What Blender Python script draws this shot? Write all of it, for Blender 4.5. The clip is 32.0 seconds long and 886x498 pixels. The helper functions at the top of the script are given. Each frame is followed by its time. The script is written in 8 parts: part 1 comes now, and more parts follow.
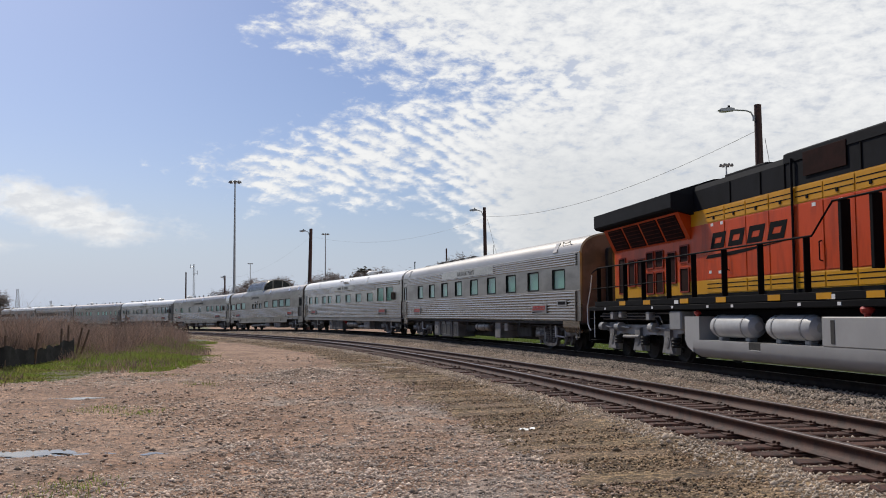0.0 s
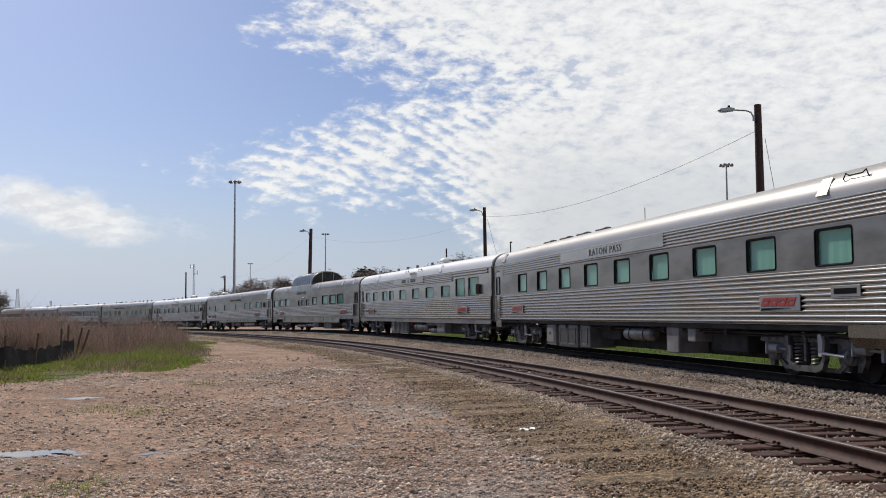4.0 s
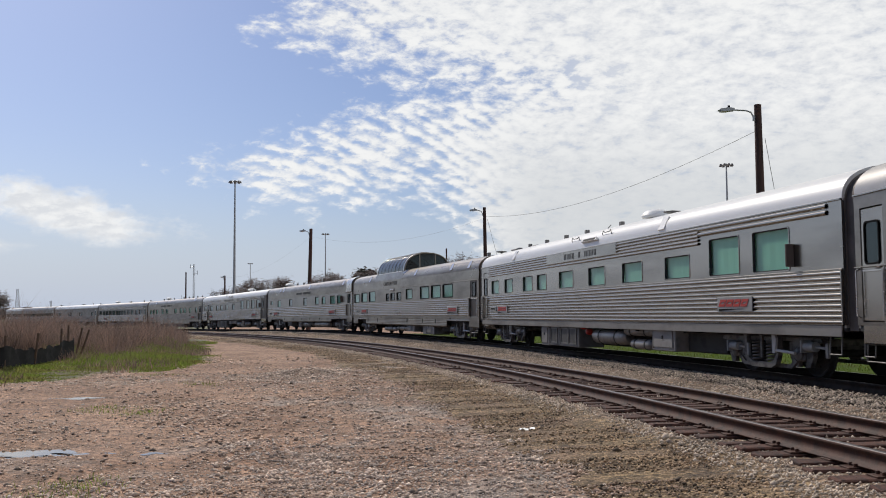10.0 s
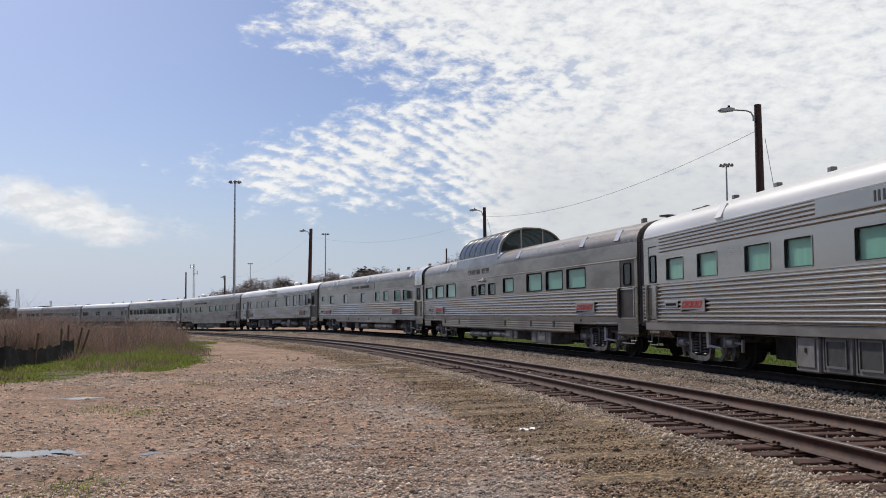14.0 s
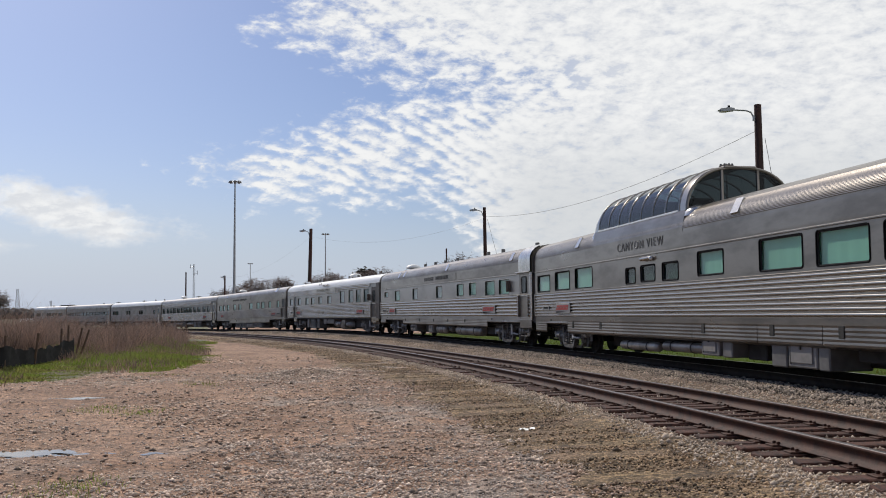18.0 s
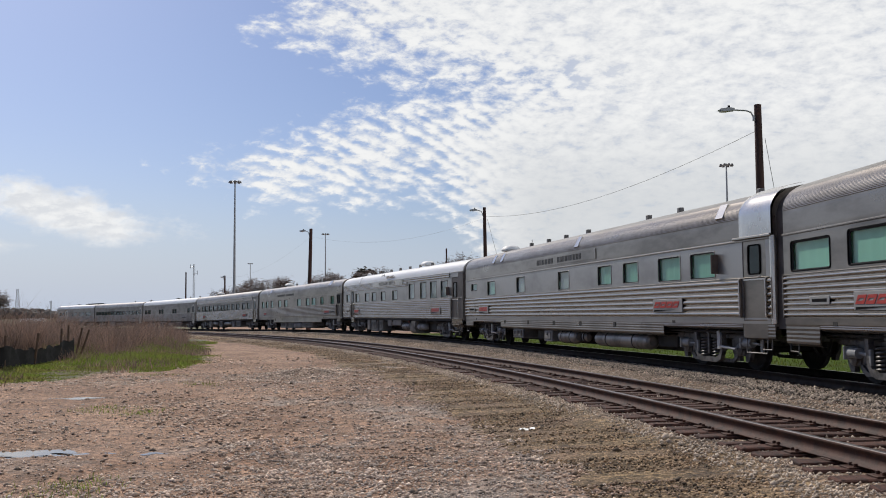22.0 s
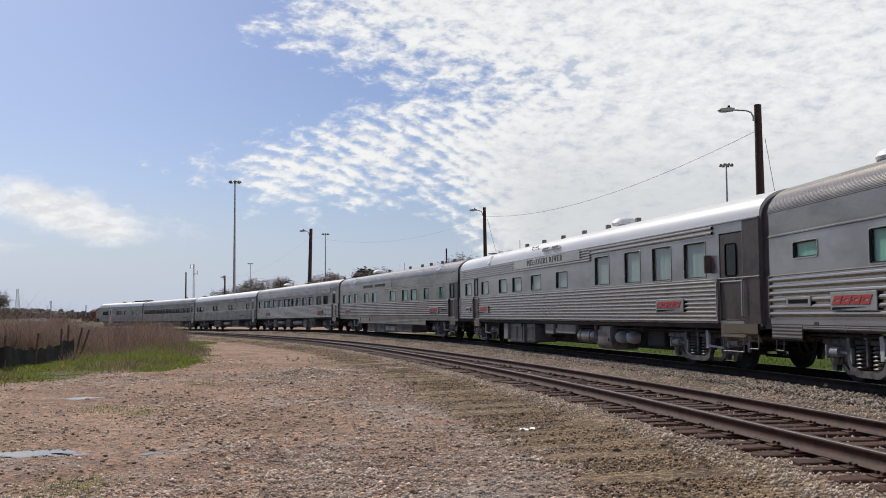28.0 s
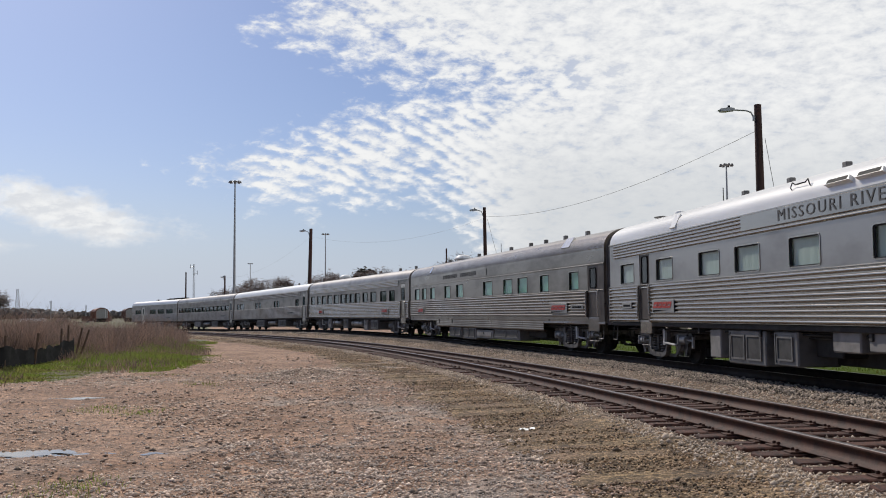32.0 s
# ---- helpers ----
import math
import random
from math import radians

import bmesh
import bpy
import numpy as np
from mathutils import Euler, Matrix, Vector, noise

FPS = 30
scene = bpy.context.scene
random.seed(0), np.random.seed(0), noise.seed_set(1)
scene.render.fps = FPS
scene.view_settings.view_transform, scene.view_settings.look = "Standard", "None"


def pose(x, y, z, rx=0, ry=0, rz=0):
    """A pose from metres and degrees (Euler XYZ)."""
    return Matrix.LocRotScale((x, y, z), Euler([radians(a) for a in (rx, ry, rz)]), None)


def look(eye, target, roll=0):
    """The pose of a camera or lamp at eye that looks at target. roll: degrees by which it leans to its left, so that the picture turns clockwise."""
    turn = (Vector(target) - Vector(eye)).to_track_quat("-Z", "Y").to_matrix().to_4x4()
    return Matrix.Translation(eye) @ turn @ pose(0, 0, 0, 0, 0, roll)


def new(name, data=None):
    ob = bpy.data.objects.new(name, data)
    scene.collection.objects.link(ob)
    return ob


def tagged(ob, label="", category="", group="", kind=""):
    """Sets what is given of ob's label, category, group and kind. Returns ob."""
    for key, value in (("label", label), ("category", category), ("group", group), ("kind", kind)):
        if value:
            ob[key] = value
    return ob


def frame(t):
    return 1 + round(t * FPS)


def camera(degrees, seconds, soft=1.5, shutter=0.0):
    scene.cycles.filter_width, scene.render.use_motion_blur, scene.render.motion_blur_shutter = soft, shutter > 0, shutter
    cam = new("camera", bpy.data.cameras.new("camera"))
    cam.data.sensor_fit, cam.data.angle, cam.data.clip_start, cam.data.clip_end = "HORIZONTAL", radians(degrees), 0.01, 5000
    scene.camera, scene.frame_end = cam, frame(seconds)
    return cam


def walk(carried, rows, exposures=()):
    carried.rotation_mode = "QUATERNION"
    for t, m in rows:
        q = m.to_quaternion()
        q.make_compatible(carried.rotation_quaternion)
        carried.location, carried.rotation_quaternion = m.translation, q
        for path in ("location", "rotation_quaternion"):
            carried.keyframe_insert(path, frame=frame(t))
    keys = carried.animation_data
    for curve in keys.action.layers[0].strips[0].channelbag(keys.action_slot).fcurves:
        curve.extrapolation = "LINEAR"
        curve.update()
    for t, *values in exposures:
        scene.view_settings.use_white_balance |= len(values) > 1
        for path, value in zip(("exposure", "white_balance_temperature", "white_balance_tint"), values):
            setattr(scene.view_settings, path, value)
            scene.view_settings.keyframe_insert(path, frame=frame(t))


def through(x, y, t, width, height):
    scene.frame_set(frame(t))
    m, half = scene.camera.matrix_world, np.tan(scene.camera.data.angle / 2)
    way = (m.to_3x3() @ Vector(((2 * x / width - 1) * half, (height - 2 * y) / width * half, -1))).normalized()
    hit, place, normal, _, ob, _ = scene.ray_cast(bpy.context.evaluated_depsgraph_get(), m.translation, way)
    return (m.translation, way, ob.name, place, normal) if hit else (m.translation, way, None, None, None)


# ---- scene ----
cam = camera(50.39, 32.0, soft=1.0)
EYE = (0.0, 0.0, 1.288)
TILT = 0.0695
VIEW = look(EYE, (0.0, math.cos(TILT), EYE[2] + math.sin(TILT)), -0.409)
walk(cam, [(0.0, VIEW), (32.0, VIEW)])

# ---------------------------------------------------------------- light
SUN_AZ, SUN_EL = radians(124.0), radians(43.2)      # azimuth from +x, towards +y
world = bpy.data.worlds.new("sky")
scene.world = world
world.use_nodes = True


def sky_world():
    nt = world.node_tree
    nt.nodes.clear()
    N, K = nt.nodes.new, nt.links.new

    def m(op, a, b=None, c=None, clamp=False):
        n = N("ShaderNodeMath")
        n.operation, n.use_clamp = op, clamp
        for i, v in enumerate((a, b, c)):
            if v is None:
                continue
            if isinstance(v, (int, float)):
                n.inputs[i].default_value = v
            else:
                K(v, n.inputs[i])
        return n.outputs[0]

    def ramp(v, lo, hi, a=0.0, b=1.0):
        n = N("ShaderNodeMapRange")
        n.interpolation_type = "SMOOTHSTEP"
        K(v, n.inputs[0])
        for i, w in enumerate((lo, hi, a, b)):
            n.inputs[i + 1].default_value = w
        return n.outputs[0]

    co = N("ShaderNodeTexCoord").outputs["Generated"]
    sep = N("ShaderNodeSeparateXYZ")
    K(co, sep.inputs[0])
    x, y, z = sep.outputs
    sky = N("ShaderNodeTexSky")
    sky.sky_type, sky.sun_disc = "NISHITA", False
    sky.sun_elevation, sky.sun_rotation = SUN_EL, math.pi / 2 - SUN_AZ
    sky.air_density, sky.dust_density, sky.ozone_density = 1.0, 1.2, 1.5
    # angles over the horizon: az grows to the right of +y, el upwards
    az = m("ARCTAN2", x, y)
    el = m("ARCSINE", m("MAXIMUM", m("MINIMUM", z, 1.0), -1.0))
    def noise_tex(vec, scale, detail, rough, rot=0.0, sx=1.0, sy=1.0, dist=0.0):
        mp = N("ShaderNodeMapping")
        K(vec, mp.inputs[0])
        mp.inputs["Rotation"].default_value = (0, 0, rot)
        mp.inputs["Scale"].default_value = (sx, sy, 1)
        n = N("ShaderNodeTexNoise")
        K(mp.outputs[0], n.inputs["Vector"])
        n.inputs["Scale"].default_value = scale
        n.inputs["Detail"].default_value = detail
        n.inputs["Roughness"].default_value = rough
        n.inputs["Distortion"].default_value = dist
        return n.outputs["Fac"]

    ang = N("ShaderNodeCombineXYZ")
    K(az, ang.inputs[0]), K(el, ang.inputs[1])
    A = ang.outputs[0]
    puff = noise_tex(A, 34.0, 6.0, 0.58, radians(18), 1.0, 1.9, 0.35)
    cells = noise_tex(A, 62.0, 5.0, 0.62, radians(24), 1.0, 2.2, 0.25)
    grain = noise_tex(A, 130.0, 3.0, 0.6, radians(29), 1.0, 1.6, 0.2)
    wide = noise_tex(A, 9.0, 4.0, 0.55, radians(29), 0.8, 1.5, 0.3)
    warp = m("SUBTRACT", noise_tex(A, 16.0, 4.0, 0.55), 0.5)
    # ripples that slant down to the right and steepen that way
    late = m("MINIMUM", m("ADD", az, 0.20), 0.30)
    bent = m("ADD", m("ADD", m("MULTIPLY", az, 0.17), m("MULTIPLY", m("MULTIPLY", late, late), 1.05)), m("ADD", el, m("ADD", m("MULTIPLY", warp, 0.030), m("MULTIPLY", m("SUBTRACT", cells, 0.5), 0.012))))
    ripple = m("SINE", m("MULTIPLY", bent, 6.2832 / 0.0142))
    fleece = m("MULTIPLY", m("SUBTRACT", puff, 0.5), 0.10)
    edge = m("ADD", m("ADD", m("MULTIPLY", warp, 0.040), fleece), m("MULTIPLY", m("SUBTRACT", cells, 0.5), 0.045))
    # lower tongue of the bank: a wedge that opens to the right
    top2 = m("MULTIPLY_ADD", m("ADD", az, 0.244), 0.345, 0.158)
    bot2 = m("SUBTRACT", m("MULTIPLY_ADD", m("MAXIMUM", m("SUBTRACT", -0.169, az), 0.0), 0.36, 0.119), m("MULTIPLY", ramp(az, -0.01, 0.10), 0.15))
    in2 = m("MINIMUM", m("SUBTRACT", top2, el), m("SUBTRACT", el, bot2))
    # upper part: bounded below by a slanting edge, on the left by a steep one
    bot1 = m("MULTIPLY_ADD", m("ADD", az, 0.187), -0.30, 0.290)
    in1 = m("MINIMUM", m("SUBTRACT", el, bot1), m("SUBTRACT", m("MULTIPLY", m("ADD", az, 0.205), 0.75), m("SUBTRACT", el, 0.290)))
    right = m("MULTIPLY", m("SUBTRACT", az, 0.045), 0.55)
    body = m("MAXIMUM", m("MAXIMUM", in1, in2), m("MINIMUM", right, m("SUBTRACT", el, bot2)))
    body = m("ADD", body, edge)
    mott = m("ADD", m("ADD", m("MULTIPLY", puff, 0.44), m("MULTIPLY", cells, 0.34)), m("ADD", m("MULTIPLY", grain, 0.08), m("MULTIPLY", wide, 0.14)))
    tongue = m("MULTIPLY", m("MULTIPLY", ramp(az, 0.10, 0.02), ramp(el, 0.235, 0.20)), ramp(wide, 0.30, 0.55, 0.45, 1.0))
    dens = m("ADD", mott, m("MULTIPLY", m("MULTIPLY", ripple, tongue), 0.070))
    dens = m("ADD", dens, m("MULTIPLY", ramp(body, 0.0, 0.09), m("MULTIPLY_ADD", ramp(az, -0.02, 0.22), 0.035, 0.125)))
    cover = m("MULTIPLY", ramp(dens, 0.355, 0.635), ramp(body, -0.014, 0.022))
    # an even veil towards the right, thinner low down
    cover = m("MAXIMUM", cover, m("MULTIPLY", ramp(az, 0.02, 0.20), ramp(el, 0.05, 0.19, 0.26, 0.84)))
    # more broken away from the view
    cover = m("MULTIPLY", cover, ramp(m("ABSOLUTE", az), 0.65, 1.3, 1.0, 0.75))
    # a lone streak low on the other side
    dx = m("DIVIDE", m("ADD", az, 0.385), 0.112)
    dy = m("DIVIDE", m("ADD", m("SUBTRACT", el, 0.104), m("MULTIPLY", m("ADD", az, 0.385), 0.16)), 0.027)
    r = m("SQRT", m("ADD", m("MULTIPLY", dx, dx), m("MULTIPLY", dy, dy)))
    lone = ramp(m("ADD", m("ADD", r, m("MULTIPLY", warp, 1.6)), m("MULTIPLY", m("SUBTRACT", cells, 0.5), 0.8)), 1.10, 0.40)
    cover = m("MAXIMUM", cover, m("MULTIPLY", lone, 0.97))
    lone2 = ramp(m("ADD", m("ABSOLUTE", m("DIVIDE", m("SUBTRACT", el, 0.070), 0.012)), m("ADD", m("ABSOLUTE", m("DIVIDE", m("ADD", az, 0.455), 0.05)), m("MULTIPLY", warp, 2.0))), 1.2, 0.2)
    cover = m("MAXIMUM", cover, m("MULTIPLY", lone2, 0.6))
    haze = ramp(el, 0.15, -0.01, 0.0, 0.92)
    tint = N("ShaderNodeMix")
    tint.data_type, tint.blend_type = "RGBA", "MULTIPLY"
    tint.inputs[0].default_value = 1.0
    K(sky.outputs[0], tint.inputs[6])
    tint.inputs[7].default_value = (0.61, 0.67, 0.845, 1)
    hz = N("ShaderNodeMix")
    hz.data_type = "RGBA"
    K(haze, hz.inputs[0])
    K(tint.outputs[2], hz.inputs[6])
    hz.inputs[7].default_value = (5.1, 5.85, 7.25, 1)
    shade = N("ShaderNodeMix")
    shade.data_type = "RGBA"
    K(ramp(m("ADD", mott, m("MULTIPLY", m("MULTIPLY", ripple, tongue), 0.04)), 0.40, 0.60), shade.inputs[0])
    shade.inputs[6].default_value = (7.2, 7.4, 7.75, 1)
    shade.inputs[7].default_value = (8.95, 9.0, 9.0, 1)
    mix = N("ShaderNodeMix")
    mix.data_type = "RGBA"
    K(cover, mix.inputs[0])
    low = N("ShaderNodeMix")
    low.data_type = "RGBA"
    K(m("MULTIPLY", ramp(el, 0.23, 0.10, 0.0, 0.80), ramp(az, 0.0, 0.12)), low.inputs[0])
    K(shade.outputs[2], low.inputs[6])
    low.inputs[7].default_value = (6.25, 6.5, 6.75, 1)
    K(hz.outputs[2], mix.inputs[6]), K(low.outputs[2], mix.inputs[7])
    bg = N("ShaderNodeBackground")
    K(mix.outputs[2], bg.inputs[0])
    bg.inputs[1].default_value = 0.10
    out = N("ShaderNodeOutputWorld")
    K(bg.outputs[0], out.inputs[0])


sky_world()
sun = new("sun", bpy.data.lights.new("sun", "SUN"))
sun.data.energy, sun.data.angle, sun.data.color = 3.2, radians(0.6), (1.0, 0.93, 0.82)
sun.matrix_world = look((0, 0, 50), (-math.cos(SUN_AZ) * math.cos(SUN_EL), -math.sin(SUN_AZ) * math.cos(SUN_EL), 50 - math.sin(SUN_EL)))
scene.view_settings.exposure = 0.0
# ---------------------------------------------------------------- materials
def material(name, base, rough=0.6, metal=0.0, var=0.12, scale=3.0, grain=0.0, gscale=60.0, bump=0.0, bscale=40.0,
             second=None, mask=(0.45, 0.62), stretch=(1, 1, 1), rand=0.0, spec=0.5, coat=0.0, alpha=1.0, trans=0.0, world_space=False):
    """A surface: base colour varied at two scales, a second colour in blotches, a fine relief."""
    mat = bpy.data.materials.new(name)
    mat.use_nodes = True
    nt = mat.node_tree
    N, K = nt.nodes.new, nt.links.new
    b = nt.nodes["Principled BSDF"]
    b.inputs["Roughness"].default_value = rough
    b.inputs["Metallic"].default_value = metal
    b.inputs["Specular IOR Level"].default_value = spec
    b.inputs["Coat Weight"].default_value = coat
    b.inputs["Alpha"].default_value = alpha
    b.inputs["Transmission Weight"].default_value = trans
    mp = N("ShaderNodeMapping")
    if world_space:
        K(N("ShaderNodeNewGeometry").outputs["Position"], mp.inputs[0])
    else:
        K(N("ShaderNodeTexCoord").outputs["Object"], mp.inputs[0])
    mp.inputs["Scale"].default_value = stretch

    def noise_at(s, d=4.0, r=0.6):
        n = N("ShaderNodeTexNoise")
        K(mp.outputs[0], n.inputs["Vector"])
        n.inputs["Scale"].default_value, n.inputs["Detail"].default_value, n.inputs["Roughness"].default_value = s, d, r
        return n.outputs["Fac"]

    big = noise_at(scale)
    col = N("ShaderNodeMix")
    col.data_type = "RGBA"
    rg = N("ShaderNodeMapRange")
    K(big, rg.inputs[0])
    rg.inputs[1].default_value, rg.inputs[2].default_value = mask
    K(rg.outputs[0], col.inputs[0])
    col.inputs[6].default_value = (*base, 1)
    two = second if second else tuple(min(1, c * (1 - 2 * var)) for c in base)
    col.inputs[7].default_value = (*two, 1)
    last = col.outputs[2]
    if grain > 0 or rand > 0:
        hsv = N("ShaderNodeHueSaturation")
        K(last, hsv.inputs["Color"])
        val = N("ShaderNodeMath")
        val.operation = "MULTIPLY_ADD"
        if grain > 0:
            K(noise_at(gscale, 3.0, 0.7), val.inputs[0])
        else:
            val.inputs[0].default_value = 0.5
        val.inputs[1].default_value, val.inputs[2].default_value = grain * 2, 1 - grain
        lastv = val.outputs[0]
        if rand > 0:
            oi = N("ShaderNodeObjectInfo")
            geo = N("ShaderNodeNewGeometry")
            add = N("ShaderNodeMath")
            K(oi.outputs["Random"], add.inputs[0]), K(geo.outputs["Random Per Island"], add.inputs[1])
            fr = N("ShaderNodeMath")
            fr.operation = "FRACT"
            K(add.outputs[0], fr.inputs[0])
            mu = N("ShaderNodeMath")
            mu.operation = "MULTIPLY_ADD"
            K(fr.outputs[0], mu.inputs[0])
            mu.inputs[1].default_value, mu.inputs[2].default_value = rand * 2, 1 - rand
            pr = N("ShaderNodeMath")
            pr.operation = "MULTIPLY"
            K(lastv, pr.inputs[0]), K(mu.outputs[0], pr.inputs[1])
            lastv = pr.outputs[0]
        K(lastv, hsv.inputs["Value"])
        last = hsv.outputs[0]
    K(last, b.inputs["Base Color"])
    if bump > 0:
        bp = N("ShaderNodeBump")
        bp.inputs["Strength"].default_value = min(1.0, bump)
        bp.inputs["Distance"].default_value = 0.02
        K(noise_at(bscale, 3.0, 0.6), bp.inputs["Height"])
        K(bp.outputs[0], b.inputs["Normal"])
    if metal > 0.3:
        rr = N("ShaderNodeMapRange")
        K(big, rr.inputs[0])
        rr.inputs[3].default_value, rr.inputs[4].default_value = max(0.05, rough - 0.1), min(1, rough + 0.12)
        K(rr.outputs[0], b.inputs["Roughness"])
    return mat


STEEL = material("stainless_steel", (0.365, 0.336, 0.302), 0.23, 1.0, 0.08, 0.9, 0.05, 14, stretch=(0.25, 1, 1.6), rand=0.03, bump=0.06, bscale=2.2)
STEEL_DULL = material("weathered_stainless", (0.258, 0.229, 0.200), 0.30, 0.95, 0.14, 1.1, 0.09, 10, stretch=(0.5, 1, 1.5), rand=0.03, bump=0.10, bscale=1.8)
SILVER_MID = material("clean_silver_paint", (0.345, 0.330, 0.315), 0.33, 0.75, 0.10, 1.0, 0.05, 9, stretch=(0.5, 1, 1), bump=0.08, bscale=1.6)
STEEL_SHINY = material("polished_stainless", (0.58, 0.555, 0.52), 0.24, 0.9, 0.06, 1.5)
SILVER = material("silver_paint", (0.46, 0.44, 0.415), 0.34, 0.75, 0.06, 0.7, 0.04, 8, stretch=(0.3, 1, 1))
ROOFWHITE = material("bright_aluminium_paint", (0.66, 0.655, 0.64), 0.36, 0.15, 0.06, 0.7, 0.04, 8, stretch=(0.3, 1, 1))
ROOFDULL = material("dull_aluminium_paint", (0.36, 0.345, 0.325), 0.42, 0.55, 0.10, 0.8, 0.06, 8, stretch=(0.3, 1, 1))
RESERVOIR = material("dusty_white_tank", (0.44, 0.44, 0.435), 0.5, 0.0, 0.08, 2.0, 0.05, 14)
SILVER_DIM = material("aged_silver_paint", (0.270, 0.251, 0.233), 0.40, 0.6, 0.16, 1.3, 0.07, 9, stretch=(0.5, 1, 1), bump=0.08, bscale=1.8)
GREYPAINT = material("grey_paint", (0.27, 0.27, 0.265), 0.5, 0.0, 0.08, 2.0, 0.05, 20)
TRUCKPAINT = material("dusty_truck_paint", (0.128, 0.118, 0.110), 0.5, 0.15, 0.35, 5.0, 0.14, 25)
UNDER = material("grimy_black", (0.030, 0.028, 0.026), 0.8, 0.0, 0.3, 3.0, 0.15, 30)
RUBBER = material("black_rubber", (0.02, 0.02, 0.02), 0.75, 0.0, 0.2, 4.0)
BOXGREY = material("box_grey", (0.165, 0.158, 0.152), 0.55, 0.2, 0.15, 2.5, 0.08, 20)
TANKGREY = material("tank_grey", (0.225, 0.212, 0.20), 0.6, 0.0, 0.18, 2.5, 0.06, 20)
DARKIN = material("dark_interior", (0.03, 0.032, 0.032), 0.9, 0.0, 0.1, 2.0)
WHITE = material("white_paint", (0.78, 0.78, 0.77), 0.5, 0.0, 0.05, 3.0)
RED = material("red_paint", (0.40, 0.030, 0.018), 0.5, 0.0, 0.08, 5.0)
BLACKP = material("black_paint", (0.006, 0.006, 0.007), 0.7, 0.0, 0.1, 3.0, 0.08, 20, spec=0.06)
# rail colour darkened for the shade under the train
SHADERAIL = material("shade_toned_rail", (0.030, 0.020, 0.015), 0.7, 0.1, 0.25, 5.0, 0.15, 50, spec=0.2)
TANKPALE = material("dusty_pale_tank", (0.36, 0.355, 0.345), 0.55, 0.0, 0.06, 0.6, 0.04, 20)
INK = material("black_lettering", (0.03, 0.03, 0.032), 0.55, 0.0, 0.05, 5.0)
ORANGE = material("orange_paint", (0.56, 0.062, 0.006), 0.42, 0.0, 0.16, 1.0, 0.08, 12, stretch=(2.2, 1, 0.5), spec=0.18)
YELLOW = material("yellow_paint", (0.60, 0.29, 0.012), 0.42, 0.0, 0.06, 1.5, 0.05, 12, spec=0.18)
HOODGREY = material("dark_grey_paint", (0.010, 0.011, 0.014), 0.7, 0.0, 0.15, 1.2, 0.08, 12, spec=0.08)
PRIMER = material("brown_end_paint", (0.130, 0.072, 0.060), 0.6, 0.0, 0.2, 1.5, 0.1, 12)
RAIL = material("rusty_rail", (0.066, 0.023, 0.011), 0.7, 0.1, 0.25, 5.0, 0.15, 50, bump=0.2)
RAILTOP = material("worn_rail_head", (0.20, 0.17, 0.155), 0.30, 0.8, 0.2, 4.0, 0.1, 40)
TIE = material("creosoted_timber", (0.076, 0.029, 0.018), 0.85, 0.0, 0.3, 5.0, 0.25, 30, bump=0.5, bscale=25, stretch=(1, 4, 4), rand=0.25)
STONE = material("crushed_stone", (0.54, 0.435, 0.340), 0.85, 0.0, 0.2, 2.0, 0.15, 40, rand=0.45, world_space=True)
STONE_DIRT = material("dirty_gravel", (0.50, 0.39, 0.315), 0.85, 0.0, 0.25, 0.6, 0.15, 40, second=(0.44, 0.305, 0.22), rand=0.75, world_space=True)
GROUND = material("gravelly_dirt", (0.290, 0.176, 0.115), 0.9, 0.0, 0.2, 0.35, 0.28, 22, bump=0.9, bscale=30,
                  second=(0.200, 0.112, 0.068), mask=(0.42, 0.58), world_space=True)
BANK = material("brown_bank", (0.190, 0.128, 0.068), 0.9, 0.0, 0.2, 0.8, 0.4, 30, bump=1.0, bscale=30, second=(0.165, 0.106, 0.066), world_space=True)
STONE_BANK = material("soiled_stone", (0.30, 0.205, 0.122), 0.85, 0.0, 0.25, 0.6, 0.15, 40, second=(0.20, 0.140, 0.095), rand=0.9, world_space=True)
BALLAST = material("ballast_bed", (0.225, 0.150, 0.096), 0.9, 0.0, 0.2, 0.7, 0.4, 30, bump=1.0, bscale=30, second=(0.20, 0.135, 0.088), world_space=True)
# ballast with the train's shade put into its colour
SHADEBED = material("shade_toned_ballast", (0.052, 0.037, 0.028), 0.95, 0.0, 0.3, 1.5, 0.3, 30, bump=0.9, bscale=30, second=(0.034, 0.026, 0.021), spec=0.1, world_space=True)
CARTANK = material("dusty_steel_tank", (0.27, 0.25, 0.23), 0.42, 0.35, 0.25, 2.5, 0.12, 20)
DIAPHRAGM = material("worn_grey_rubber", (0.085, 0.072, 0.064), 0.6, 0.1, 0.2, 2.0, 0.1, 20)
MUTED = material("muted_lettering", (0.105, 0.102, 0.098), 0.5, 0.3, 0.1, 3.0)


def leafy(name, base, second, rand, through=0.5):
    """Thin leaves: half the light comes through from behind."""
    mat = material(name, base, 0.6, 0.0, 0.15, 0.5, rand=rand, second=second, world_space=True)
    nt = mat.node_tree
    N, K = nt.nodes.new, nt.links.new
    b = nt.nodes["Principled BSDF"]
    tr, mx = N("ShaderNodeBsdfTranslucent"), N("ShaderNodeMixShader")
    K(b.inputs["Base Color"].links[0].from_socket, tr.inputs[0])
    mx.inputs[0].default_value = through
    K(b.outputs[0], mx.inputs[1]), K(tr.outputs[0], mx.inputs[2])
    K(mx.outputs[0], nt.nodes["Material Output"].inputs[0])
    return mat


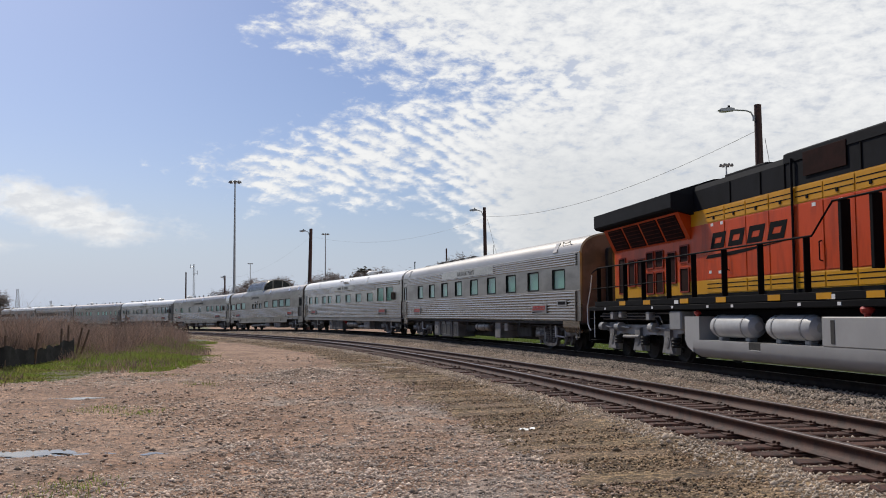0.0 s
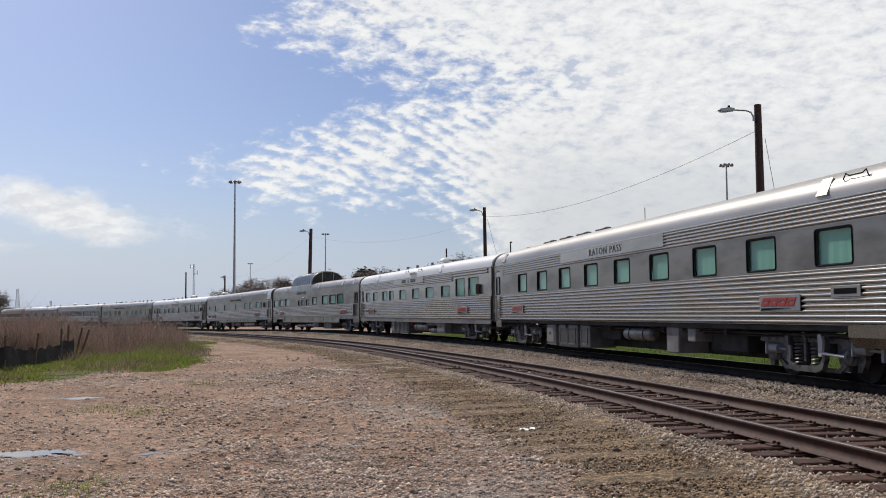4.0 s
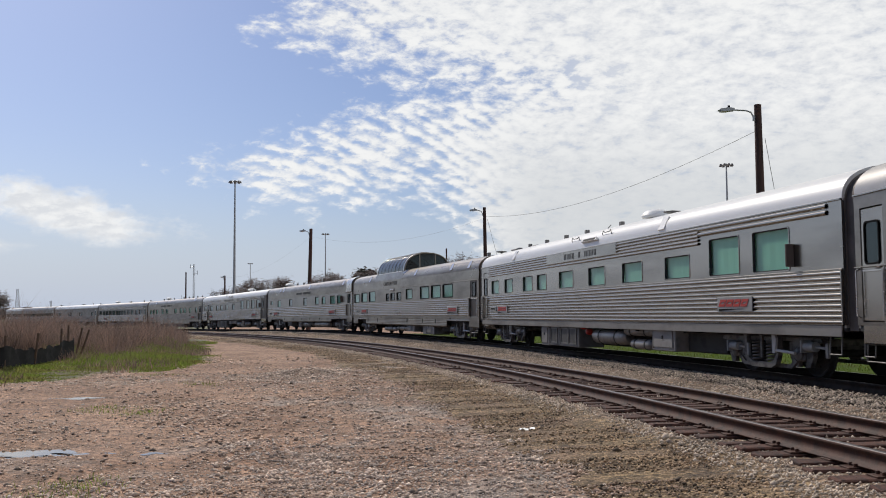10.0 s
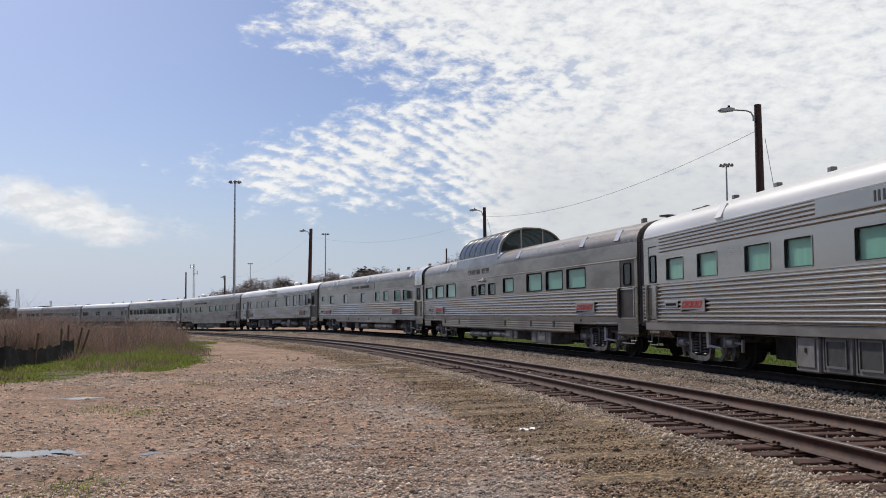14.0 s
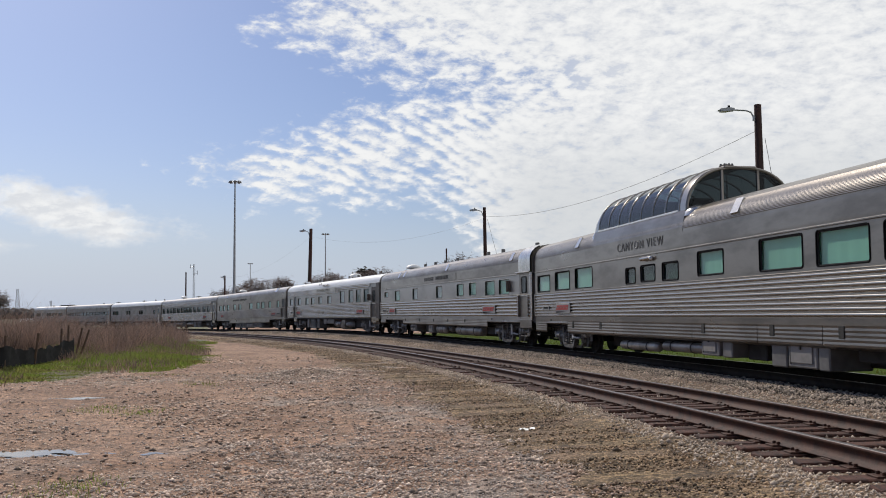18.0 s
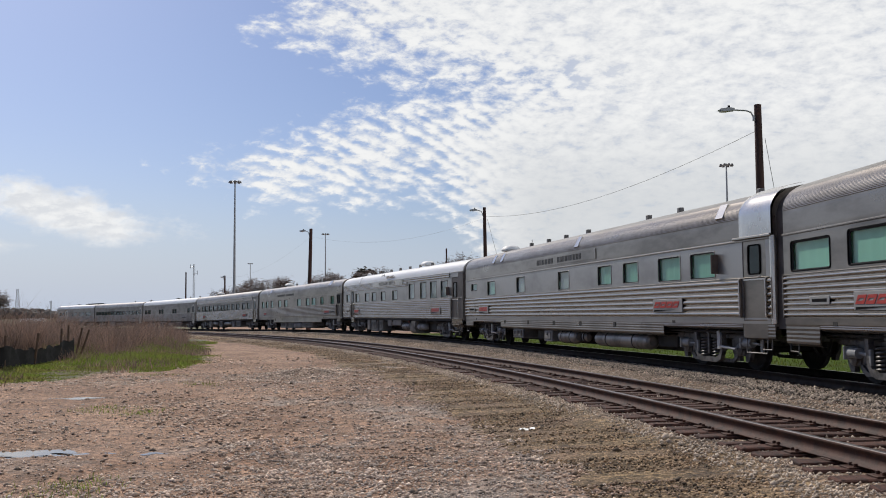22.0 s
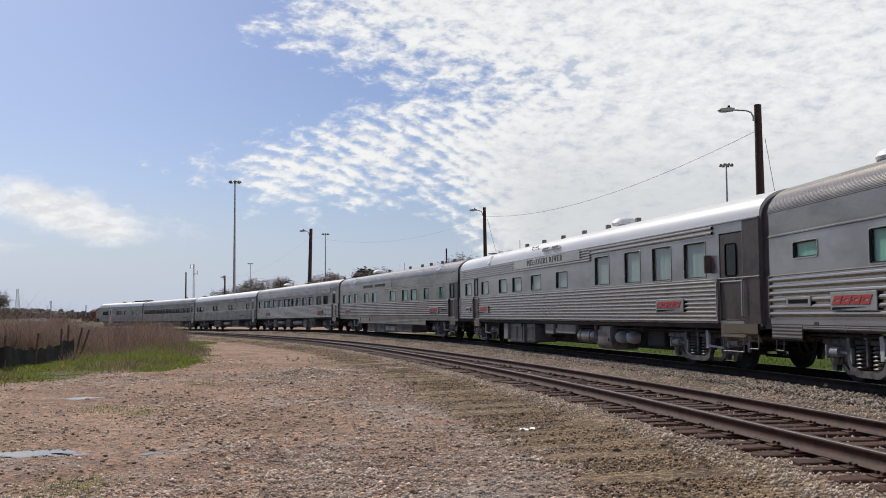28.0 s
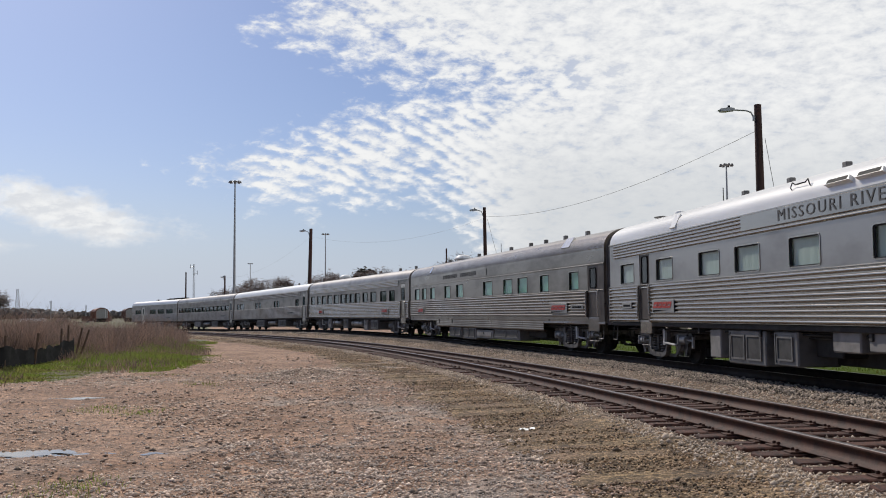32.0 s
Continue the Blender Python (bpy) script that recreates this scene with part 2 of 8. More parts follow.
BLADE = leafy("grass_blade", (0.175, 0.230, 0.040), (0.20, 0.19, 0.06), 0.55)
BLIND = leafy("window_blind", (0.86, 0.94, 0.90), (0.80, 0.88, 0.84), 0.03, 0.45)
CREAM = material("cream_lining", (0.72, 0.69, 0.62), 0.7, 0.0, 0.06, 1.5)
DRY = leafy("dry_stalk", (0.27, 0.178, 0.140), (0.185, 0.130, 0.105), 0.6, 0.3)
TWIG = material("bare_twig", (0.13, 0.095, 0.075), 0.85, 0.0, 0.15, 0.4, rand=0.3)
LEAF = material("dark_leaf", (0.062, 0.060, 0.040), 0.8, 0.0, 0.2, 0.4, rand=0.4)
TWIGHAZE = material("fine_twigs", (0.23, 0.19, 0.175), 0.85, 0.0, 0.15, 0.4, rand=0.3)
# far woods, the haze of distance mixed into their colour
FARWOOD = material("far_woods", (0.13, 0.118, 0.112), 0.9, 0.0, 0.2, 0.08, rand=0.4)
POLEWOOD = material("pole_timber", (0.075, 0.033, 0.026), 0.8, 0.0, 0.3, 2.0, 0.15, 30, stretch=(3, 3, 0.3), bump=0.3)
GALV = material("galvanised_steel", (0.32, 0.33, 0.34), 0.45, 0.6, 0.1, 1.0)
CABLE = material("cable", (0.05, 0.05, 0.05), 0.6, 0.0, 0.1, 1.0)
FABRIC = material("silt_fabric", (0.010, 0.010, 0.011), 0.9, 0.0, 0.2, 2.0, 0.2, 40, bump=0.3)
STAKE = material("stake_timber", (0.12, 0.075, 0.05), 0.85, 0.0, 0.2, 3.0)
RUSTCAR = material("rusty_car_paint", (0.20, 0.075, 0.05), 0.7, 0.0, 0.25, 0.8, 0.1, 6)


def glass(name, tint, rough=0.04, ior=1.5):
    """Tinted glass: a clear coloured pane with a mirror-like face."""
    mat = bpy.data.materials.new(name)
    mat.use_nodes = True
    nt = mat.node_tree
    nt.nodes.clear()
    N, K = nt.nodes.new, nt.links.new
    tr, gl, mx, out = N("ShaderNodeBsdfTransparent"), N("ShaderNodeBsdfGlossy"), N("ShaderNodeMixShader"), N("ShaderNodeOutputMaterial")
    # the share of mirror-like reflection: low head-on, rising steeply at a slant
    lw = N("ShaderNodeLayerWeight")
    lw.inputs[0].default_value = 0.5
    po, fr = N("ShaderNodeMath"), N("ShaderNodeMath")
    po.operation, fr.operation = "POWER", "MULTIPLY_ADD"
    f0 = ((ior - 1) / (ior + 1)) ** 2
    K(lw.outputs["Facing"], po.inputs[0])
    po.inputs[1].default_value = 5.0
    K(po.outputs[0], fr.inputs[0])
    fr.inputs[1].default_value, fr.inputs[2].default_value = 1 - f0, f0
    tr.inputs[0].default_value = (*tint, 1)
    gl.inputs["Roughness"].default_value = rough
    K(fr.outputs[0], mx.inputs[0]), K(tr.outputs[0], mx.inputs[1]), K(gl.outputs[0], mx.inputs[2])
    K(mx.outputs[0], out.inputs[0])
    return mat


TEAL = glass("teal_window_glass", (0.66, 0.95, 0.84))
PALE = glass("clear_window_glass", (0.86, 0.92, 0.89))
DUSK = glass("front_dome_glass", (0.10, 0.11, 0.11), 0.03, 1.4)
SMOKE = glass("dome_glass", (0.26, 0.35, 0.38), 0.03, 1.4)


def water_mat():
    mat = bpy.data.materials.new("puddle_water")
    mat.use_nodes = True
    b = mat.node_tree.nodes["Principled BSDF"]
    b.inputs["Base Color"].default_value = (0.20, 0.16, 0.12, 1)
    b.inputs["Roughness"].default_value = 0.06
    n = mat.node_tree.nodes.new("ShaderNodeTexNoise")
    n.inputs["Scale"].default_value = 6.0
    bp = mat.node_tree.nodes.new("ShaderNodeBump")
    bp.inputs["Strength"].default_value, bp.inputs["Distance"].default_value = 0.05, 0.01
    mat.node_tree.links.new(n.outputs[0], bp.inputs["Height"])
    mat.node_tree.links.new(bp.outputs[0], b.inputs["Normal"])
    return mat


WATER = water_mat()
# ---------------------------------------------------------------- mesh helpers
class Geo:
    """Vertices and faces gathered for one mesh."""

    def __init__(self):
        self.v, self.f = [], []

    def add(self, verts, faces):
        o = len(self.v)
        self.v.extend(verts)
        self.f.extend([tuple(i + o for i in fc) for fc in faces])
        return self

    def box(self, x0, x1, y0, y1, z0, z1):
        return self.add([(x0, y0, z0), (x1, y0, z0), (x1, y1, z0), (x0, y1, z0), (x0, y0, z1), (x1, y0, z1), (x1, y1, z1), (x0, y1, z1)],
                        [(0, 3, 2, 1), (4, 5, 6, 7), (0, 1, 5, 4), (1, 2, 6, 5), (2, 3, 7, 6), (3, 0, 4, 7)])

    def cbox(self, x0, x1, y0, y1, z0, z1, c=0.02):
        """A box with all its edges cut off by c."""
        vs, idx = [], {}
        for sx in (0, 1):
            for sy in (0, 1):
                for sz in (0, 1):
                    P = ((x0, x1)[sx], (y0, y1)[sy], (z0, z1)[sz])
                    d = (1 - 2 * sx, 1 - 2 * sy, 1 - 2 * sz)
                    for a in range(3):
                        q = [P[i] + (0 if i == a else d[i] * c) for i in range(3)]
                        idx[sx, sy, sz, a] = len(vs)
                        vs.append(tuple(q))
        fs = []
        for a in range(3):
            b, e = (a + 1) % 3, (a + 2) % 3
            for s in (0, 1):
                ring = []
                for sb, se in ((0, 0), (1, 0), (1, 1), (0, 1)):
                    k = [0, 0, 0]
                    k[a], k[b], k[e] = s, sb, se
                    ring.append(idx[k[0], k[1], k[2], a])
                fs.append(tuple(ring if s else ring[::-1]))
            for sb in (0, 1):
                for se in (0, 1):
                    k0, k1 = [0, 0, 0], [0, 0, 0]
                    k0[a], k1[a] = 0, 1
                    k0[b] = k1[b] = sb
                    k0[e] = k1[e] = se
                    q = (idx[(*k0, b)], idx[(*k1, b)], idx[(*k1, e)], idx[(*k0, e)])
                    fs.append(q if sb == se else q[::-1])
        for sx in (0, 1):
            for sy in (0, 1):
                for sz in (0, 1):
                    t = tuple(idx[sx, sy, sz, a] for a in range(3))
                    fs.append(t if (sx + sy + sz) % 2 else t[::-1])
        return self.add(vs, fs)

    def prism(self, prof, x0, x1, axis=0):
        """A closed outline of (a, b) swept along an axis: 0 x (a, b = y, z), 1 y (x, z), 2 z (x, y)."""
        n = len(prof)
        put = {0: lambda t, a, b: (t, a, b), 1: lambda t, a, b: (a, t, b), 2: lambda t, a, b: (a, b, t)}[axis]
        vs = [put(x0, a, b) for a, b in prof] + [put(x1, a, b) for a, b in prof]
        fs = [tuple(range(n))[::-1], tuple(range(n, 2 * n))] + [(i, (i + 1) % n, n + (i + 1) % n, n + i) for i in range(n)]
        return self.add(vs, fs)

    def sheet(self, prof, x0, x1):
        """An open outline of (y, z) swept along x."""
        n = len(prof)
        vs = [(x0, a, b) for a, b in prof] + [(x1, a, b) for a, b in prof]
        return self.add(vs, [(i, i + 1, n + i + 1, n + i) for i in range(n - 1)])

    def cyl(self, p0, p1, r0, r1=None, n=10, caps=True):
        r1 = r0 if r1 is None else r1
        p0, p1 = Vector(p0), Vector(p1)
        d = (p1 - p0).normalized()
        a = d.orthogonal().normalized()
        b = d.cross(a)
        vs = []
        for p, r in ((p0, r0), (p1, r1)):
            for i in range(n):
                t = 2 * math.pi * i / n
                vs.append(tuple(p + (a * math.cos(t) + b * math.sin(t)) * r))
        fs = [(i, (i + 1) % n, n + (i + 1) % n, n + i) for i in range(n)]
        if caps:
            fs += [tuple(range(n))[::-1], tuple(range(n, 2 * n))]
        return self.add(vs, fs)

    def turned(self, prof, centre, axis="z", n=16):
        """A lathe shape: prof rows of (radius, height) about an axis through centre."""
        vs, m = [], len(prof)
        for r, h in prof:
            for i in range(n):
                t = 2 * math.pi * i / n
                a, b = r * math.cos(t), r * math.sin(t)
                q = {"z": (a, b, h), "y": (b, h, a), "x": (h, a, b)}[axis]
                vs.append(tuple(q[k] + centre[k] for k in range(3)))
        fs = [(j * n + i, j * n + (i + 1) % n, (j + 1) * n + (i + 1) % n, (j + 1) * n + i) for j in range(m - 1) for i in range(n)]
        fs += [tuple(range(n))[::-1], tuple(range((m - 1) * n, m * n))]
        return self.add(vs, fs)

    def pipe(self, pts, r, n=6):
        for a, b in zip(pts, pts[1:]):
            self.cyl(a, b, r, n=n)
        return self

    def ring(self, outer, inner, y0, y1):
        """A frame between two outlines of (x, z) with as many points, between two depths y."""
        n = len(outer)
        vs = [(x, y0, z) for x, z in outer] + [(x, y0, z) for x, z in inner] + [(x, y1, z) for x, z in outer] + [(x, y1, z) for x, z in inner]
        fs = []
        for i in range(n):
            j = (i + 1) % n
            fs += [(i, j, n + j, n + i), (2 * n + i, 3 * n + i, 3 * n + j, 2 * n + j), (i, 2 * n + i, 2 * n + j, j), (n + i, n + j, 3 * n + j, 3 * n + i)]
        return self.add(vs, fs)

    def mesh(self, name, mat, smooth=35):
        me = bpy.data.meshes.new(name)
        me.from_pydata(self.v, [], self.f)
        if smooth:
            me.polygons.foreach_set("use_smooth", [True] * len(me.polygons))
            me.set_sharp_from_angle(angle=radians(smooth))
        me.materials.append(mat)
        return me


def part(name, geo, mat, parent, label="", at=None, smooth=35):
    """One mesh object under a thing or a part."""
    me = geo if isinstance(geo, bpy.types.Mesh) else geo.mesh(name, mat, smooth)
    ob = new(name, me)
    ob.parent = parent
    if at is not None:
        ob.matrix_basis = at
    if label:
        ob["label"] = label
    return ob


def thing(name, label, category, group="", kind="", at=None):
    ob = new(name)
    ob.empty_display_size = 0.3
    if at is not None:
        ob.matrix_basis = at
    return tagged(ob, label, category, group, kind)


def solid(name, geo, mat, label, category, group="", kind="", at=None, smooth=35):
    ob = new(name, geo.mesh(name, mat, smooth))
    if at is not None:
        ob.matrix_basis = at
    return tagged(ob, label, category, group, kind)


def rounded(x0, x1, z0, z1, r, n=3):
    pts = []
    for cx, cz, a0 in ((x1 - r, z1 - r, 0), (x0 + r, z1 - r, 90), (x0 + r, z0 + r, 180), (x1 - r, z0 + r, 270)):
        for i in range(n + 1):
            a = radians(a0 + 90 * i / n)
            pts.append((cx + r * math.cos(a), cz + r * math.sin(a)))
    return pts


def quick(name, verts, faces, mat):
    """A large mesh from arrays: verts (n, 3), faces (m, 3 or 4)."""
    me = bpy.data.meshes.new(name)
    k = faces.shape[1]
    me.vertices.add(len(verts))
    me.vertices.foreach_set("co", np.asarray(verts, np.float32).ravel())
    me.loops.add(faces.size)
    me.loops.foreach_set("vertex_index", faces.astype(np.int32).ravel())
    me.polygons.add(len(faces))
    me.polygons.foreach_set("loop_start", np.arange(0, faces.size, k, dtype=np.int32))
    me.update(calc_edges=True)
    me.materials.append(mat)
    return me


# ---------------------------------------------------------------- the line of the track
K_S = [-60, -20, 10, 40, 70, 105, 145, 190, 250, 330]
K_V = [0.00468, 0.00577, 0.00346, 0.00417, 0.00172, 0.00302, 0.00133, -0.00276, -0.00538, -0.00736]
LINE_S = np.arange(-230.0, 430.1, 1.0)


def lay_line():
    k = np.interp(LINE_S, K_S, K_V)
    k = np.where(LINE_S < -60, np.clip(0.00468 + (LINE_S + 60) * 0.0002, 0, 1), k)
    k = np.where(LINE_S > 280, 0, k)
    i0 = 230
    psi = np.concatenate([[0], np.cumsum((k[1:] + k[:-1]) / 2)])
    psi = psi - psi[i0] + 1.80296
    c, s = np.cos(psi), np.sin(psi)
    X = np.concatenate([[0], np.cumsum((c[1:] + c[:-1]) / 2)])
    Y = np.concatenate([[0], np.cumsum((s[1:] + s[:-1]) / 2)])
    return X - X[i0] + 5.192, Y - Y[i0] + 33.421, psi


LINE_X, LINE_Y, LINE_PSI = lay_line()


def line_at(s, off=0.0):
    """Place on the train's track s metres up the line, off metres towards the camera's side."""
    x, y, p = np.interp(s, LINE_S, LINE_X), np.interp(s, LINE_S, LINE_Y), np.interp(s, LINE_S, LINE_PSI)
    return x - off * np.sin(p), y + off * np.cos(p), p


def line_z(s):
    return np.interp(s, [0, 45, 60, 74, 84, 110, 137, 165, 400], [0.0, 0.092, -0.02, -0.16, -0.25, -0.42, -0.50, -0.58, -0.66])


def siding_off(s):
    s = np.clip(s, -36, 15) / 100
    return 5.1935 + 0.2696 * s - 6.023 * s * s


def siding_at(s, off=0.0):
    x, y, p = line_at(s, siding_off(s) + off)
    return x, y, p


def siding_z(s):
    return -0.0896 - 0.00492 * np.clip(s, -36, 40) + np.interp(s, [40, 84, 137, 165, 400], [0.0, -0.14, -0.27, -0.32, -0.40])


def travelled(t):
    return 3.951 * t + 0.01146 * t * t / 2


JOINTS = [-2.86, 23.04, 49.07, 75.12, 101.11, 127.41, 153.76, 179.88, 205.86, 231.27, 254.09]
# ---------------------------------------------------------------- ground
GROUND_Z = -0.36


def ground_height(x, y):
    """Gentle swells, a low ridge of loose stone, shallow ruts."""
    h = 0.05 * np.sin(x * 0.31 + 0.4) * np.sin(y * 0.23) + 0.02 * np.sin(x * 1.3 + y * 0.7) + 0.012 * np.sin(y * 2.1 - x * 0.9)
    rng = np.random.RandomState(7)
    for wl, amp in ((1.9, 0.010), (1.1, 0.010), (0.75, 0.008), (0.5, 0.006)):
        for _ in range(4):
            a, ph = rng.uniform(0, 6.283), rng.uniform(0, 6.283)
            h = h + amp * 0.6 * np.sin((x * np.cos(a) + y * np.sin(a)) * 6.283 / wl + ph) * (np.abs(x) < 30) * (np.abs(y) < 60)
    h = h * np.clip(1.4 - np.hypot(x, y) / 200, 0, 1)
    wet = np.exp(-((x + 7.6) / 0.9) ** 2 - ((y - 19.5) / 0.7) ** 2) + np.exp(-((x + 4.9) / 1.1) ** 2 - ((y - 11.75) / 0.42) ** 2)
    h = h * (1 - 0.8 * np.clip(wet, 0, 1))
    q = np.clip((y - 26) / 36, 0, 1)
    h = h - 0.26 * q * q * (3 - 2 * q)
    q = np.clip((y - 45) / 60, 0, 1)
    h = h - 0.22 * q * q * (3 - 2 * q)
    ridge = np.exp(-((y - 26.0 - 0.05 * x) / 1.0) ** 2) * np.exp(-((x + 2.0) / 3.2) ** 4) * 0.10
    ridge = ridge + np.exp(-((y - 25.0) / 0.8) ** 2) * np.exp(-((x + 7.0) / 2.6) ** 4) * 0.05
    hollow = 0.055 * wet
    return GROUND_Z + h + ridge - hollow


def grid_axis(near, far, step, grow):
    out, d = [0.0], step
    while out[-1] < far:
        d = step if out[-1] < near else d * grow
        out.append(out[-1] + d)
    return np.array(out)


def build_ground():
    a = grid_axis(14, 3500, 0.16, 1.13)
    xs = np.concatenate([-a[::-1], a[1:]])
    b = grid_axis(34, 4200, 0.16, 1.10)
    c = grid_axis(2, 400, 0.5, 1.35)
    ys = np.concatenate([-c[::-1], b[1:]])
    X, Y = np.meshgrid(xs, ys)
    Z = ground_height(X, Y)
    n, m = X.shape
    i = np.arange(n * m).reshape(n, m)
    F = np.stack([i[:-1, :-1], i[:-1, 1:], i[1:, 1:], i[1:, :-1]], -1).reshape(-1, 4)
    me = quick("ground", np.stack([X, Y, Z], -1).reshape(-1, 3), F, ground_material())
    me.polygons.foreach_set("use_smooth", [True] * len(me.polygons))
    tagged(new("ground", me), "brown gravelly dirt lot running into rough grassland", "ground", kind="structure")


def pebbled(mat, last, sizes=((5.0, 0.72, 1.30), (16.0, 0.45, 1.60), (50.0, 0.5, 1.55)), relief=0.9):
    """Small stones in the surface, each of its own tone, at three sizes."""
    nt = mat.node_tree
    N, K = nt.nodes.new, nt.links.new
    pos = N("ShaderNodeNewGeometry").outputs["Position"]
    for scale, lo, hi in sizes:
        v = N("ShaderNodeTexVoronoi")
        K(pos, v.inputs["Vector"])
        v.inputs["Scale"].default_value = scale
        bw = N("ShaderNodeSeparateColor")
        K(v.outputs["Color"], bw.inputs[0])
        rg = N("ShaderNodeMapRange")
        K(bw.outputs[0], rg.inputs[0])
        rg.inputs[3].default_value, rg.inputs[4].default_value = lo, hi
        hs = N("ShaderNodeHueSaturation")
        K(last, hs.inputs["Color"]), K(rg.outputs[0], hs.inputs["Value"])
        last = hs.outputs[0]
    b = nt.nodes["Principled BSDF"]
    normal = b.inputs["Normal"].links[0].from_socket if b.inputs["Normal"].links else None
    for scale, dist in ((20.0, 0.030), (48.0, 0.016)):
        v = N("ShaderNodeTexVoronoi")
        K(pos, v.inputs["Vector"])
        v.inputs["Scale"].default_value = scale
        bp = N("ShaderNodeBump")
        bp.invert = True
        bp.inputs["Strength"].default_value, bp.inputs["Distance"].default_value = relief, dist
        K(v.outputs["Distance"], bp.inputs["Height"])
        if normal is not None:
            K(normal, bp.inputs["Normal"])
        normal = bp.outputs[0]
    K(normal, b.inputs["Normal"])
    return last


def bed_material(mat):
    b = mat.node_tree.nodes["Principled BSDF"]
    mat.node_tree.links.new(pebbled(mat, b.inputs["Base Color"].links[0].from_socket), b.inputs["Base Color"])
    return mat


def ground_material():
    """Dirt with gravel and damp ruts; rough grass past the edge of the lot."""
    mat = GROUND.copy()
    nt = mat.node_tree
    N, K = nt.nodes.new, nt.links.new
    b = nt.nodes["Principled BSDF"]
    dirt = b.inputs["Base Color"].links[0].from_socket
    pos = N("ShaderNodeNewGeometry").outputs["Position"]
    sep = N("ShaderNodeSeparateXYZ")
    K(pos, sep.inputs[0])

    def m(op, p, q):
        n = N("ShaderNodeMath")
        n.operation = op
        for i, v in enumerate((p, q)):
            if isinstance(v, (int, float)):
                n.inputs[i].default_value = v
            else:
                K(v, n.inputs[i])
        return n.outputs[0]

    def nz(scale, detail=5):
        n = N("ShaderNodeTexNoise")
        K(pos, n.inputs["Vector"])
        n.inputs["Scale"].default_value, n.inputs["Detail"].default_value = scale, detail
        return n.outputs["Fac"]

    def smooth(v, lo, hi):
        n = N("ShaderNodeMapRange")
        n.interpolation_type = "SMOOTHSTEP"
        K(v, n.inputs[0])
        n.inputs[1].default_value, n.inputs[2].default_value = lo, hi
        return n.outputs[0]

    # how far past the lot's edge, with a ragged line
    past = m("SUBTRACT", m("MINIMUM", m("MULTIPLY", sep.outputs[1], -0.245), -9.0), sep.outputs[0])
    front = m("SUBTRACT", m("SUBTRACT", sep.outputs[1], 22.3), m("MULTIPLY", m("MAXIMUM", m("ADD", sep.outputs[0], 10.5), 0.0), 4.5))
    edge = m("ADD", m("MINIMUM", past, m("MULTIPLY", front, 0.25)), m("MULTIPLY", m("SUBTRACT", nz(0.6), 0.5), 2.4))
    grass = N("ShaderNodeMix")
    grass.data_type = "RGBA"
    K(smooth(nz(0.12), 0.46, 0.58), grass.inputs[0])
    grass.inputs[6].default_value = (0.060, 0.080, 0.020, 1)
    grass.inputs[7].default_value = (0.13, 0.092, 0.06, 1)
    lot = N("ShaderNodeMix")
    lot.data_type = "RGBA"
    # grey stone dust over the red-brown earth
    K(smooth(m("ADD", m("ADD", m("MULTIPLY", nz(0.22), 0.6), m("MULTIPLY", nz(1.1), 0.4)), m("MULTIPLY", sep.outputs[0], 0.02)), 0.43, 0.60), lot.inputs[0])
    K(dirt, lot.inputs[6])
    lot.inputs[7].default_value = (0.245, 0.196, 0.163, 1)
    mix = N("ShaderNodeMix")
    mix.data_type = "RGBA"
    K(smooth(edge, 0.0, 0.8), mix.inputs[0])
    K(lot.outputs[2], mix.inputs[6]), K(grass.outputs[2], mix.inputs[7])
    last = pebbled(mat, mix.outputs[2], ((5.0, 0.80, 1.22), (16.0, 0.58, 1.42), (50.0, 0.62, 1.40)), 0.5)
    K(last, b.inputs["Base Color"])
    return mat


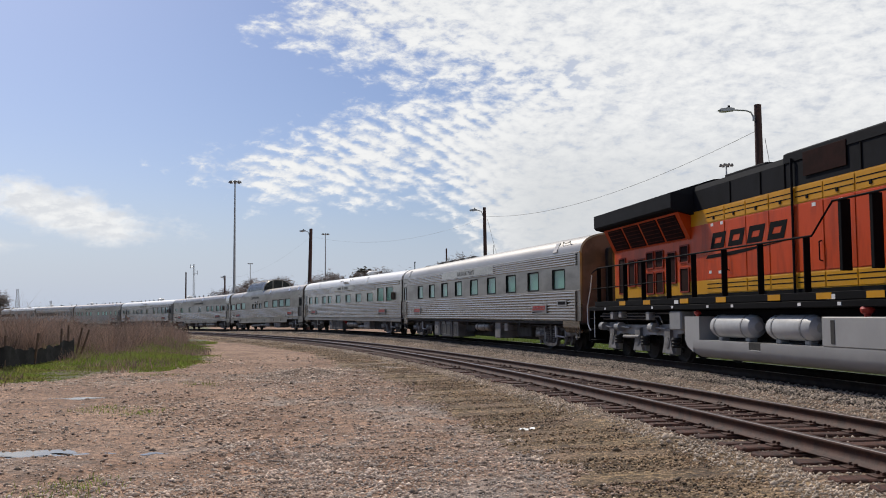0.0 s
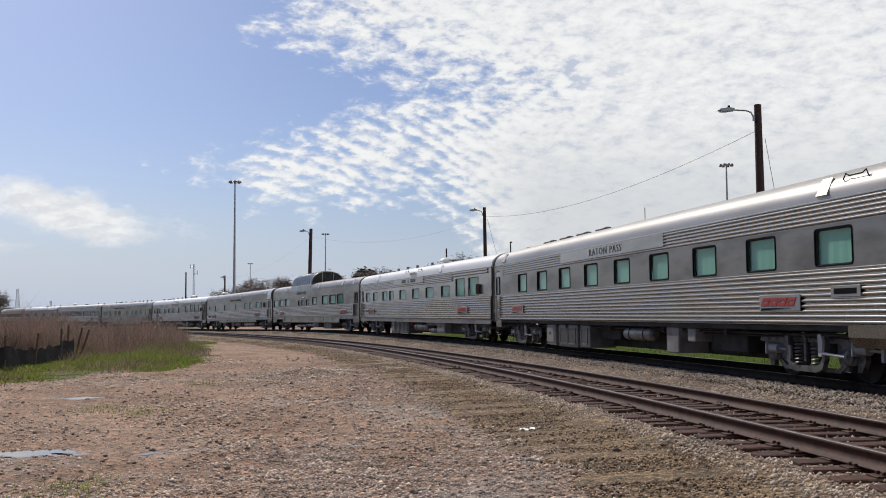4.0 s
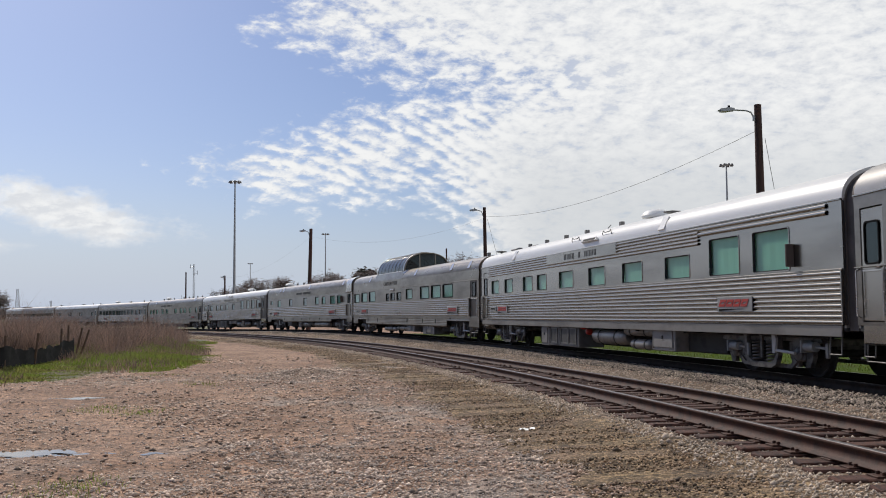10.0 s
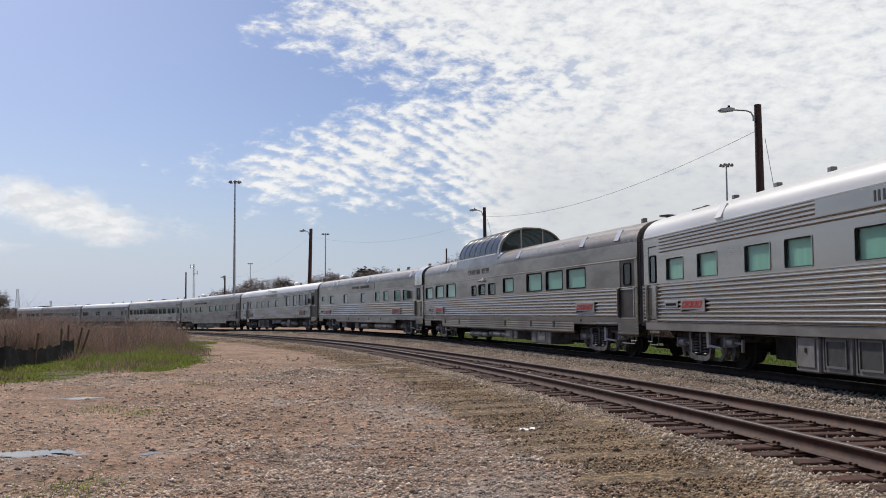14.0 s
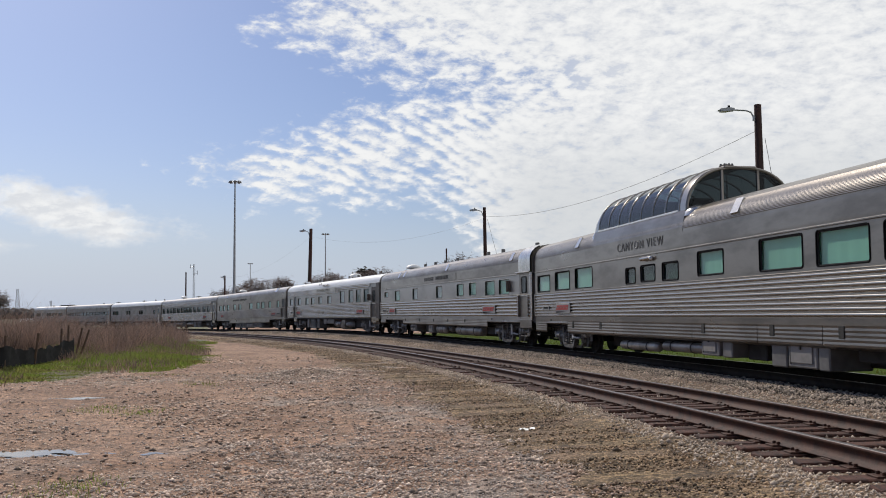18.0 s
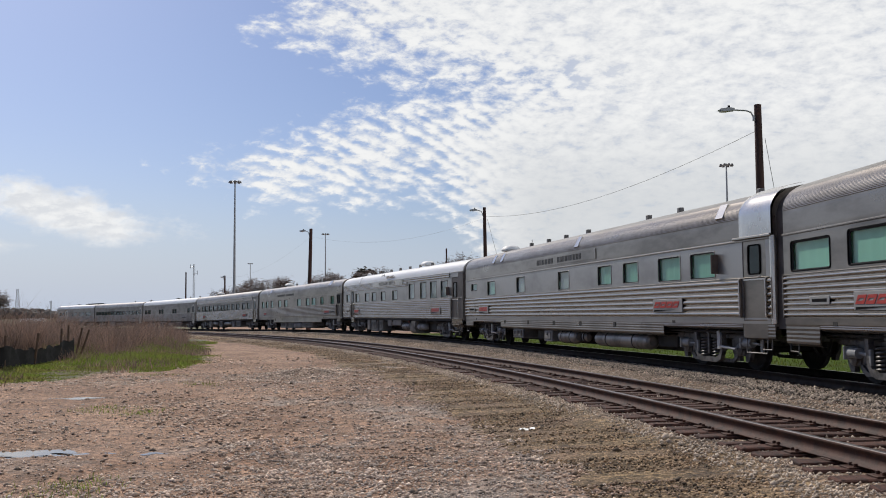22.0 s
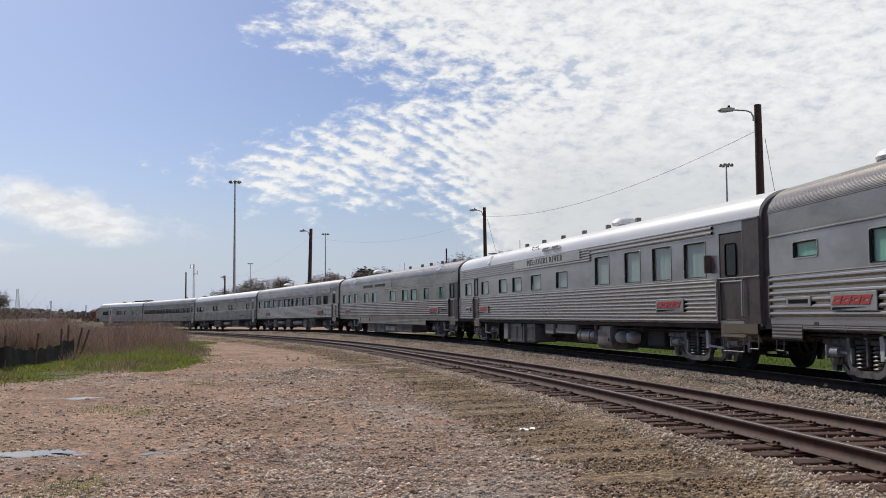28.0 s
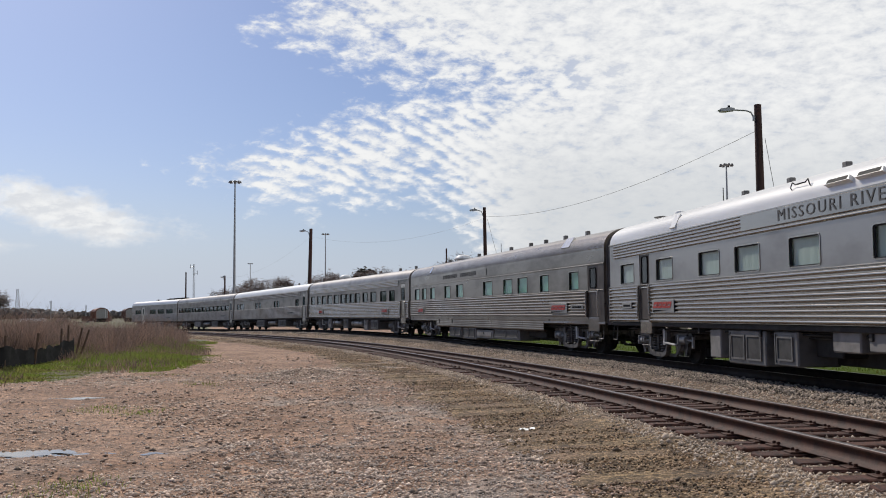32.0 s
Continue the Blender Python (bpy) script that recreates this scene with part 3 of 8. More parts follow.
def build_beds():
    """The stone bed under both tracks, and the grassy strip behind it."""
    S = np.concatenate([np.arange(-120, 60, 1.0), np.arange(60, 400, 5.0)])
    so, zs, zm = siding_off(S), siding_z(S), line_z(S)
    wob = 0.05 * np.sin(S * 0.9) + 0.04 * np.sin(S * 2.3 + 1)
    gx, gy, _ = line_at(S, so + 3.0)
    low = ground_height(gx, gy)
    rows = [(so + 4.2 + wob * 3, low - 0.16), (so + 3.3 + wob * 3, low + 0.012), (so + 1.95 + wob * 2, low * 0.55 + (zs - 0.232) * 0.45), (so + 1.45 + wob, zs - 0.232), (so + 1.1, zs - 0.222), (so - 0.9, zs - 0.222), (so - 1.6, zs - 0.235),
            ((so - 1.6 + 2.1) / 2, (zs + zm) / 2 - 0.27), (2.15 + wob, zm - 0.215), (np.full_like(S, 1.7), zm - 0.26), (np.full_like(S, -3.4), np.full_like(S, GROUND_Z - 0.40))]
    V, n = [], len(rows)
    for off, z in rows:
        x, y, _ = line_at(S, off)
        V.append(np.stack([x, y, z], -1))
    V = np.stack(V, 1).reshape(-1, 3)
    i = np.arange(len(S) * n).reshape(len(S), n)
    F = np.stack([i[:-1, :-1], i[:-1, 1:], i[1:, 1:], i[1:, :-1]], -1).reshape(-1, 4)
    me = quick("ballast_bed", V, F, bed_material(BALLAST))
    me.materials.append(bed_material(BANK))
    me.polygons.foreach_set("material_index", [1 if k % (n - 1) < 3 else 0 for k in range(len(F))])
    me.polygons.foreach_set("use_smooth", [True] * len(me.polygons))
    tagged(new("ballast_bed", me), "pale crushed-stone ballast under two railway tracks", "ballast", kind="structure")
    # strip along the running line, dark in colour where the train's shade lies
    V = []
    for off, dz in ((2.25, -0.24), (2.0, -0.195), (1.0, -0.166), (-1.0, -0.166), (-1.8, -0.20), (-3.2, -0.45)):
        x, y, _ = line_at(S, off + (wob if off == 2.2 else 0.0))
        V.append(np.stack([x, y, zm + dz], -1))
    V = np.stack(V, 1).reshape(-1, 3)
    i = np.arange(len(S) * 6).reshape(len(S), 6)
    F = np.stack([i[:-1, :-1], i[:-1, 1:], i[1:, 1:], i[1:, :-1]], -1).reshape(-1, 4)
    tagged(new("stained_bed", quick("stained_bed", V, F, bed_material(SHADEBED))), "ballast under the running line, coloured dark for the train's shade", "ballast", kind="structure")
    S = S[S < 46]
    V = []
    for off, z in ((-3.0, -0.40), (-3.6, -0.30), (-9.0, -0.28), (-22.0, -0.22), (-45.0, -0.25)):
        x, y, _ = line_at(S, np.full_like(S, off))
        V.append(np.stack([x, y, np.full_like(S, z)], -1))
    V = np.stack(V, 1).reshape(-1, 3)
    i = np.arange(len(S) * 5).reshape(len(S), 5)
    F = np.stack([i[:-1, :-1], i[:-1, 1:], i[1:, 1:], i[1:, :-1]], -1).reshape(-1, 4)
    me = quick("verge", V, F, VERGE)
    tagged(new("verge", me), "bright green grass strip beyond the tracks", "grass verge", kind="structure")


VERGE = material("verge_grass", (0.055, 0.085, 0.013), 0.9, 0.0, 0.2, 0.25, 0.3, 8, second=(0.045, 0.065, 0.014), bump=0.6, bscale=10, spec=0.03, world_space=True)
build_ground()
build_beds()

# ---------------------------------------------------------------- tracks
RAIL_PROF = [(-0.07, -0.172), (0.07, -0.172), (0.07, -0.160), (0.012, -0.138), (0.010, -0.045), (0.036, -0.034), (0.036, -0.006), (0.028, 0.0),
             (-0.028, 0.0), (-0.036, -0.006), (-0.036, -0.034), (-0.010, -0.045), (-0.012, -0.138), (-0.07, -0.160)]


def rail_mesh(at, zf, off, s0, s1, flank=None):
    S = np.arange(s0, s1 + 0.1, 2.0)
    V, n = [], len(RAIL_PROF)
    for a, b in RAIL_PROF:
        x, y, _ = at(S, off + a)
        V.append(np.stack([x, y, zf(S) + b], -1))
    V = np.stack(V, 1).reshape(-1, 3)
    i = np.arange(len(S) * n).reshape(len(S), n)
    j = np.roll(i, -1, 1)
    F = np.stack([i[:-1], j[:-1], j[1:], i[1:]], -1).reshape(-1, 4)
    me = quick("rail", V, F, flank or RAIL)
    me.materials.append(RAILTOP)
    me.polygons.foreach_set("material_index", [1 if (k % n) in (6, 7, 8) else 0 for k in range(len(me.polygons))])
    return me


def tie_mesh(seed):
    r = random.Random(seed)
    g = Geo().cbox(-0.115, 0.115, -1.28 + r.uniform(-.04, .04), 1.26 + r.uniform(-.08, .03), -0.20, 0.0, 0.014)
    g.v = [(x + r.uniform(-.006, .006), y, z + r.uniform(-.006, .004)) for x, y, z in g.v]
    return g.mesh("tie", TIE)


def build_track(at, zf, name, label, s0, s1, near0, near1, flank=None):
    tr = thing(name, label, "railway track", kind="structure")
    for off in (0.7525, -0.7525):
        part("rail", rail_mesh(at, zf, off, s0, s1, flank), flank or RAIL, tr, "rust-brown steel rail with a worn head")
    ties = [tie_mesh(i) for i in range(4)]
    plate = Geo().cbox(-0.09, 0.09, -0.17, 0.17, 0.0, 0.016, 0.004).mesh("tie_plate", RAIL)
    spike = Geo()
    for sx in (-0.05, 0.05):
        for sy in (-0.085, 0.085):
            spike.cbox(sx - 0.012, sx + 0.012, sy - 0.018, sy + 0.018, 0.012, 0.045, 0.004)
    spike = spike.mesh("spikes", RAIL)
    r = random.Random(5)
    rest = Geo()
    s, count = s0, 0
    while s < s1:
        x, y, p = at(s)
        skew = r.uniform(-0.045, 0.045)
        m = Matrix.Translation((float(x), float(y), float(zf(s)) - 0.180 + r.uniform(-0.020, 0.004))) @ Matrix.Rotation(float(p) + skew, 4, "Z")
        if near0 <= s <= near1:
            tie = part("tie", ties[count % 4], TIE, tr, at=m @ Matrix.Translation((0, r.uniform(-.08, .08), 0)))
            if s < near0 + 34:
                for oy in (0.7525, -0.7525):
                    part("tie_plate", plate, RAIL, tie, at=Matrix.Translation((0, oy, 0.0)))
                    part("spike", spike, RAIL, tie, at=Matrix.Translation((0, oy, 0.0)))
        else:
            c, sn = math.cos(p), math.sin(p)
            vs = [(float(x) + a * c - b * sn, float(y) + a * sn + b * c, float(zf(s)) - 0.19 + h) for a in (-.115, .115) for b in (-1.3, 1.3) for h in (-0.1, 0)]
            rest.add(vs, [(0, 1, 3, 2), (4, 6, 7, 5), (0, 4, 5, 1), (2, 3, 7, 6), (1, 5, 7, 3)])
        s += 0.49 + r.uniform(-0.05, 0.05)
        count += 1
    far = part("far_ties", rest, TIE, tr, smooth=0)
    far["kind"] = "stuff"
    return tr


build_track(siding_at, siding_z, "siding_track", "rusty railway track on dark timber ties", -70, 320, -34, 40)
# these rails take the colour darkened for shade
build_track(line_at, line_z, "main_track", "railway track in the shade of the train", -180, 400, -30, 30, SHADERAIL)
# ---------------------------------------------------------------- passenger cars
HALF = 1.52            # half the width of a car
SILL, EAVE, TOP = 1.05, 3.30, 3.95
SIDE = -1              # the camera's side in a car's own space is y < 0


def flute_profile(z0, z1, n, depth, y=0.0, k=5, lift=0.020):
    """Rounded ribs one above the other with deep narrow grooves between, as (y, z)."""
    pts, p = [], (z1 - z0) / n
    for i in range(n):
        a = z0 + i * p
        pts += [(y, a), (y, a + p * 0.15)]
        for j in range(k + 1):
            t = math.pi * j / k
            pts.append((y + lift + (depth - lift) * math.sin(t), a + p * (0.15 + 0.70 * (1 - math.cos(t)) / 2)))
        pts.append((y, a + p * 0.85))
    pts.append((y, z1))
    return pts


def roof_profile(ripple=0.0, z_low=EAVE, n=22):
    """Half-round roof from eave to eave as (y, z), with fine ribs low down where the car has them."""
    pts = []
    fine = 170 if ripple else n
    for i in range(fine + 1):
        a = math.pi * i / fine
        c, s = math.cos(a), math.sin(a)
        y = (HALF - 0.01) * math.copysign(abs(c) ** 0.62, c)
        z = EAVE + (TOP - EAVE) * s ** 0.92 if s > 0 else EAVE
        if ripple and s < 0.62 and i % 2:
            y += ripple * c
            z += ripple * s
        pts.append((y, z))
    if z_low < EAVE:
        side = []
        m = int((EAVE - z_low) / 0.045)
        for i in range(m):
            zz = z_low + (EAVE - z_low) * i / m
            side.append((HALF - 0.01 + (ripple if i % 2 else 0), zz))
        pts = side + pts + [(-y, z) for y, z in side[::-1]]
    return pts


SCREENGREY = material("grey_wire_screen", (0.060, 0.057, 0.054), 0.6, 0.2, 0.2, 4.0, 0.25, 70)
BRONZE = material("bronze_door_paint", (0.075, 0.058, 0.048), 0.45, 0.3, 0.2, 3.0, 0.1, 20)
STAKE_DARK = material("dark_board", (0.11, 0.085, 0.07), 0.6, 0.0, 0.1, 4.0)
MESHES = {}


def cached(key, make):
    if key not in MESHES:
        MESHES[key] = make()
    return MESHES[key]


def side_wall(x0, x1, z0, z1, holes, y_out, y_in):
    """A wall with openings right through it, in one piece: holes rows of (x0, x1, z0, z1)."""
    xs = sorted({x0, x1, *[v for q in holes for v in q[:2]]})
    zs = sorted({z0, z1, *[v for q in holes for v in q[2:4]]})
    nx, nz = len(xs), len(zs)
    full = {}
    for i in range(nx - 1):
        for k in range(nz - 1):
            cx, cz = (xs[i] + xs[i + 1]) / 2, (zs[k] + zs[k + 1]) / 2
            full[i, k] = not any(a < cx < b and lo < cz < hi for a, b, lo, hi in holes)
    vid = lambda i, k, d: (i * nz + k) * 2 + d
    vs = [(xs[i], (y_out, y_in)[d], zs[k]) for i in range(nx) for k in range(nz) for d in (0, 1)]
    fs = []
    for (i, k), on in full.items():
        if not on:
            continue
        fs.append((vid(i, k, 0), vid(i + 1, k, 0), vid(i + 1, k + 1, 0), vid(i, k + 1, 0)))
        fs.append((vid(i, k, 1), vid(i, k + 1, 1), vid(i + 1, k + 1, 1), vid(i + 1, k, 1)))
        for di, dk, p, q in ((-1, 0, (i, k), (i, k + 1)), (1, 0, (i + 1, k), (i + 1, k + 1)), (0, -1, (i, k), (i + 1, k)), (0, 1, (i, k + 1), (i + 1, k + 1))):
            if not full.get((i + di, k + dk), False):
                fs.append((vid(*p, 0), vid(*q, 0), vid(*q, 1), vid(*p, 1)))
    used = sorted({v for f in fs for v in f})
    back = {v: n for n, v in enumerate(used)}
    return Geo().add([vs[v] for v in used], [tuple(back[v] for v in f) for f in fs])


def add_window(car, x0, x1, z0, z1, sgn, style):
    """One window: a rounded frame, its pane, and the blind or added dark panel behind it."""
    w, h = round(x1 - x0, 2), round(z1 - z0, 2)
    glass_mat = {"teal": TEAL, "dark": TEAL, "pale": PALE, "band": TEAL}[style["glass"]]
    fm = style["frame"]

    def make_frame():
        o = rounded(-w / 2 - 0.016, w / 2 + 0.016, -h / 2 - 0.016, h / 2 + 0.016, 0.075)
        i = rounded(-w / 2 + 0.008, w / 2 - 0.008, -h / 2 + 0.008, h / 2 - 0.008, 0.055)
        return Geo().ring(o, i, -0.012, 0.05).mesh("window", fm)

    def make_pane():
        i = rounded(-w / 2 + 0.008, w / 2 - 0.008, -h / 2 + 0.008, h / 2 - 0.008, 0.055)
        return Geo().add([(a, 0.040, b) for a, b in i], [tuple(range(len(i)))]).mesh("pane", glass_mat, 0)

    fr = part("window", cached(("fr", w, h, fm.name), make_frame), fm, car, at=Matrix.Translation(((x0 + x1) / 2, sgn * HALF, (z0 + z1) / 2)) @ Matrix.Rotation(0 if sgn < 0 else math.pi, 4, "Z"))
    part("pane", cached(("pa", w, h, glass_mat.name), make_pane), glass_mat, fr)

    # black ring added for the shade inside the window's reveal
    def make_reveal():
        o = rounded(-w / 2 + 0.008, w / 2 - 0.008, -h / 2 + 0.008, h / 2 - 0.008, 0.055)
        i = rounded(-w / 2 + 0.034, w / 2 - 0.034, -h / 2 + 0.030, h / 2 - 0.030, 0.045)
        return Geo().ring(o, i, 0.012, 0.038).mesh("gasket", RUBBER)

    if w < 1.6:
        part("gasket", cached(("ga", w, h), make_reveal), RUBBER, fr)
    if style["glass"] != "dark" and sgn < 0:
        drop = h * style.get("drop", 1.0)

        def make_blind():
            n, vs = 14, []
            for i in range(n + 1):
                x = -w / 2 - 0.05 + (w + 0.1) * i / n
                vs += [(x, 0.085 + 0.006 * math.sin(i * 1.9), h / 2 + 0.05), (x, 0.085 + 0.010 * math.sin(i * 1.9 + 0.4), h / 2 - drop - 0.02)]
            return Geo().add(vs, [(2 * i, 2 * i + 2, 2 * i + 3, 2 * i + 1) for i in range(n)]).mesh("blind", BLIND)

        part("blind", cached(("bl", w, h, drop), make_blind), BLIND, fr)
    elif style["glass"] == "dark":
        # panel added close behind the pane, its colour standing for a dim inside
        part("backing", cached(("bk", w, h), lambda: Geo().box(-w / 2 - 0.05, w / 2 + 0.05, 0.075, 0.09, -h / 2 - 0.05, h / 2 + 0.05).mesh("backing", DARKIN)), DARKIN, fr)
    return fr


def build_truck(car, x):
    """A four-wheel passenger truck; returns its two wheelsets."""

    def make_beam():
        """Cast side frames with broad slotted pedestals, tied by a bolster and end beams."""
        g = Geo()
        for s in (-1, 1):
            ya, yb = sorted((s * 1.02, s * 1.12))
            g.prism([(-1.90, 0.70), (-1.78, 0.86), (-0.75, 0.88), (0.75, 0.88), (1.78, 0.86), (1.90, 0.70), (1.60, 0.66), (0.80, 0.70), (-0.80, 0.70), (-1.60, 0.66)], ya, yb, axis=1)
            for c in (-1.22, 1.22):
                d = 1 if c > 0 else -1
                g.prism([(c - d * 0.44, 0.69), (c + d * 0.40, 0.69), (c + d * 0.36, 0.40), (c + d * 0.26, 0.20), (c + d * 0.13, 0.20), (c + d * 0.13, 0.60), (c - d * 0.13, 0.60), (c - d * 0.13, 0.20), (c - d * 0.30, 0.20), (c - d * 0.42, 0.42)][::d], ya, yb, axis=1)
                for hz in (0.78,):
                    g.turned([(0.075, s * 1.115), (0.075, s * 1.135), (0.045, s * 1.14)], (c + d * 0.33, 0, hz), "y", 10)
        g.cbox(-0.32, 0.32, -1.0, 1.0, 0.46, 0.70, 0.03)
        g.cbox(-1.84, -1.70, -1.0, 1.0, 0.62, 0.76, 0.02).cbox(1.70, 1.84, -1.0, 1.0, 0.62, 0.76, 0.02)
        return g.mesh("truck", TRUCKPAINT)

    def make_wheels():
        g = Geo().cyl((0, -1.02, 0), (0, 1.02, 0), 0.075, n=10)
        for s in (-1, 1):
            f = [(0.14, 0.66), (0.40, 0.685), (0.487, 0.665), (0.487, 0.695), (0.457, 0.71), (0.455, 0.80), (0.42, 0.80), (0.37, 0.75), (0.15, 0.74), (0.13, 0.80), (0.06, 0.82)]
            g.turned([(r, h * s) for r, h in f], (0, 0, 0), "y", 28)
            for k in range(4):
                a = k * math.pi / 2
                g.cbox(0.24 * math.cos(a) - 0.03, 0.24 * math.cos(a) + 0.03, s * 0.76 - 0.02, s * 0.76 + 0.02, 0.24 * math.sin(a) - 0.03, 0.24 * math.sin(a) + 0.03, 0.01)
        return g.mesh("wheelset", UNDER)

    def make_spring():
        pts = [(0.125 * math.cos(a), 0.125 * math.sin(a), 0.26 + 0.42 * k / 54) for k in range(55) for a in (2 * math.pi * k / 9,)]
        g, n = Geo(), 5
        vs = []
        for x, y, z in pts:
            d = Vector((x, y, 0)).normalized()
            for i in range(n):
                t = 2 * math.pi * i / n
                vs.append((x + d.x * 0.022 * math.cos(t), y + d.y * 0.022 * math.cos(t), z + 0.022 * math.sin(t)))
        g.add(vs, [(j * n + i, j * n + (i + 1) % n, (j + 1) * n + (i + 1) % n, (j + 1) * n + i) for j in range(54) for i in range(n)])
        return g.mesh("spring", TRUCKPAINT)

    def make_box():
        g = Geo().cbox(-0.14, 0.14, -0.12, 0.10, -0.14, 0.15, 0.035)
        g.turned([(0.13, -0.10), (0.13, -0.15), (0.09, -0.18), (0.04, -0.185)], (0, 0, 0), "y", 16)
        return g.mesh("journal_box", TRUCKPAINT)

    def make_hanger():
        """A deep cast U that carries two springs."""
        o = [(-0.66, 0.82), (-0.64, 0.40), (-0.54, 0.22), (-0.36, 0.15), (0.36, 0.15), (0.54, 0.22), (0.64, 0.40), (0.66, 0.82)]
        i = [(-0.56, 0.82), (-0.55, 0.43), (-0.48, 0.32), (-0.34, 0.265), (0.34, 0.265), (0.48, 0.32), (0.55, 0.43), (0.56, 0.82)]
        n = len(o)
        vs = [(px, y, pz) for y in (-0.05, 0.05) for pts in (o, i) for px, pz in pts]
        fs = []
        for k in range(n - 1):
            fs += [(k, k + 1, n + k + 1, n + k), (2 * n + k, 3 * n + k, 3 * n + k + 1, 2 * n + k + 1), (k, 2 * n + k, 2 * n + k + 1, k + 1), (n + k, n + k + 1, 3 * n + k + 1, 3 * n + k)]
        fs += [(0, n, 3 * n, 2 * n), (n - 1, 3 * n - 1, 4 * n - 1, 2 * n - 1)]
        return Geo().add(vs, fs).mesh("spring_hanger", TRUCKPAINT)

    def make_equaliser():
        return Geo().prism([(-1.10, 0.30), (-0.90, 0.16), (0.90, 0.16), (1.10, 0.30), (1.02, 0.36), (0.86, 0.24), (-0.86, 0.24), (-1.02, 0.36)], -0.03, 0.03, axis=1).mesh("equaliser", TRUCKPAINT)

    def make_brake():
        g = Geo().cyl((-0.20, 0, 0), (0.12, 0, 0), 0.095, n=14).cyl((0.12, 0, 0), (0.46, 0, -0.02), 0.028, n=8)
        g.cbox(-0.24, -0.20, -0.12, 0.12, -0.12, 0.12, 0.01).cbox(0.44, 0.52, -0.03, 0.03, -0.2, 0.08, 0.01)
        return g.mesh("brake_cylinder", GREYPAINT)

    tr = part("truck", cached("beam", make_beam), TRUCKPAINT, car, "dusty grey cast-steel truck", at=Matrix.Translation((x, 0, 0)))
    wheels = []
    turn = lambda s: Matrix.Rotation(0 if s < 0 else math.pi, 4, "Z")
    for wx in (-1.22, 1.22):
        wheels.append(part("wheelset", cached("wheels", make_wheels), UNDER, tr, at=Matrix.Translation((wx, 0, 0.457))))
        for s in (-1, 1):
            part("journal_box", cached("jbox", make_box), TRUCKPAINT, tr, at=Matrix.Translation((wx, s * 1.06, 0.457)) @ turn(s))
    for s in (-1, 1):
        for sx in (-0.27, 0.27):
            part("spring", cached("spring", make_spring), TRUCKPAINT, tr, at=Matrix.Translation((sx, s * 1.17, 0.0)))
        part("spring_hanger", cached("hanger", make_hanger), TRUCKPAINT, tr, "deep cast U that carries two coil springs", at=Matrix.Translation((0, s * 1.24, 0)))
        part("swing_link", cached("link", lambda: Geo().cbox(-0.035, 0.035, -0.03, 0.03, 0.34, 0.90, 0.01).cyl((0, -0.05, 0.86), (0, 0.05, 0.86), 0.06, n=10).mesh("swing_link", TRUCKPAINT)), TRUCKPAINT, tr, at=Matrix.Translation((0, s * 1.26, 0)))
        part("equaliser", cached("equaliser", make_equaliser), TRUCKPAINT, tr, at=Matrix.Translation((0, s * 1.13, 0)))
        for bx, bz in ((1.78, 0.62), (-1.02, 0.56)):
            part("brake_cylinder", cached("brake", make_brake), GREYPAINT, tr, at=Matrix.Translation((bx, s * 1.26, bz)) @ turn(s))
        part("brake_lever", cached("lever", lambda: Geo().prism([(-0.05, 0.0), (0.05, 0.0), (0.09, 0.30), (0.02, 0.42), (-0.07, 0.40), (-0.06, 0.28)], -0.03, 0.03, axis=1).cyl((0.0, 0, 0.06), (0.72, 0, 0.02), 0.03, n=8).mesh("brake_lever", RESERVOIR)), RESERVOIR, tr, "pale brake lever with a push rod", at=Matrix.Translation((0.56, s * 1.31, 0.46)) @ turn(s))
        part("damper", cached("damper", lambda: Geo().cyl((0, 0, 0), (0.0, 0, 0.26), 0.05, n=10).cyl((0, 0, 0.26), (0.0, 0, 0.46), 0.035, n=8).mesh("damper", TRUCKPAINT)), TRUCKPAINT, tr, at=Matrix.Translation((-0.78, s * 1.20, 0.36)))
    return wheels


def logo_plate(car, x0, x1, z0, z1, sgn, y):
    """A grey plate with slanting red marks over a dark wedge."""
    w, h = x1 - x0, z1 - z0
    base = part("plaque", Geo().cbox(x0 - 0.06, x1 + 0.06, min(sgn * y, sgn * (y + 0.02)), max(sgn * y, sgn * (y + 0.02)), z0 - 0.05, z1 + 0.03, 0.005), GREYPAINT, car, "grey plaque with a slanting red emblem")
    g = Geo()
    ya, yb = sorted((sgn * (y + 0.021), sgn * (y + 0.029)))
    for i in range(4):
        # letters run from the reader's left, which is the rear of the car on this side
        a = i * 0.25 * w
        b = a + 0.215 * w
        sh = 0.08 * w
        o = [(a, z0 + 0.22 * h), (b, z0 + 0.22 * h), (b + sh, z1 - 0.03), (a + sh, z1 - 0.03)]
        n = [(a + 0.075, z0 + 0.22 * h + 0.056), (b - 0.055, z0 + 0.22 * h + 0.056), (b + sh - 0.075, z1 - 0.086), (a + sh + 0.055, z1 - 0.086)]
        o, n = ([((x0 + u * 0.92) if sgn < 0 else (x1 - u * 0.92), z) for u, z in ww] for ww in (o, n))
        part("emblem", Geo().ring(o, n, ya, yb), RED, base, smooth=0)
    d = [(0.0, z0 - 0.04), (0.02 * w, z0 + 0.03 * h), (0.8 * w, z0 + 0.05 * h)]
    d = [((x0 + u) if sgn < 0 else (x1 - u), z) for u, z in d]
    part("wedge", Geo().prism(d, ya, yb, axis=1), BLACKP, base, smooth=0)


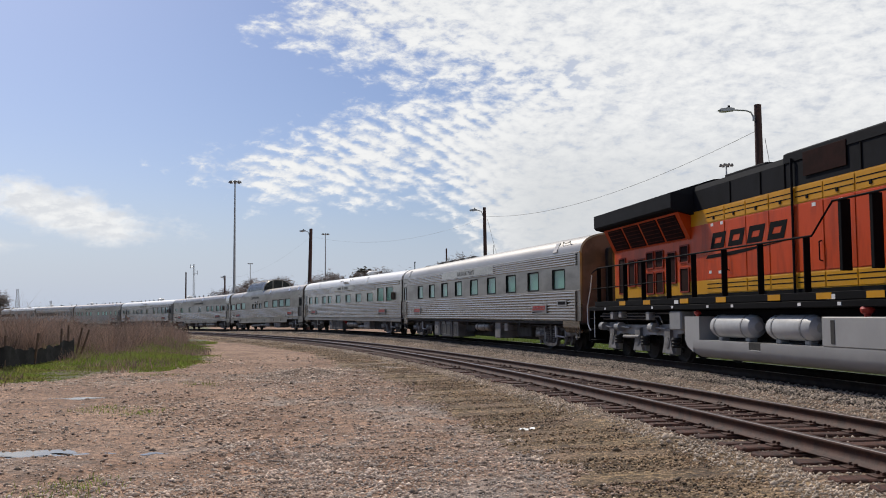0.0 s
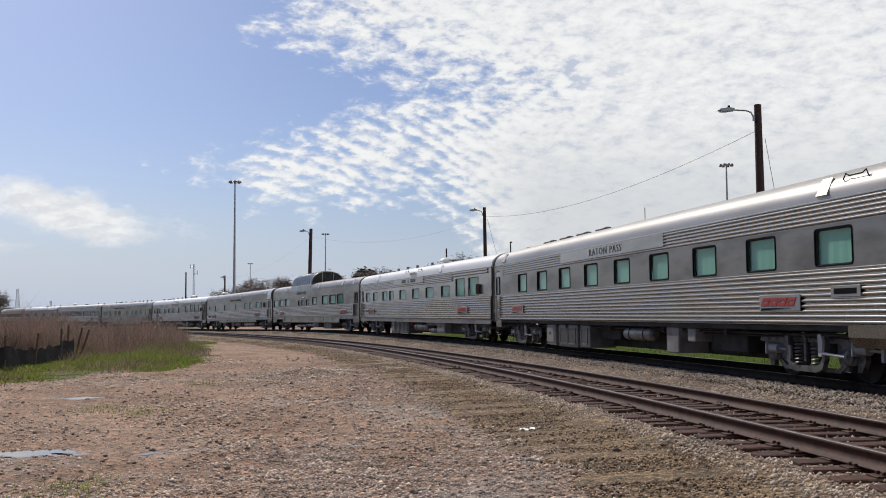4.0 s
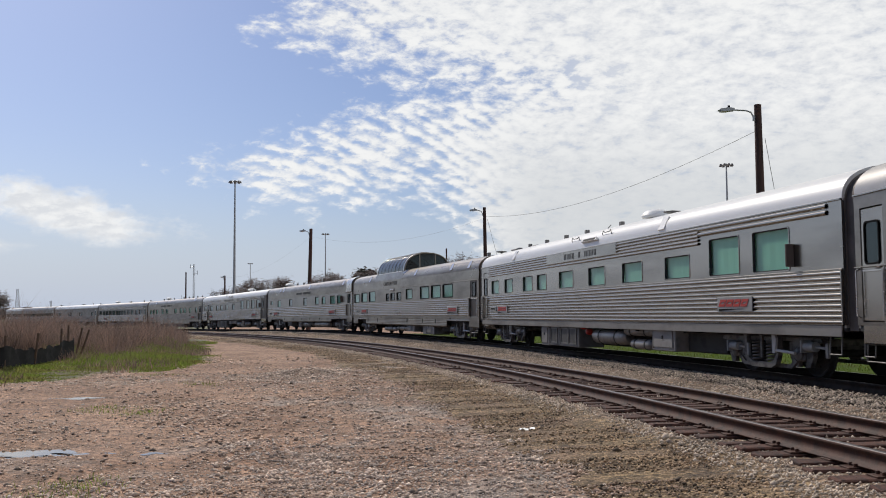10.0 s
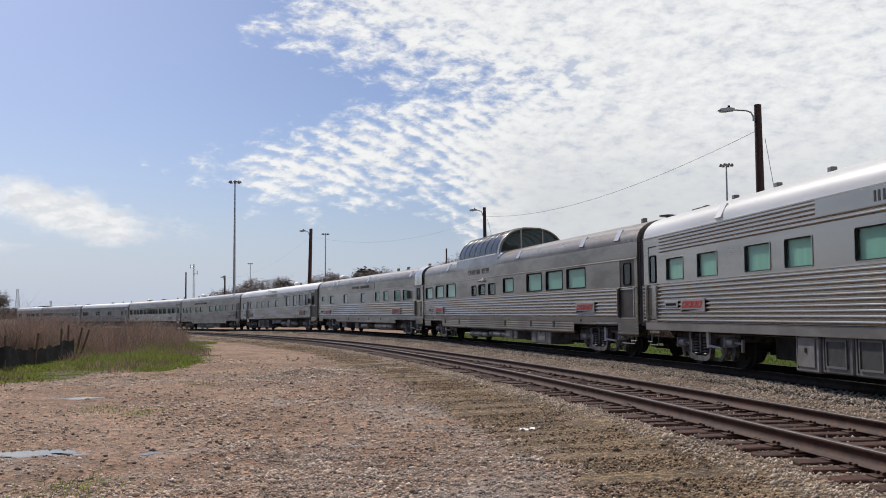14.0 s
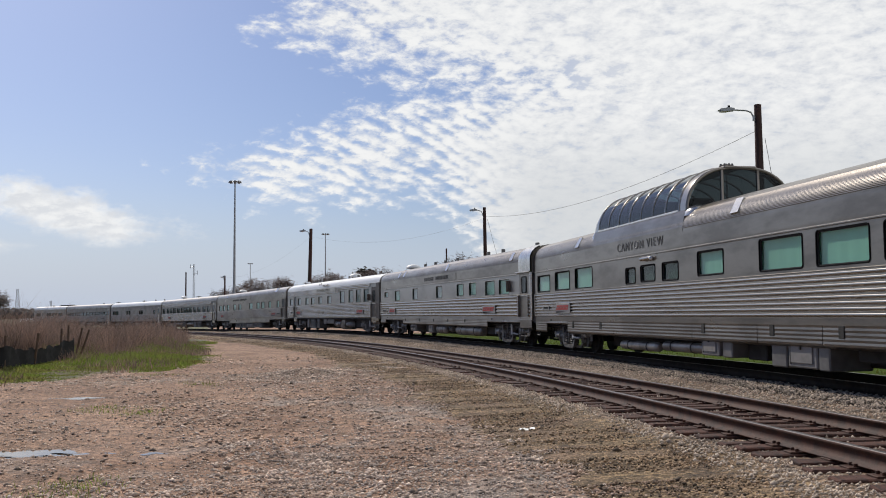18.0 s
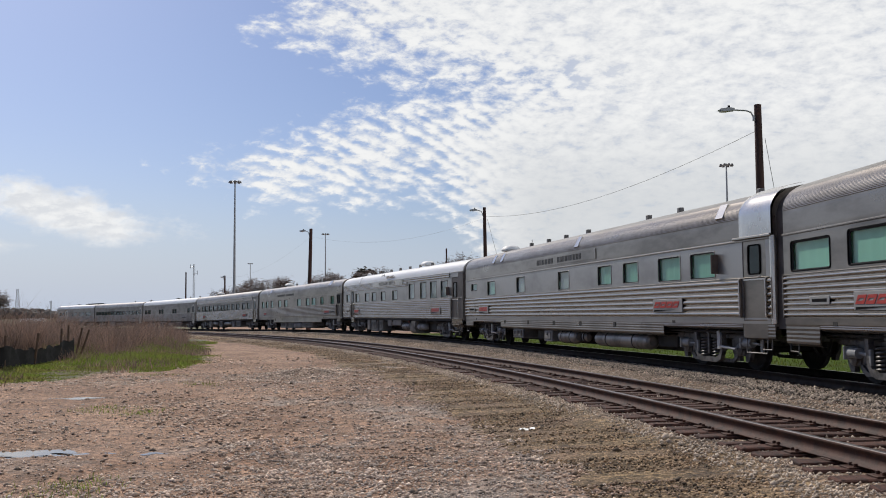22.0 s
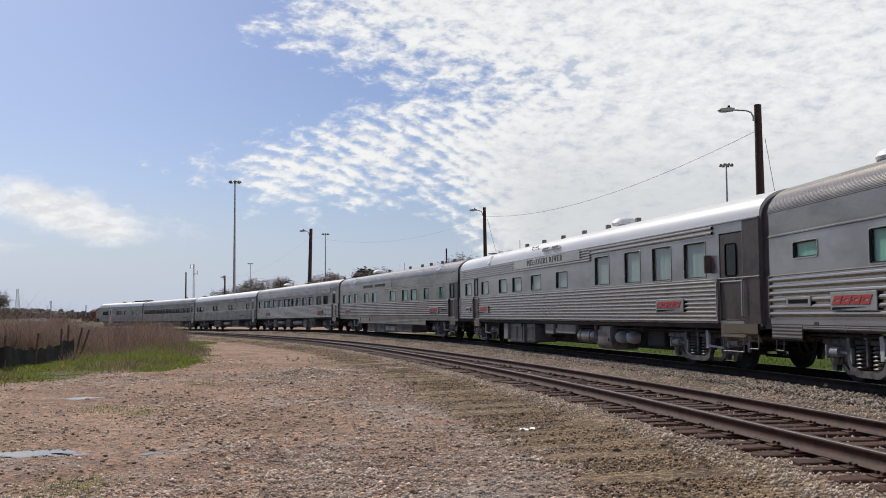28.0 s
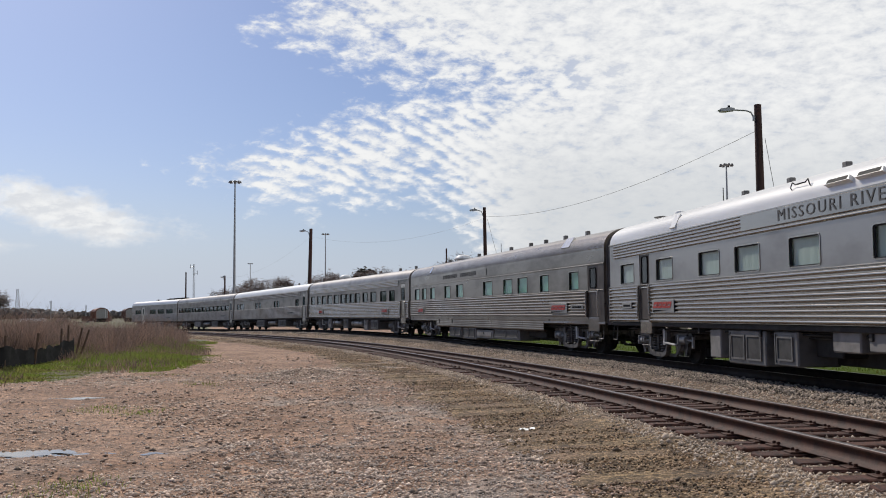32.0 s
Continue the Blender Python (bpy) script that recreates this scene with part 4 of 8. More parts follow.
def tube(pts, r, n=6, across=(1, 0, 0)):
    """One bent tube through points that lie across x."""
    g, vs = Geo(), []
    m = len(pts)
    for i, p in enumerate(pts):
        d = (Vector(pts[min(i + 1, m - 1)]) - Vector(pts[max(i - 1, 0)])).normalized()
        a = Vector(across)
        b = d.cross(a).normalized()
        for k in range(n):
            t = 2 * math.pi * k / n
            vs.append(tuple(Vector(p) + a * r * math.cos(t) + b * r * math.sin(t)))
    return g.add(vs, [(j * n + i, j * n + (i + 1) % n, (j + 1) * n + (i + 1) % n, (j + 1) * n + i) for j in range(m - 1) for i in range(n)])


def words(parent, text, size, m, mat=INK, spread=1.0, name="lettering"):
    """Raised lettering with the built-in font, as a mesh."""
    cu = bpy.data.curves.new(name, "FONT")
    cu.body, cu.size, cu.align_x, cu.align_y, cu.extrude = text, size, "CENTER", "CENTER", 0.004
    cu.resolution_u, cu.space_character = 2, spread
    tmp = bpy.data.objects.new(name, cu)
    scene.collection.objects.link(tmp)
    bpy.context.view_layer.update()
    me = bpy.data.meshes.new_from_object(tmp.evaluated_get(bpy.context.evaluated_depsgraph_get()))
    bpy.data.objects.remove(tmp)
    # one mesh for each letter
    root = list(range(len(me.vertices)))

    def find(i):
        while root[i] != i:
            root[i] = root[root[i]]
            i = root[i]
        return i

    for e in me.edges:
        root[find(e.vertices[0])] = find(e.vertices[1])
    letters = {}
    for p in me.polygons:
        letters.setdefault(find(p.vertices[0]), []).append(tuple(p.vertices))
    co = [tuple(v.co) for v in me.vertices]
    for faces in letters.values():
        used = sorted({i for q in faces for i in q})
        at = {i: j for j, i in enumerate(used)}
        part(name, Geo().add([co[i] for i in used], [tuple(at[i] for i in q) for q in faces]), mat, parent, at=m, smooth=0)
    bpy.data.meshes.remove(me)


def door_hood(x_front, x_rear, sgn):
    """A bright bulge over the corner of the roof, rounded off towards the rear."""
    prof = [(HALF - 0.01, 2.88), (HALF - 0.01, 3.08)] + [p for p in roof_profile() if p[0] > 0.55]
    rows = []
    for x, k in ((x_front, 0.055), (x_rear + 0.45, 0.055), (x_rear + 0.26, 0.050), (x_rear + 0.12, 0.034), (x_rear + 0.03, 0.010), (x_rear, -0.03)):
        # swell is fullest at the shoulder
        rows.append([(x, sgn * (y + k * (1.0 if z < 3.5 else 0.8)), z + k * (0.4 if z < 3.3 else 0.9)) for y, z in prof])
    n = len(prof)
    return Geo().add([p for row in rows for p in row], [(j * n + i, j * n + i + 1, (j + 1) * n + i + 1, (j + 1) * n + i) for j in range(len(rows) - 1) for i in range(n - 1)])


def build_car(spec):
    L = spec["L"]
    half = L / 2
    X = lambda u: half - u                     # u: metres back from the front joint
    car = thing("passenger_car", spec["label"], "passenger car", "cars of the train")
    steel = spec.get("steel", STEEL)
    paint = spec.get("side", steel)
    roofm = spec.get("roof", SILVER)
    f, r = X(0.27), X(L - 0.27)
    skirt = spec.get("skirt", False)
    z_flute0 = 1.18 if skirt else SILL
    z_flute1 = 2.00 if skirt else 2.03
    doors = spec.get("doors", [])
    wins = spec["windows"]
    style = {"glass": spec.get("glass", "teal"), "frame": spec.get("frame", BLACKP)}
    ribs = spec.get("ribs", 10)
    # roof
    rp = roof_profile(0.0034 if skirt else 0.0, 2.86 if skirt else EAVE)
    g = Geo().sheet(rp, f, r)
    inner = [(y * 0.965, z - 0.05) for y, z in rp]
    g.sheet(inner, f, r)
    n = len(rp)
    for xe, o in ((f, 0), (r, 0)):
        g.add([(xe, y, z) for y, z in rp] + [(xe, y, z) for y, z in inner], [(i, i + 1, n + i + 1, n + i) for i in range(n - 1)])
    part("roof", g, roofm, car, smooth=9 if skirt else 50)
    part("ceiling", Geo().box(r + 0.05, f - 0.05, -HALF + 0.07, HALF - 0.07, 3.16, 3.20), CREAM, car)
    part("underframe", Geo().cbox(r + 0.02, f - 0.02, -HALF + 0.03, HALF - 0.03, 0.93, SILL - 0.004, 0.02), UNDER, car)
    top = 2.86 if skirt else EAVE
    if spec.get("apron"):
        a0, a1 = spec["apron"]
        for sgn in (-1, 1):
            part("end_apron", Geo().prism([(sgn * (HALF + 0.012), SILL - 0.006), (sgn * (HALF + 0.006), 0.84), (sgn * (HALF - 0.12), 0.66), (sgn * (HALF - 0.15), 0.68), (sgn * (HALF - 0.03), 0.85), (sgn * (HALF - 0.03), SILL - 0.006)], X(a1), X(a0)), steel, car, smooth=0)
    if spec.get("sill"):
        for sgn in (-1, 1):
            part("side_sill", Geo().cbox(r + 0.1, f - 0.1, *sorted((sgn * (HALF - 0.028), sgn * (HALF + 0.012))), 0.84, SILL - 0.006, 0.008), SILVER_DIM, car)
    for sgn in (-1, 1):
        holes = [(X(b), X(a), lo, hi) for a, b, lo, hi, *_ in wins]
        holes += [(X(b), X(a), SILL + 0.06, 3.06 if not skirt else 2.84) for a, b in doors]
        part("side_wall", side_wall(r, f, SILL, top, holes, sgn * HALF, sgn * (HALF - 0.06)), paint, car, smooth=0)
        for w in wins:
            a, b, lo, hi = w[:4]
            st = dict(style)
            if len(w) > 4:
                st["glass"] = w[4]
            if len(w) > 5:
                st["drop"] = w[5]
            add_window(car, X(b), X(a), lo, hi, sgn, st)
        # fluted panels between the doors
        cuts = sorted([(X(b) - 0.05, X(a) + 0.05) for a, b in doors] + [(X(b), X(a)) for a, b in spec.get("gaps", [])] + ([(X(doors[0][0]), f)] if spec.get("bronze_end") else []))
        spans, x = [], r + 0.02
        for a, b in cuts:
            if a - x > 0.15:
                spans.append((x, a))
            x = b
        if f - 0.02 - x > 0.15:
            spans.append((x, f - 0.02))
        for a, b in spans:
            prof = [(sgn * (HALF + 0.004 + y), z) for y, z in flute_profile(z_flute0, z_flute1, ribs, 0.046)]
            g = Geo().sheet(prof, a, b)
            for xe in (a, b):
                g.add([(xe, y, z) for y, z in prof] + [(xe, sgn * HALF, z_flute0), (xe, sgn * HALF, z_flute1)], [tuple(range(len(prof))) + (len(prof) + 1, len(prof))])
            part("fluted_panel", g, spec.get("flutes", steel), car, "ribbed stainless panel", smooth=40)
            for xe in (a - 0.012, b - 0.022):
                part("panel_trim", Geo().cbox(xe, xe + 0.034, *sorted((sgn * (HALF + 0.002), sgn * (HALF + 0.052))), z_flute0 - 0.004, z_flute1 + 0.004, 0.006), steel, car)
        for a, b in ((r, f),):
            part("belt_rail", Geo().cbox(a, b, *sorted((sgn * (HALF + 0.003), sgn * (HALF + 0.035))), z_flute1 + 0.006, z_flute1 + 0.03, 0.006), steel, car)
            if not skirt:
                part("drip_rail", Geo().cbox(a, b, *sorted((sgn * (HALF - 0.02), sgn * (HALF + 0.03))), EAVE - 0.02, EAVE + 0.015, 0.006), steel, car)
            else:
                part("drip_rail", Geo().cbox(a, b, *sorted((sgn * (HALF + 0.003), sgn * (HALF + 0.03))), 2.80, 2.835, 0.006), steel, car)
        for a, b, z0, z1, n in spec.get("upper", []):
            prof = [(sgn * (HALF + 0.003 + y), z) for y, z in flute_profile(z0, z1, n, 0.040)]
            part("letterboard_panel", Geo().sheet(prof, X(b), X(a)), spec.get("flutes", steel), car, smooth=40)
        if "name" in spec:
            a, b, z0, z1, text = spec["name"]
            on_metal = skirt and text
            board = car if on_metal else part("name_board", Geo().cbox(X(b), X(a), *sorted((sgn * (HALF + 0.003), sgn * (HALF + (0.0125 if skirt else 0.046)))), z0, z1, 0.002), spec.get("flutes", steel) if not skirt else roofm, car, "flat name board with dark lettering")
            cx, cz = (X(a) + X(b)) / 2 + sgn * spec.get("name_shift", 0.0) * -1, (z0 + z1) / 2
            m = Matrix.Translation((cx, sgn * (HALF + (0.0 if skirt else 0.051)), cz)) @ Matrix.Rotation(0 if sgn < 0 else math.pi, 4, "Z") @ Matrix.Rotation(math.pi / 2, 4, "X") @ Matrix.Diagonal((spec.get("name_wide", 1.0), 1, 1, 1))
            if text:
                words(board, text, spec.get("name_size", 0.30), m, MUTED if skirt or spec.get("name_wide") else INK, spread=1.25)
            else:
                strokes = [(w0 + (w1 - w0) * (i + 0.12) / n, w0 + (w1 - w0) * (i + 0.80) / n) for w0, w1, n in spec["bars"] for i in range(n)]
                strokes = [q for a, b in strokes for q in ((a, a + (b - a) * 0.32), (a + (b - a) * 0.66, b))]
                for x0, x1 in strokes:
                    part("lettering_bar", Geo().box(cx + x0 if sgn < 0 else cx - x1, cx + x1 if sgn < 0 else cx - x0, *sorted((sgn * (HALF + (0.0126 if skirt else 0.0465)), sgn * (HALF + (0.020 if skirt else 0.052)))), cz - 0.090, cz + 0.090), INK, board, smooth=0)
        for a, b, z0, z1 in spec.get("logos", []):
            logo_plate(car, X(b), X(a), z0, z1, sgn, HALF + 0.048)
        for a, b, z0, z1 in spec.get("plates", []):
            pl = part("number_plate", Geo().cbox(X(b), X(a), *sorted((sgn * (HALF + 0.048), sgn * (HALF + 0.062))), z0, z1, 0.005), GREYPAINT, car)
            part("marking", Geo().box(X(b) + 0.1, X(a) - 0.1, *sorted((sgn * (HALF + 0.062), sgn * (HALF + 0.066))), z0 + 0.05, z1 - 0.05), BLACKP, pl)
        if spec.get("bronze_end"):
            part("vestibule_side", Geo().cbox(X(doors[0][0]) + 0.02, f - 0.004, *sorted((sgn * (HALF + 0.002), sgn * (HALF + 0.010))), SILL + 0.004, (2.84 if skirt else EAVE) - 0.03, 0.003), BRONZE, car, "bronze-brown panel at the car's end")
        # doors with their own window, hinges and grab rails
        for a, b in doors:
            x0, x1 = X(b), X(a)
            hi = 3.06 if not skirt else 2.84
            d = part("vestibule_door", Geo().cbox(x0 + 0.012, x1 - 0.012, *sorted((sgn * (HALF - 0.05), sgn * (HALF - 0.012))), SILL + 0.075, hi - 0.015, 0.012), spec.get("door", steel), car, "narrow end door with a tall pane")
            cx, w = (x0 + x1) / 2, min(0.42, (x1 - x0) * 0.6)
            o = rounded(cx - w / 2 - 0.03, cx + w / 2 + 0.03, 2.08, 2.82 if not skirt else 2.72, 0.08)
            i = rounded(cx - w / 2, cx + w / 2, 2.11, 2.79 if not skirt else 2.69, 0.06)
            part("door_window_frame", Geo().ring(o, i, *sorted((sgn * (HALF - 0.014), sgn * (HALF + 0.012)))), BLACKP, d)
            part("door_pane", Geo().add([(px, sgn * (HALF - 0.006), pz) for px, pz in i], [tuple(range(len(i)))]), SMOKE, d, smooth=0)
            part("dutch_rail", Geo().cbox(x0 + 0.02, x1 - 0.02, *sorted((sgn * (HALF - 0.012), sgn * (HALF + 0.01))), 1.96, 2.0, 0.005), STEEL_SHINY, d)
            part("handle", Geo().cyl((cx + 0.1, sgn * HALF, 2.02), (cx + 0.28, sgn * (HALF + 0.03), 2.04), 0.018, n=8), STEEL_SHINY, d)
            for gx in (x0 - 0.06, x1 + 0.06):
                part("grab_rail", Geo().pipe([(gx, sgn * HALF, 2.02), (gx, sgn * (HALF + 0.07), 1.98), (gx, sgn * (HALF + 0.07), 1.22), (gx, sgn * HALF, 1.18)], 0.016), STEEL_SHINY, car)
            if spec.get("hood"):
                part("door_hood", door_hood(X(0.26), X(1.62), sgn), STEEL_SHINY, car, "bright rounded shroud over the end door", smooth=60)
                part("hood_trim", Geo().cbox(X(1.75), X(0.28), *sorted((sgn * (HALF + 0.004), sgn * (HALF + 0.075))), 2.845, 2.90, 0.012), STEEL, car)
                part("door_post", Geo().cyl((X(0.31), sgn * (HALF - 0.03), SILL), (X(0.31), sgn * (HALF - 0.03), 2.86), 0.075, n=12), STEEL_SHINY, car, "bright rounded corner post")
            part("step_well", Geo().cbox(x0 - 0.02, x1 + 0.02, *sorted((sgn * (HALF - 0.30), sgn * (HALF - 0.006))), 0.74, SILL + 0.05, 0.015), steel, car)
            part("stirrup", Geo().pipe([(x0 + 0.06, sgn * (HALF - 0.04), 0.74), (x0 + 0.06, sgn * (HALF - 0.02), 0.44), (x1 - 0.06, sgn * (HALF - 0.02), 0.44), (x1 - 0.06, sgn * (HALF - 0.04), 0.74)], 0.014), TRUCKPAINT, car)
        # skirt
        if skirt:
            breaks = [r] + [X(u) for u in spec.get("skirt_breaks", [])[::-1]] + [f]
            for a, b in zip(breaks, breaks[1:]):
                z0 = spec["skirt_z"]
                mid = (a + b) / 2
                if X(5.2) < mid < X(1.7) or X(L - 1.7) < mid < X(L - 5.2):
                    z0 = 0.96
                prof = [(sgn * (HALF - 0.01), z0 + (1.17 - z0) * i / 12) for i in range(13)]
                prof = [(y + sgn * (0.0045 if i % 2 else 0.0), z) for i, (y, z) in enumerate(prof)]
                prof = [(sgn * (HALF - 0.15), z0 - 0.05), (sgn * (HALF - 0.06), z0 - 0.035)] + prof
                g = Geo().sheet(prof, a + 0.012, b - 0.012).box(a + 0.012, b - 0.012, *sorted((sgn * (HALF - 0.04), sgn * (HALF - 0.016))), z0, 1.17)
                part("skirt_panel", g, spec.get("skirt_mat", steel), car, smooth=0)
                if (b - a) > 2.2:
                    # small opening drawn as a black plate, the dark inside put into colour
                    part("skirt_hatch", Geo().cbox(a + 0.5, a + 0.66, *sorted((sgn * (HALF - 0.005), sgn * (HALF + 0.006))), z0 + 0.14, 1.04, 0.004), UNDER, car)
    # ends with the gangway bellows
    for sx, xe in ((1, f), (-1, r)):
        prof = [(y * 0.985, z - 0.02) for y, z in roof_profile(0, EAVE, 16)]
        prof = [(HALF - 0.02, SILL - 0.05)] + prof + [(-HALF + 0.02, SILL - 0.05)]
        part("end_wall", Geo().prism(prof, *sorted((xe - sx * 0.06, xe - sx * 0.004))), spec.get("end", SILVER_DIM) if sx > 0 else SILVER_DIM, car, smooth=40)
        g = Geo()
        for k in range(4):
            xx = xe + sx * (0.02 + k * 0.06)
            g.ring(rounded(-0.62, 0.62, 1.15, 3.45, 0.12), rounded(-0.48, 0.48, 1.25, 3.32, 0.10), -0.03, 0.03)
            m = len(g.v)
            g.v[m - 64:] = [(xx + q[1] * 1.0, q[0], q[2]) for q in g.v[m - 64:]]
        part("bellows", g, RUBBER, car, "black rubber gangway bellows")
        if not (sx > 0 and "end" in spec):
            part("outer_diaphragm", Geo().prism([(y * 0.955, z - 0.05) for y, z in prof], *sorted((xe, xe + sx * 0.255))), DIAPHRAGM, car, "worn grey sheet closing the gap between cars", smooth=40)
        part("coupler", Geo().cbox(min(xe, xe + sx * 0.27), max(xe, xe + sx * 0.27), -0.11, 0.11, 0.72, 0.98, 0.04), UNDER, car)
        hose = []
        for k in range(9):
            a = math.pi * k / 8
            hose.append((xe + sx * 0.12, -0.55 - 0.22 * math.cos(a), 0.78 - 0.38 * math.sin(a)))
        part("hose", tube(hose, 0.025), RUBBER, car)
        part("corner_step", Geo().pipe([(xe - sx * 0.16, -HALF + 0.05, 0.98), (xe - sx * 0.16, -HALF + 0.02, 0.52), (xe - sx * 0.50, -HALF + 0.02, 0.52), (xe - sx * 0.50, -HALF + 0.05, 0.98)], 0.014), TRUCKPAINT, car)
    # things under the floor
    for u, z0, z1 in spec.get("deflector", []):
        for sgn in (-1, 1):
            part("wind_deflector", Geo().cbox(X(u) - 0.02, X(u) + 0.02, *sorted((sgn * HALF, sgn * (HALF + 0.17))), z0 + 0.04, z1 - 0.02, 0.008), STAKE_DARK, car, "dark board standing out beside a window")
    for a, b, z0, z1, kind in spec.get("under", []):
        if kind == "tank":
            for sgn in (-1, 1):
                g = Geo()
                cz, rad = (z0 + z1) / 2, (z1 - z0) / 2
                g.turned([(rad * 0.55, X(b)), (rad * 0.9, X(b) + 0.06), (rad, X(b) + 0.16), (rad, X(a) - 0.16), (rad * 0.9, X(a) - 0.06), (rad * 0.55, X(a))], (0, sgn * (HALF - 0.12 - rad), cz), "x", 18)
                tk = part("air_tank", g, CARTANK, car)
                for q in (0.25, 0.75):
                    xx = X(b) + (X(a) - X(b)) * q
                    part("strap", Geo().turned([(rad + 0.012, xx - 0.02), (rad + 0.012, xx + 0.02)], (0, sgn * (HALF - 0.12 - rad), cz), "x", 18), UNDER, tk)
        elif kind == "cross":
            for sgn in (-1, 1):
                cz, rad = (z0 + z1) / 2, (z1 - z0) / 2
                prof = [(rad, 0.98), (rad, 1.12), (rad * 0.92, 1.22), (rad * 0.70, 1.29), (rad * 0.35, 1.33), (0.01, 1.34)]
                part("cross_tank", Geo().turned([(q, sgn * h) for q, h in prof], ((X(a) + X(b)) / 2, 0, cz), "y", 20), RESERVOIR, car, "pale tank with a domed end, set across the car")
        elif kind == "utank":
            for sgn in (-1, 1):
                o = [(HALF - 0.14, z1), (HALF - 0.14, z0 + 0.22)] + [(HALF - 0.36 + 0.22 * math.cos(q * math.pi / 10), z0 + 0.22 - 0.22 * math.sin(q * math.pi / 10)) for q in range(1, 6)] + [(0.55, z0), (0.55, z1)]
                tk = part("water_tank", Geo().prism([(sgn * y, z) for y, z in o], X(b), X(a)), CARTANK, car, "deep round-bottomed steel tank", smooth=40)
                for q in (X(b) + 0.02, X(a) - 0.05):
                    part("edge_band", Geo().cbox(q, q + 0.03, *sorted((sgn * (HALF - 0.14), sgn * (HALF - 0.125))), z0 + 0.2, z1 - 0.02, 0.004), UNDER, tk)
                part("bolt", Geo().turned([(0.02, sgn * (HALF - 0.14)), (0.05, sgn * (HALF - 0.13)), (0.045, sgn * (HALF - 0.10)), (0.01, sgn * (HALF - 0.095))], (X(a) - 0.2, 0, 0.52), "y", 10), TRUCKPAINT, tk)
        elif kind == "red":
            for sgn in (-1, 1):
                part("marker_lamp", Geo().turned([(0.03, HALF - 0.30), (0.10, HALF - 0.28), (0.11, HALF - 0.20), (0.08, HALF - 0.12), (0.02, HALF - 0.10)] if sgn > 0 else [(0.03, 0.30 - HALF), (0.10, 0.28 - HALF), (0.11, 0.20 - HALF), (0.08, 0.12 - HALF), (0.02, 0.10 - HALF)], ((X(a) + X(b)) / 2, 0, (z0 + z1) / 2), "y", 14), RED, car, "red round valve cap")
        else:
            mat = {"box": BOXGREY, "pale": TANKGREY, "dark": UNDER, "red": RED, "plate": TANKGREY}[kind]
            for sgn in (-1, 1):
                y0, y1 = sorted((sgn * (HALF - (0.42 if kind == "dark" else 0.10)), sgn * 0.55))
                bx = part("equipment_box", Geo().cbox(X(b), X(a), y0, y1, z0, z1, 0.025), mat, car)
                if b - a > 0.7 and kind in ("box", "pale"):
                    part("hinge", Geo().cyl((X(b) + 0.10, sgn * (HALF - 0.095), z0 + 0.06), (X(b) + 0.10, sgn * (HALF - 0.095), z1 - 0.06), 0.015, n=6), UNDER, bx)
                    if kind == "pale":
                        part("cover", Geo().cbox(X(b) + 0.12, X(a) - 0.12, *sorted((sgn * (HALF - 0.10), sgn * (HALF - 0.075))), z0 + 0.09, z1 - 0.08, 0.01), mat, bx)
                        part("latch", Geo().cbox((X(a) + X(b)) / 2 - 0.03, (X(a) + X(b)) / 2 + 0.03, *sorted((sgn * (HALF - 0.075), sgn * (HALF - 0.05))), (z0 + z1) / 2, (z0 + z1) / 2 + 0.09, 0.006), UNDER, bx)
                    else:
                        doors_in = 1 if b - a < 1.1 else 2
                        dw = (b - a - 0.24) / doors_in
                        for q in range(doors_in):
                            gx = X(b) + 0.12 + q * dw
                            ga, gb = gx + 0.04, gx + dw - 0.04
                            gr = part("grille", Geo().ring(rounded(ga, gb, z0 + 0.10, z1 - 0.10, 0.02), rounded(ga + 0.035, gb - 0.035, z0 + 0.135, z1 - 0.135, 0.012), *sorted((sgn * (HALF - 0.10), sgn * (HALF - 0.07)))), mat, bx, "framed screen over the equipment")
                            part("screen", Geo().box(ga + 0.03, gb - 0.03, *sorted((sgn * (HALF - 0.099), sgn * (HALF - 0.088))), z0 + 0.13, z1 - 0.13), SCREENGREY, gr, smooth=0)
    for y, z, rad in ((-1.30, 0.86, 0.025), (-1.18, 0.80, 0.02), (1.30, 0.86, 0.025)):
        part("brake_pipe", Geo().cyl((r + 1.0, y, z), (f - 1.0, y, z), rad, n=6), UNDER, car)
    part("centre_sill", Geo().cbox(X(L - 5.9), X(5.9), -0.62, 0.62, 0.28, 0.928, 0.03), UNDER, car)
    for u in (6.2, 9.4, 13.0, 16.8, 19.8):
        for sgn in (-1, 1):
            part("floor_beam", Geo().cbox(X(u) - 0.05, X(u) + 0.05, *sorted((sgn * 0.3, sgn * (HALF - 0.06))), 0.80, 0.93, 0.01), UNDER, car)
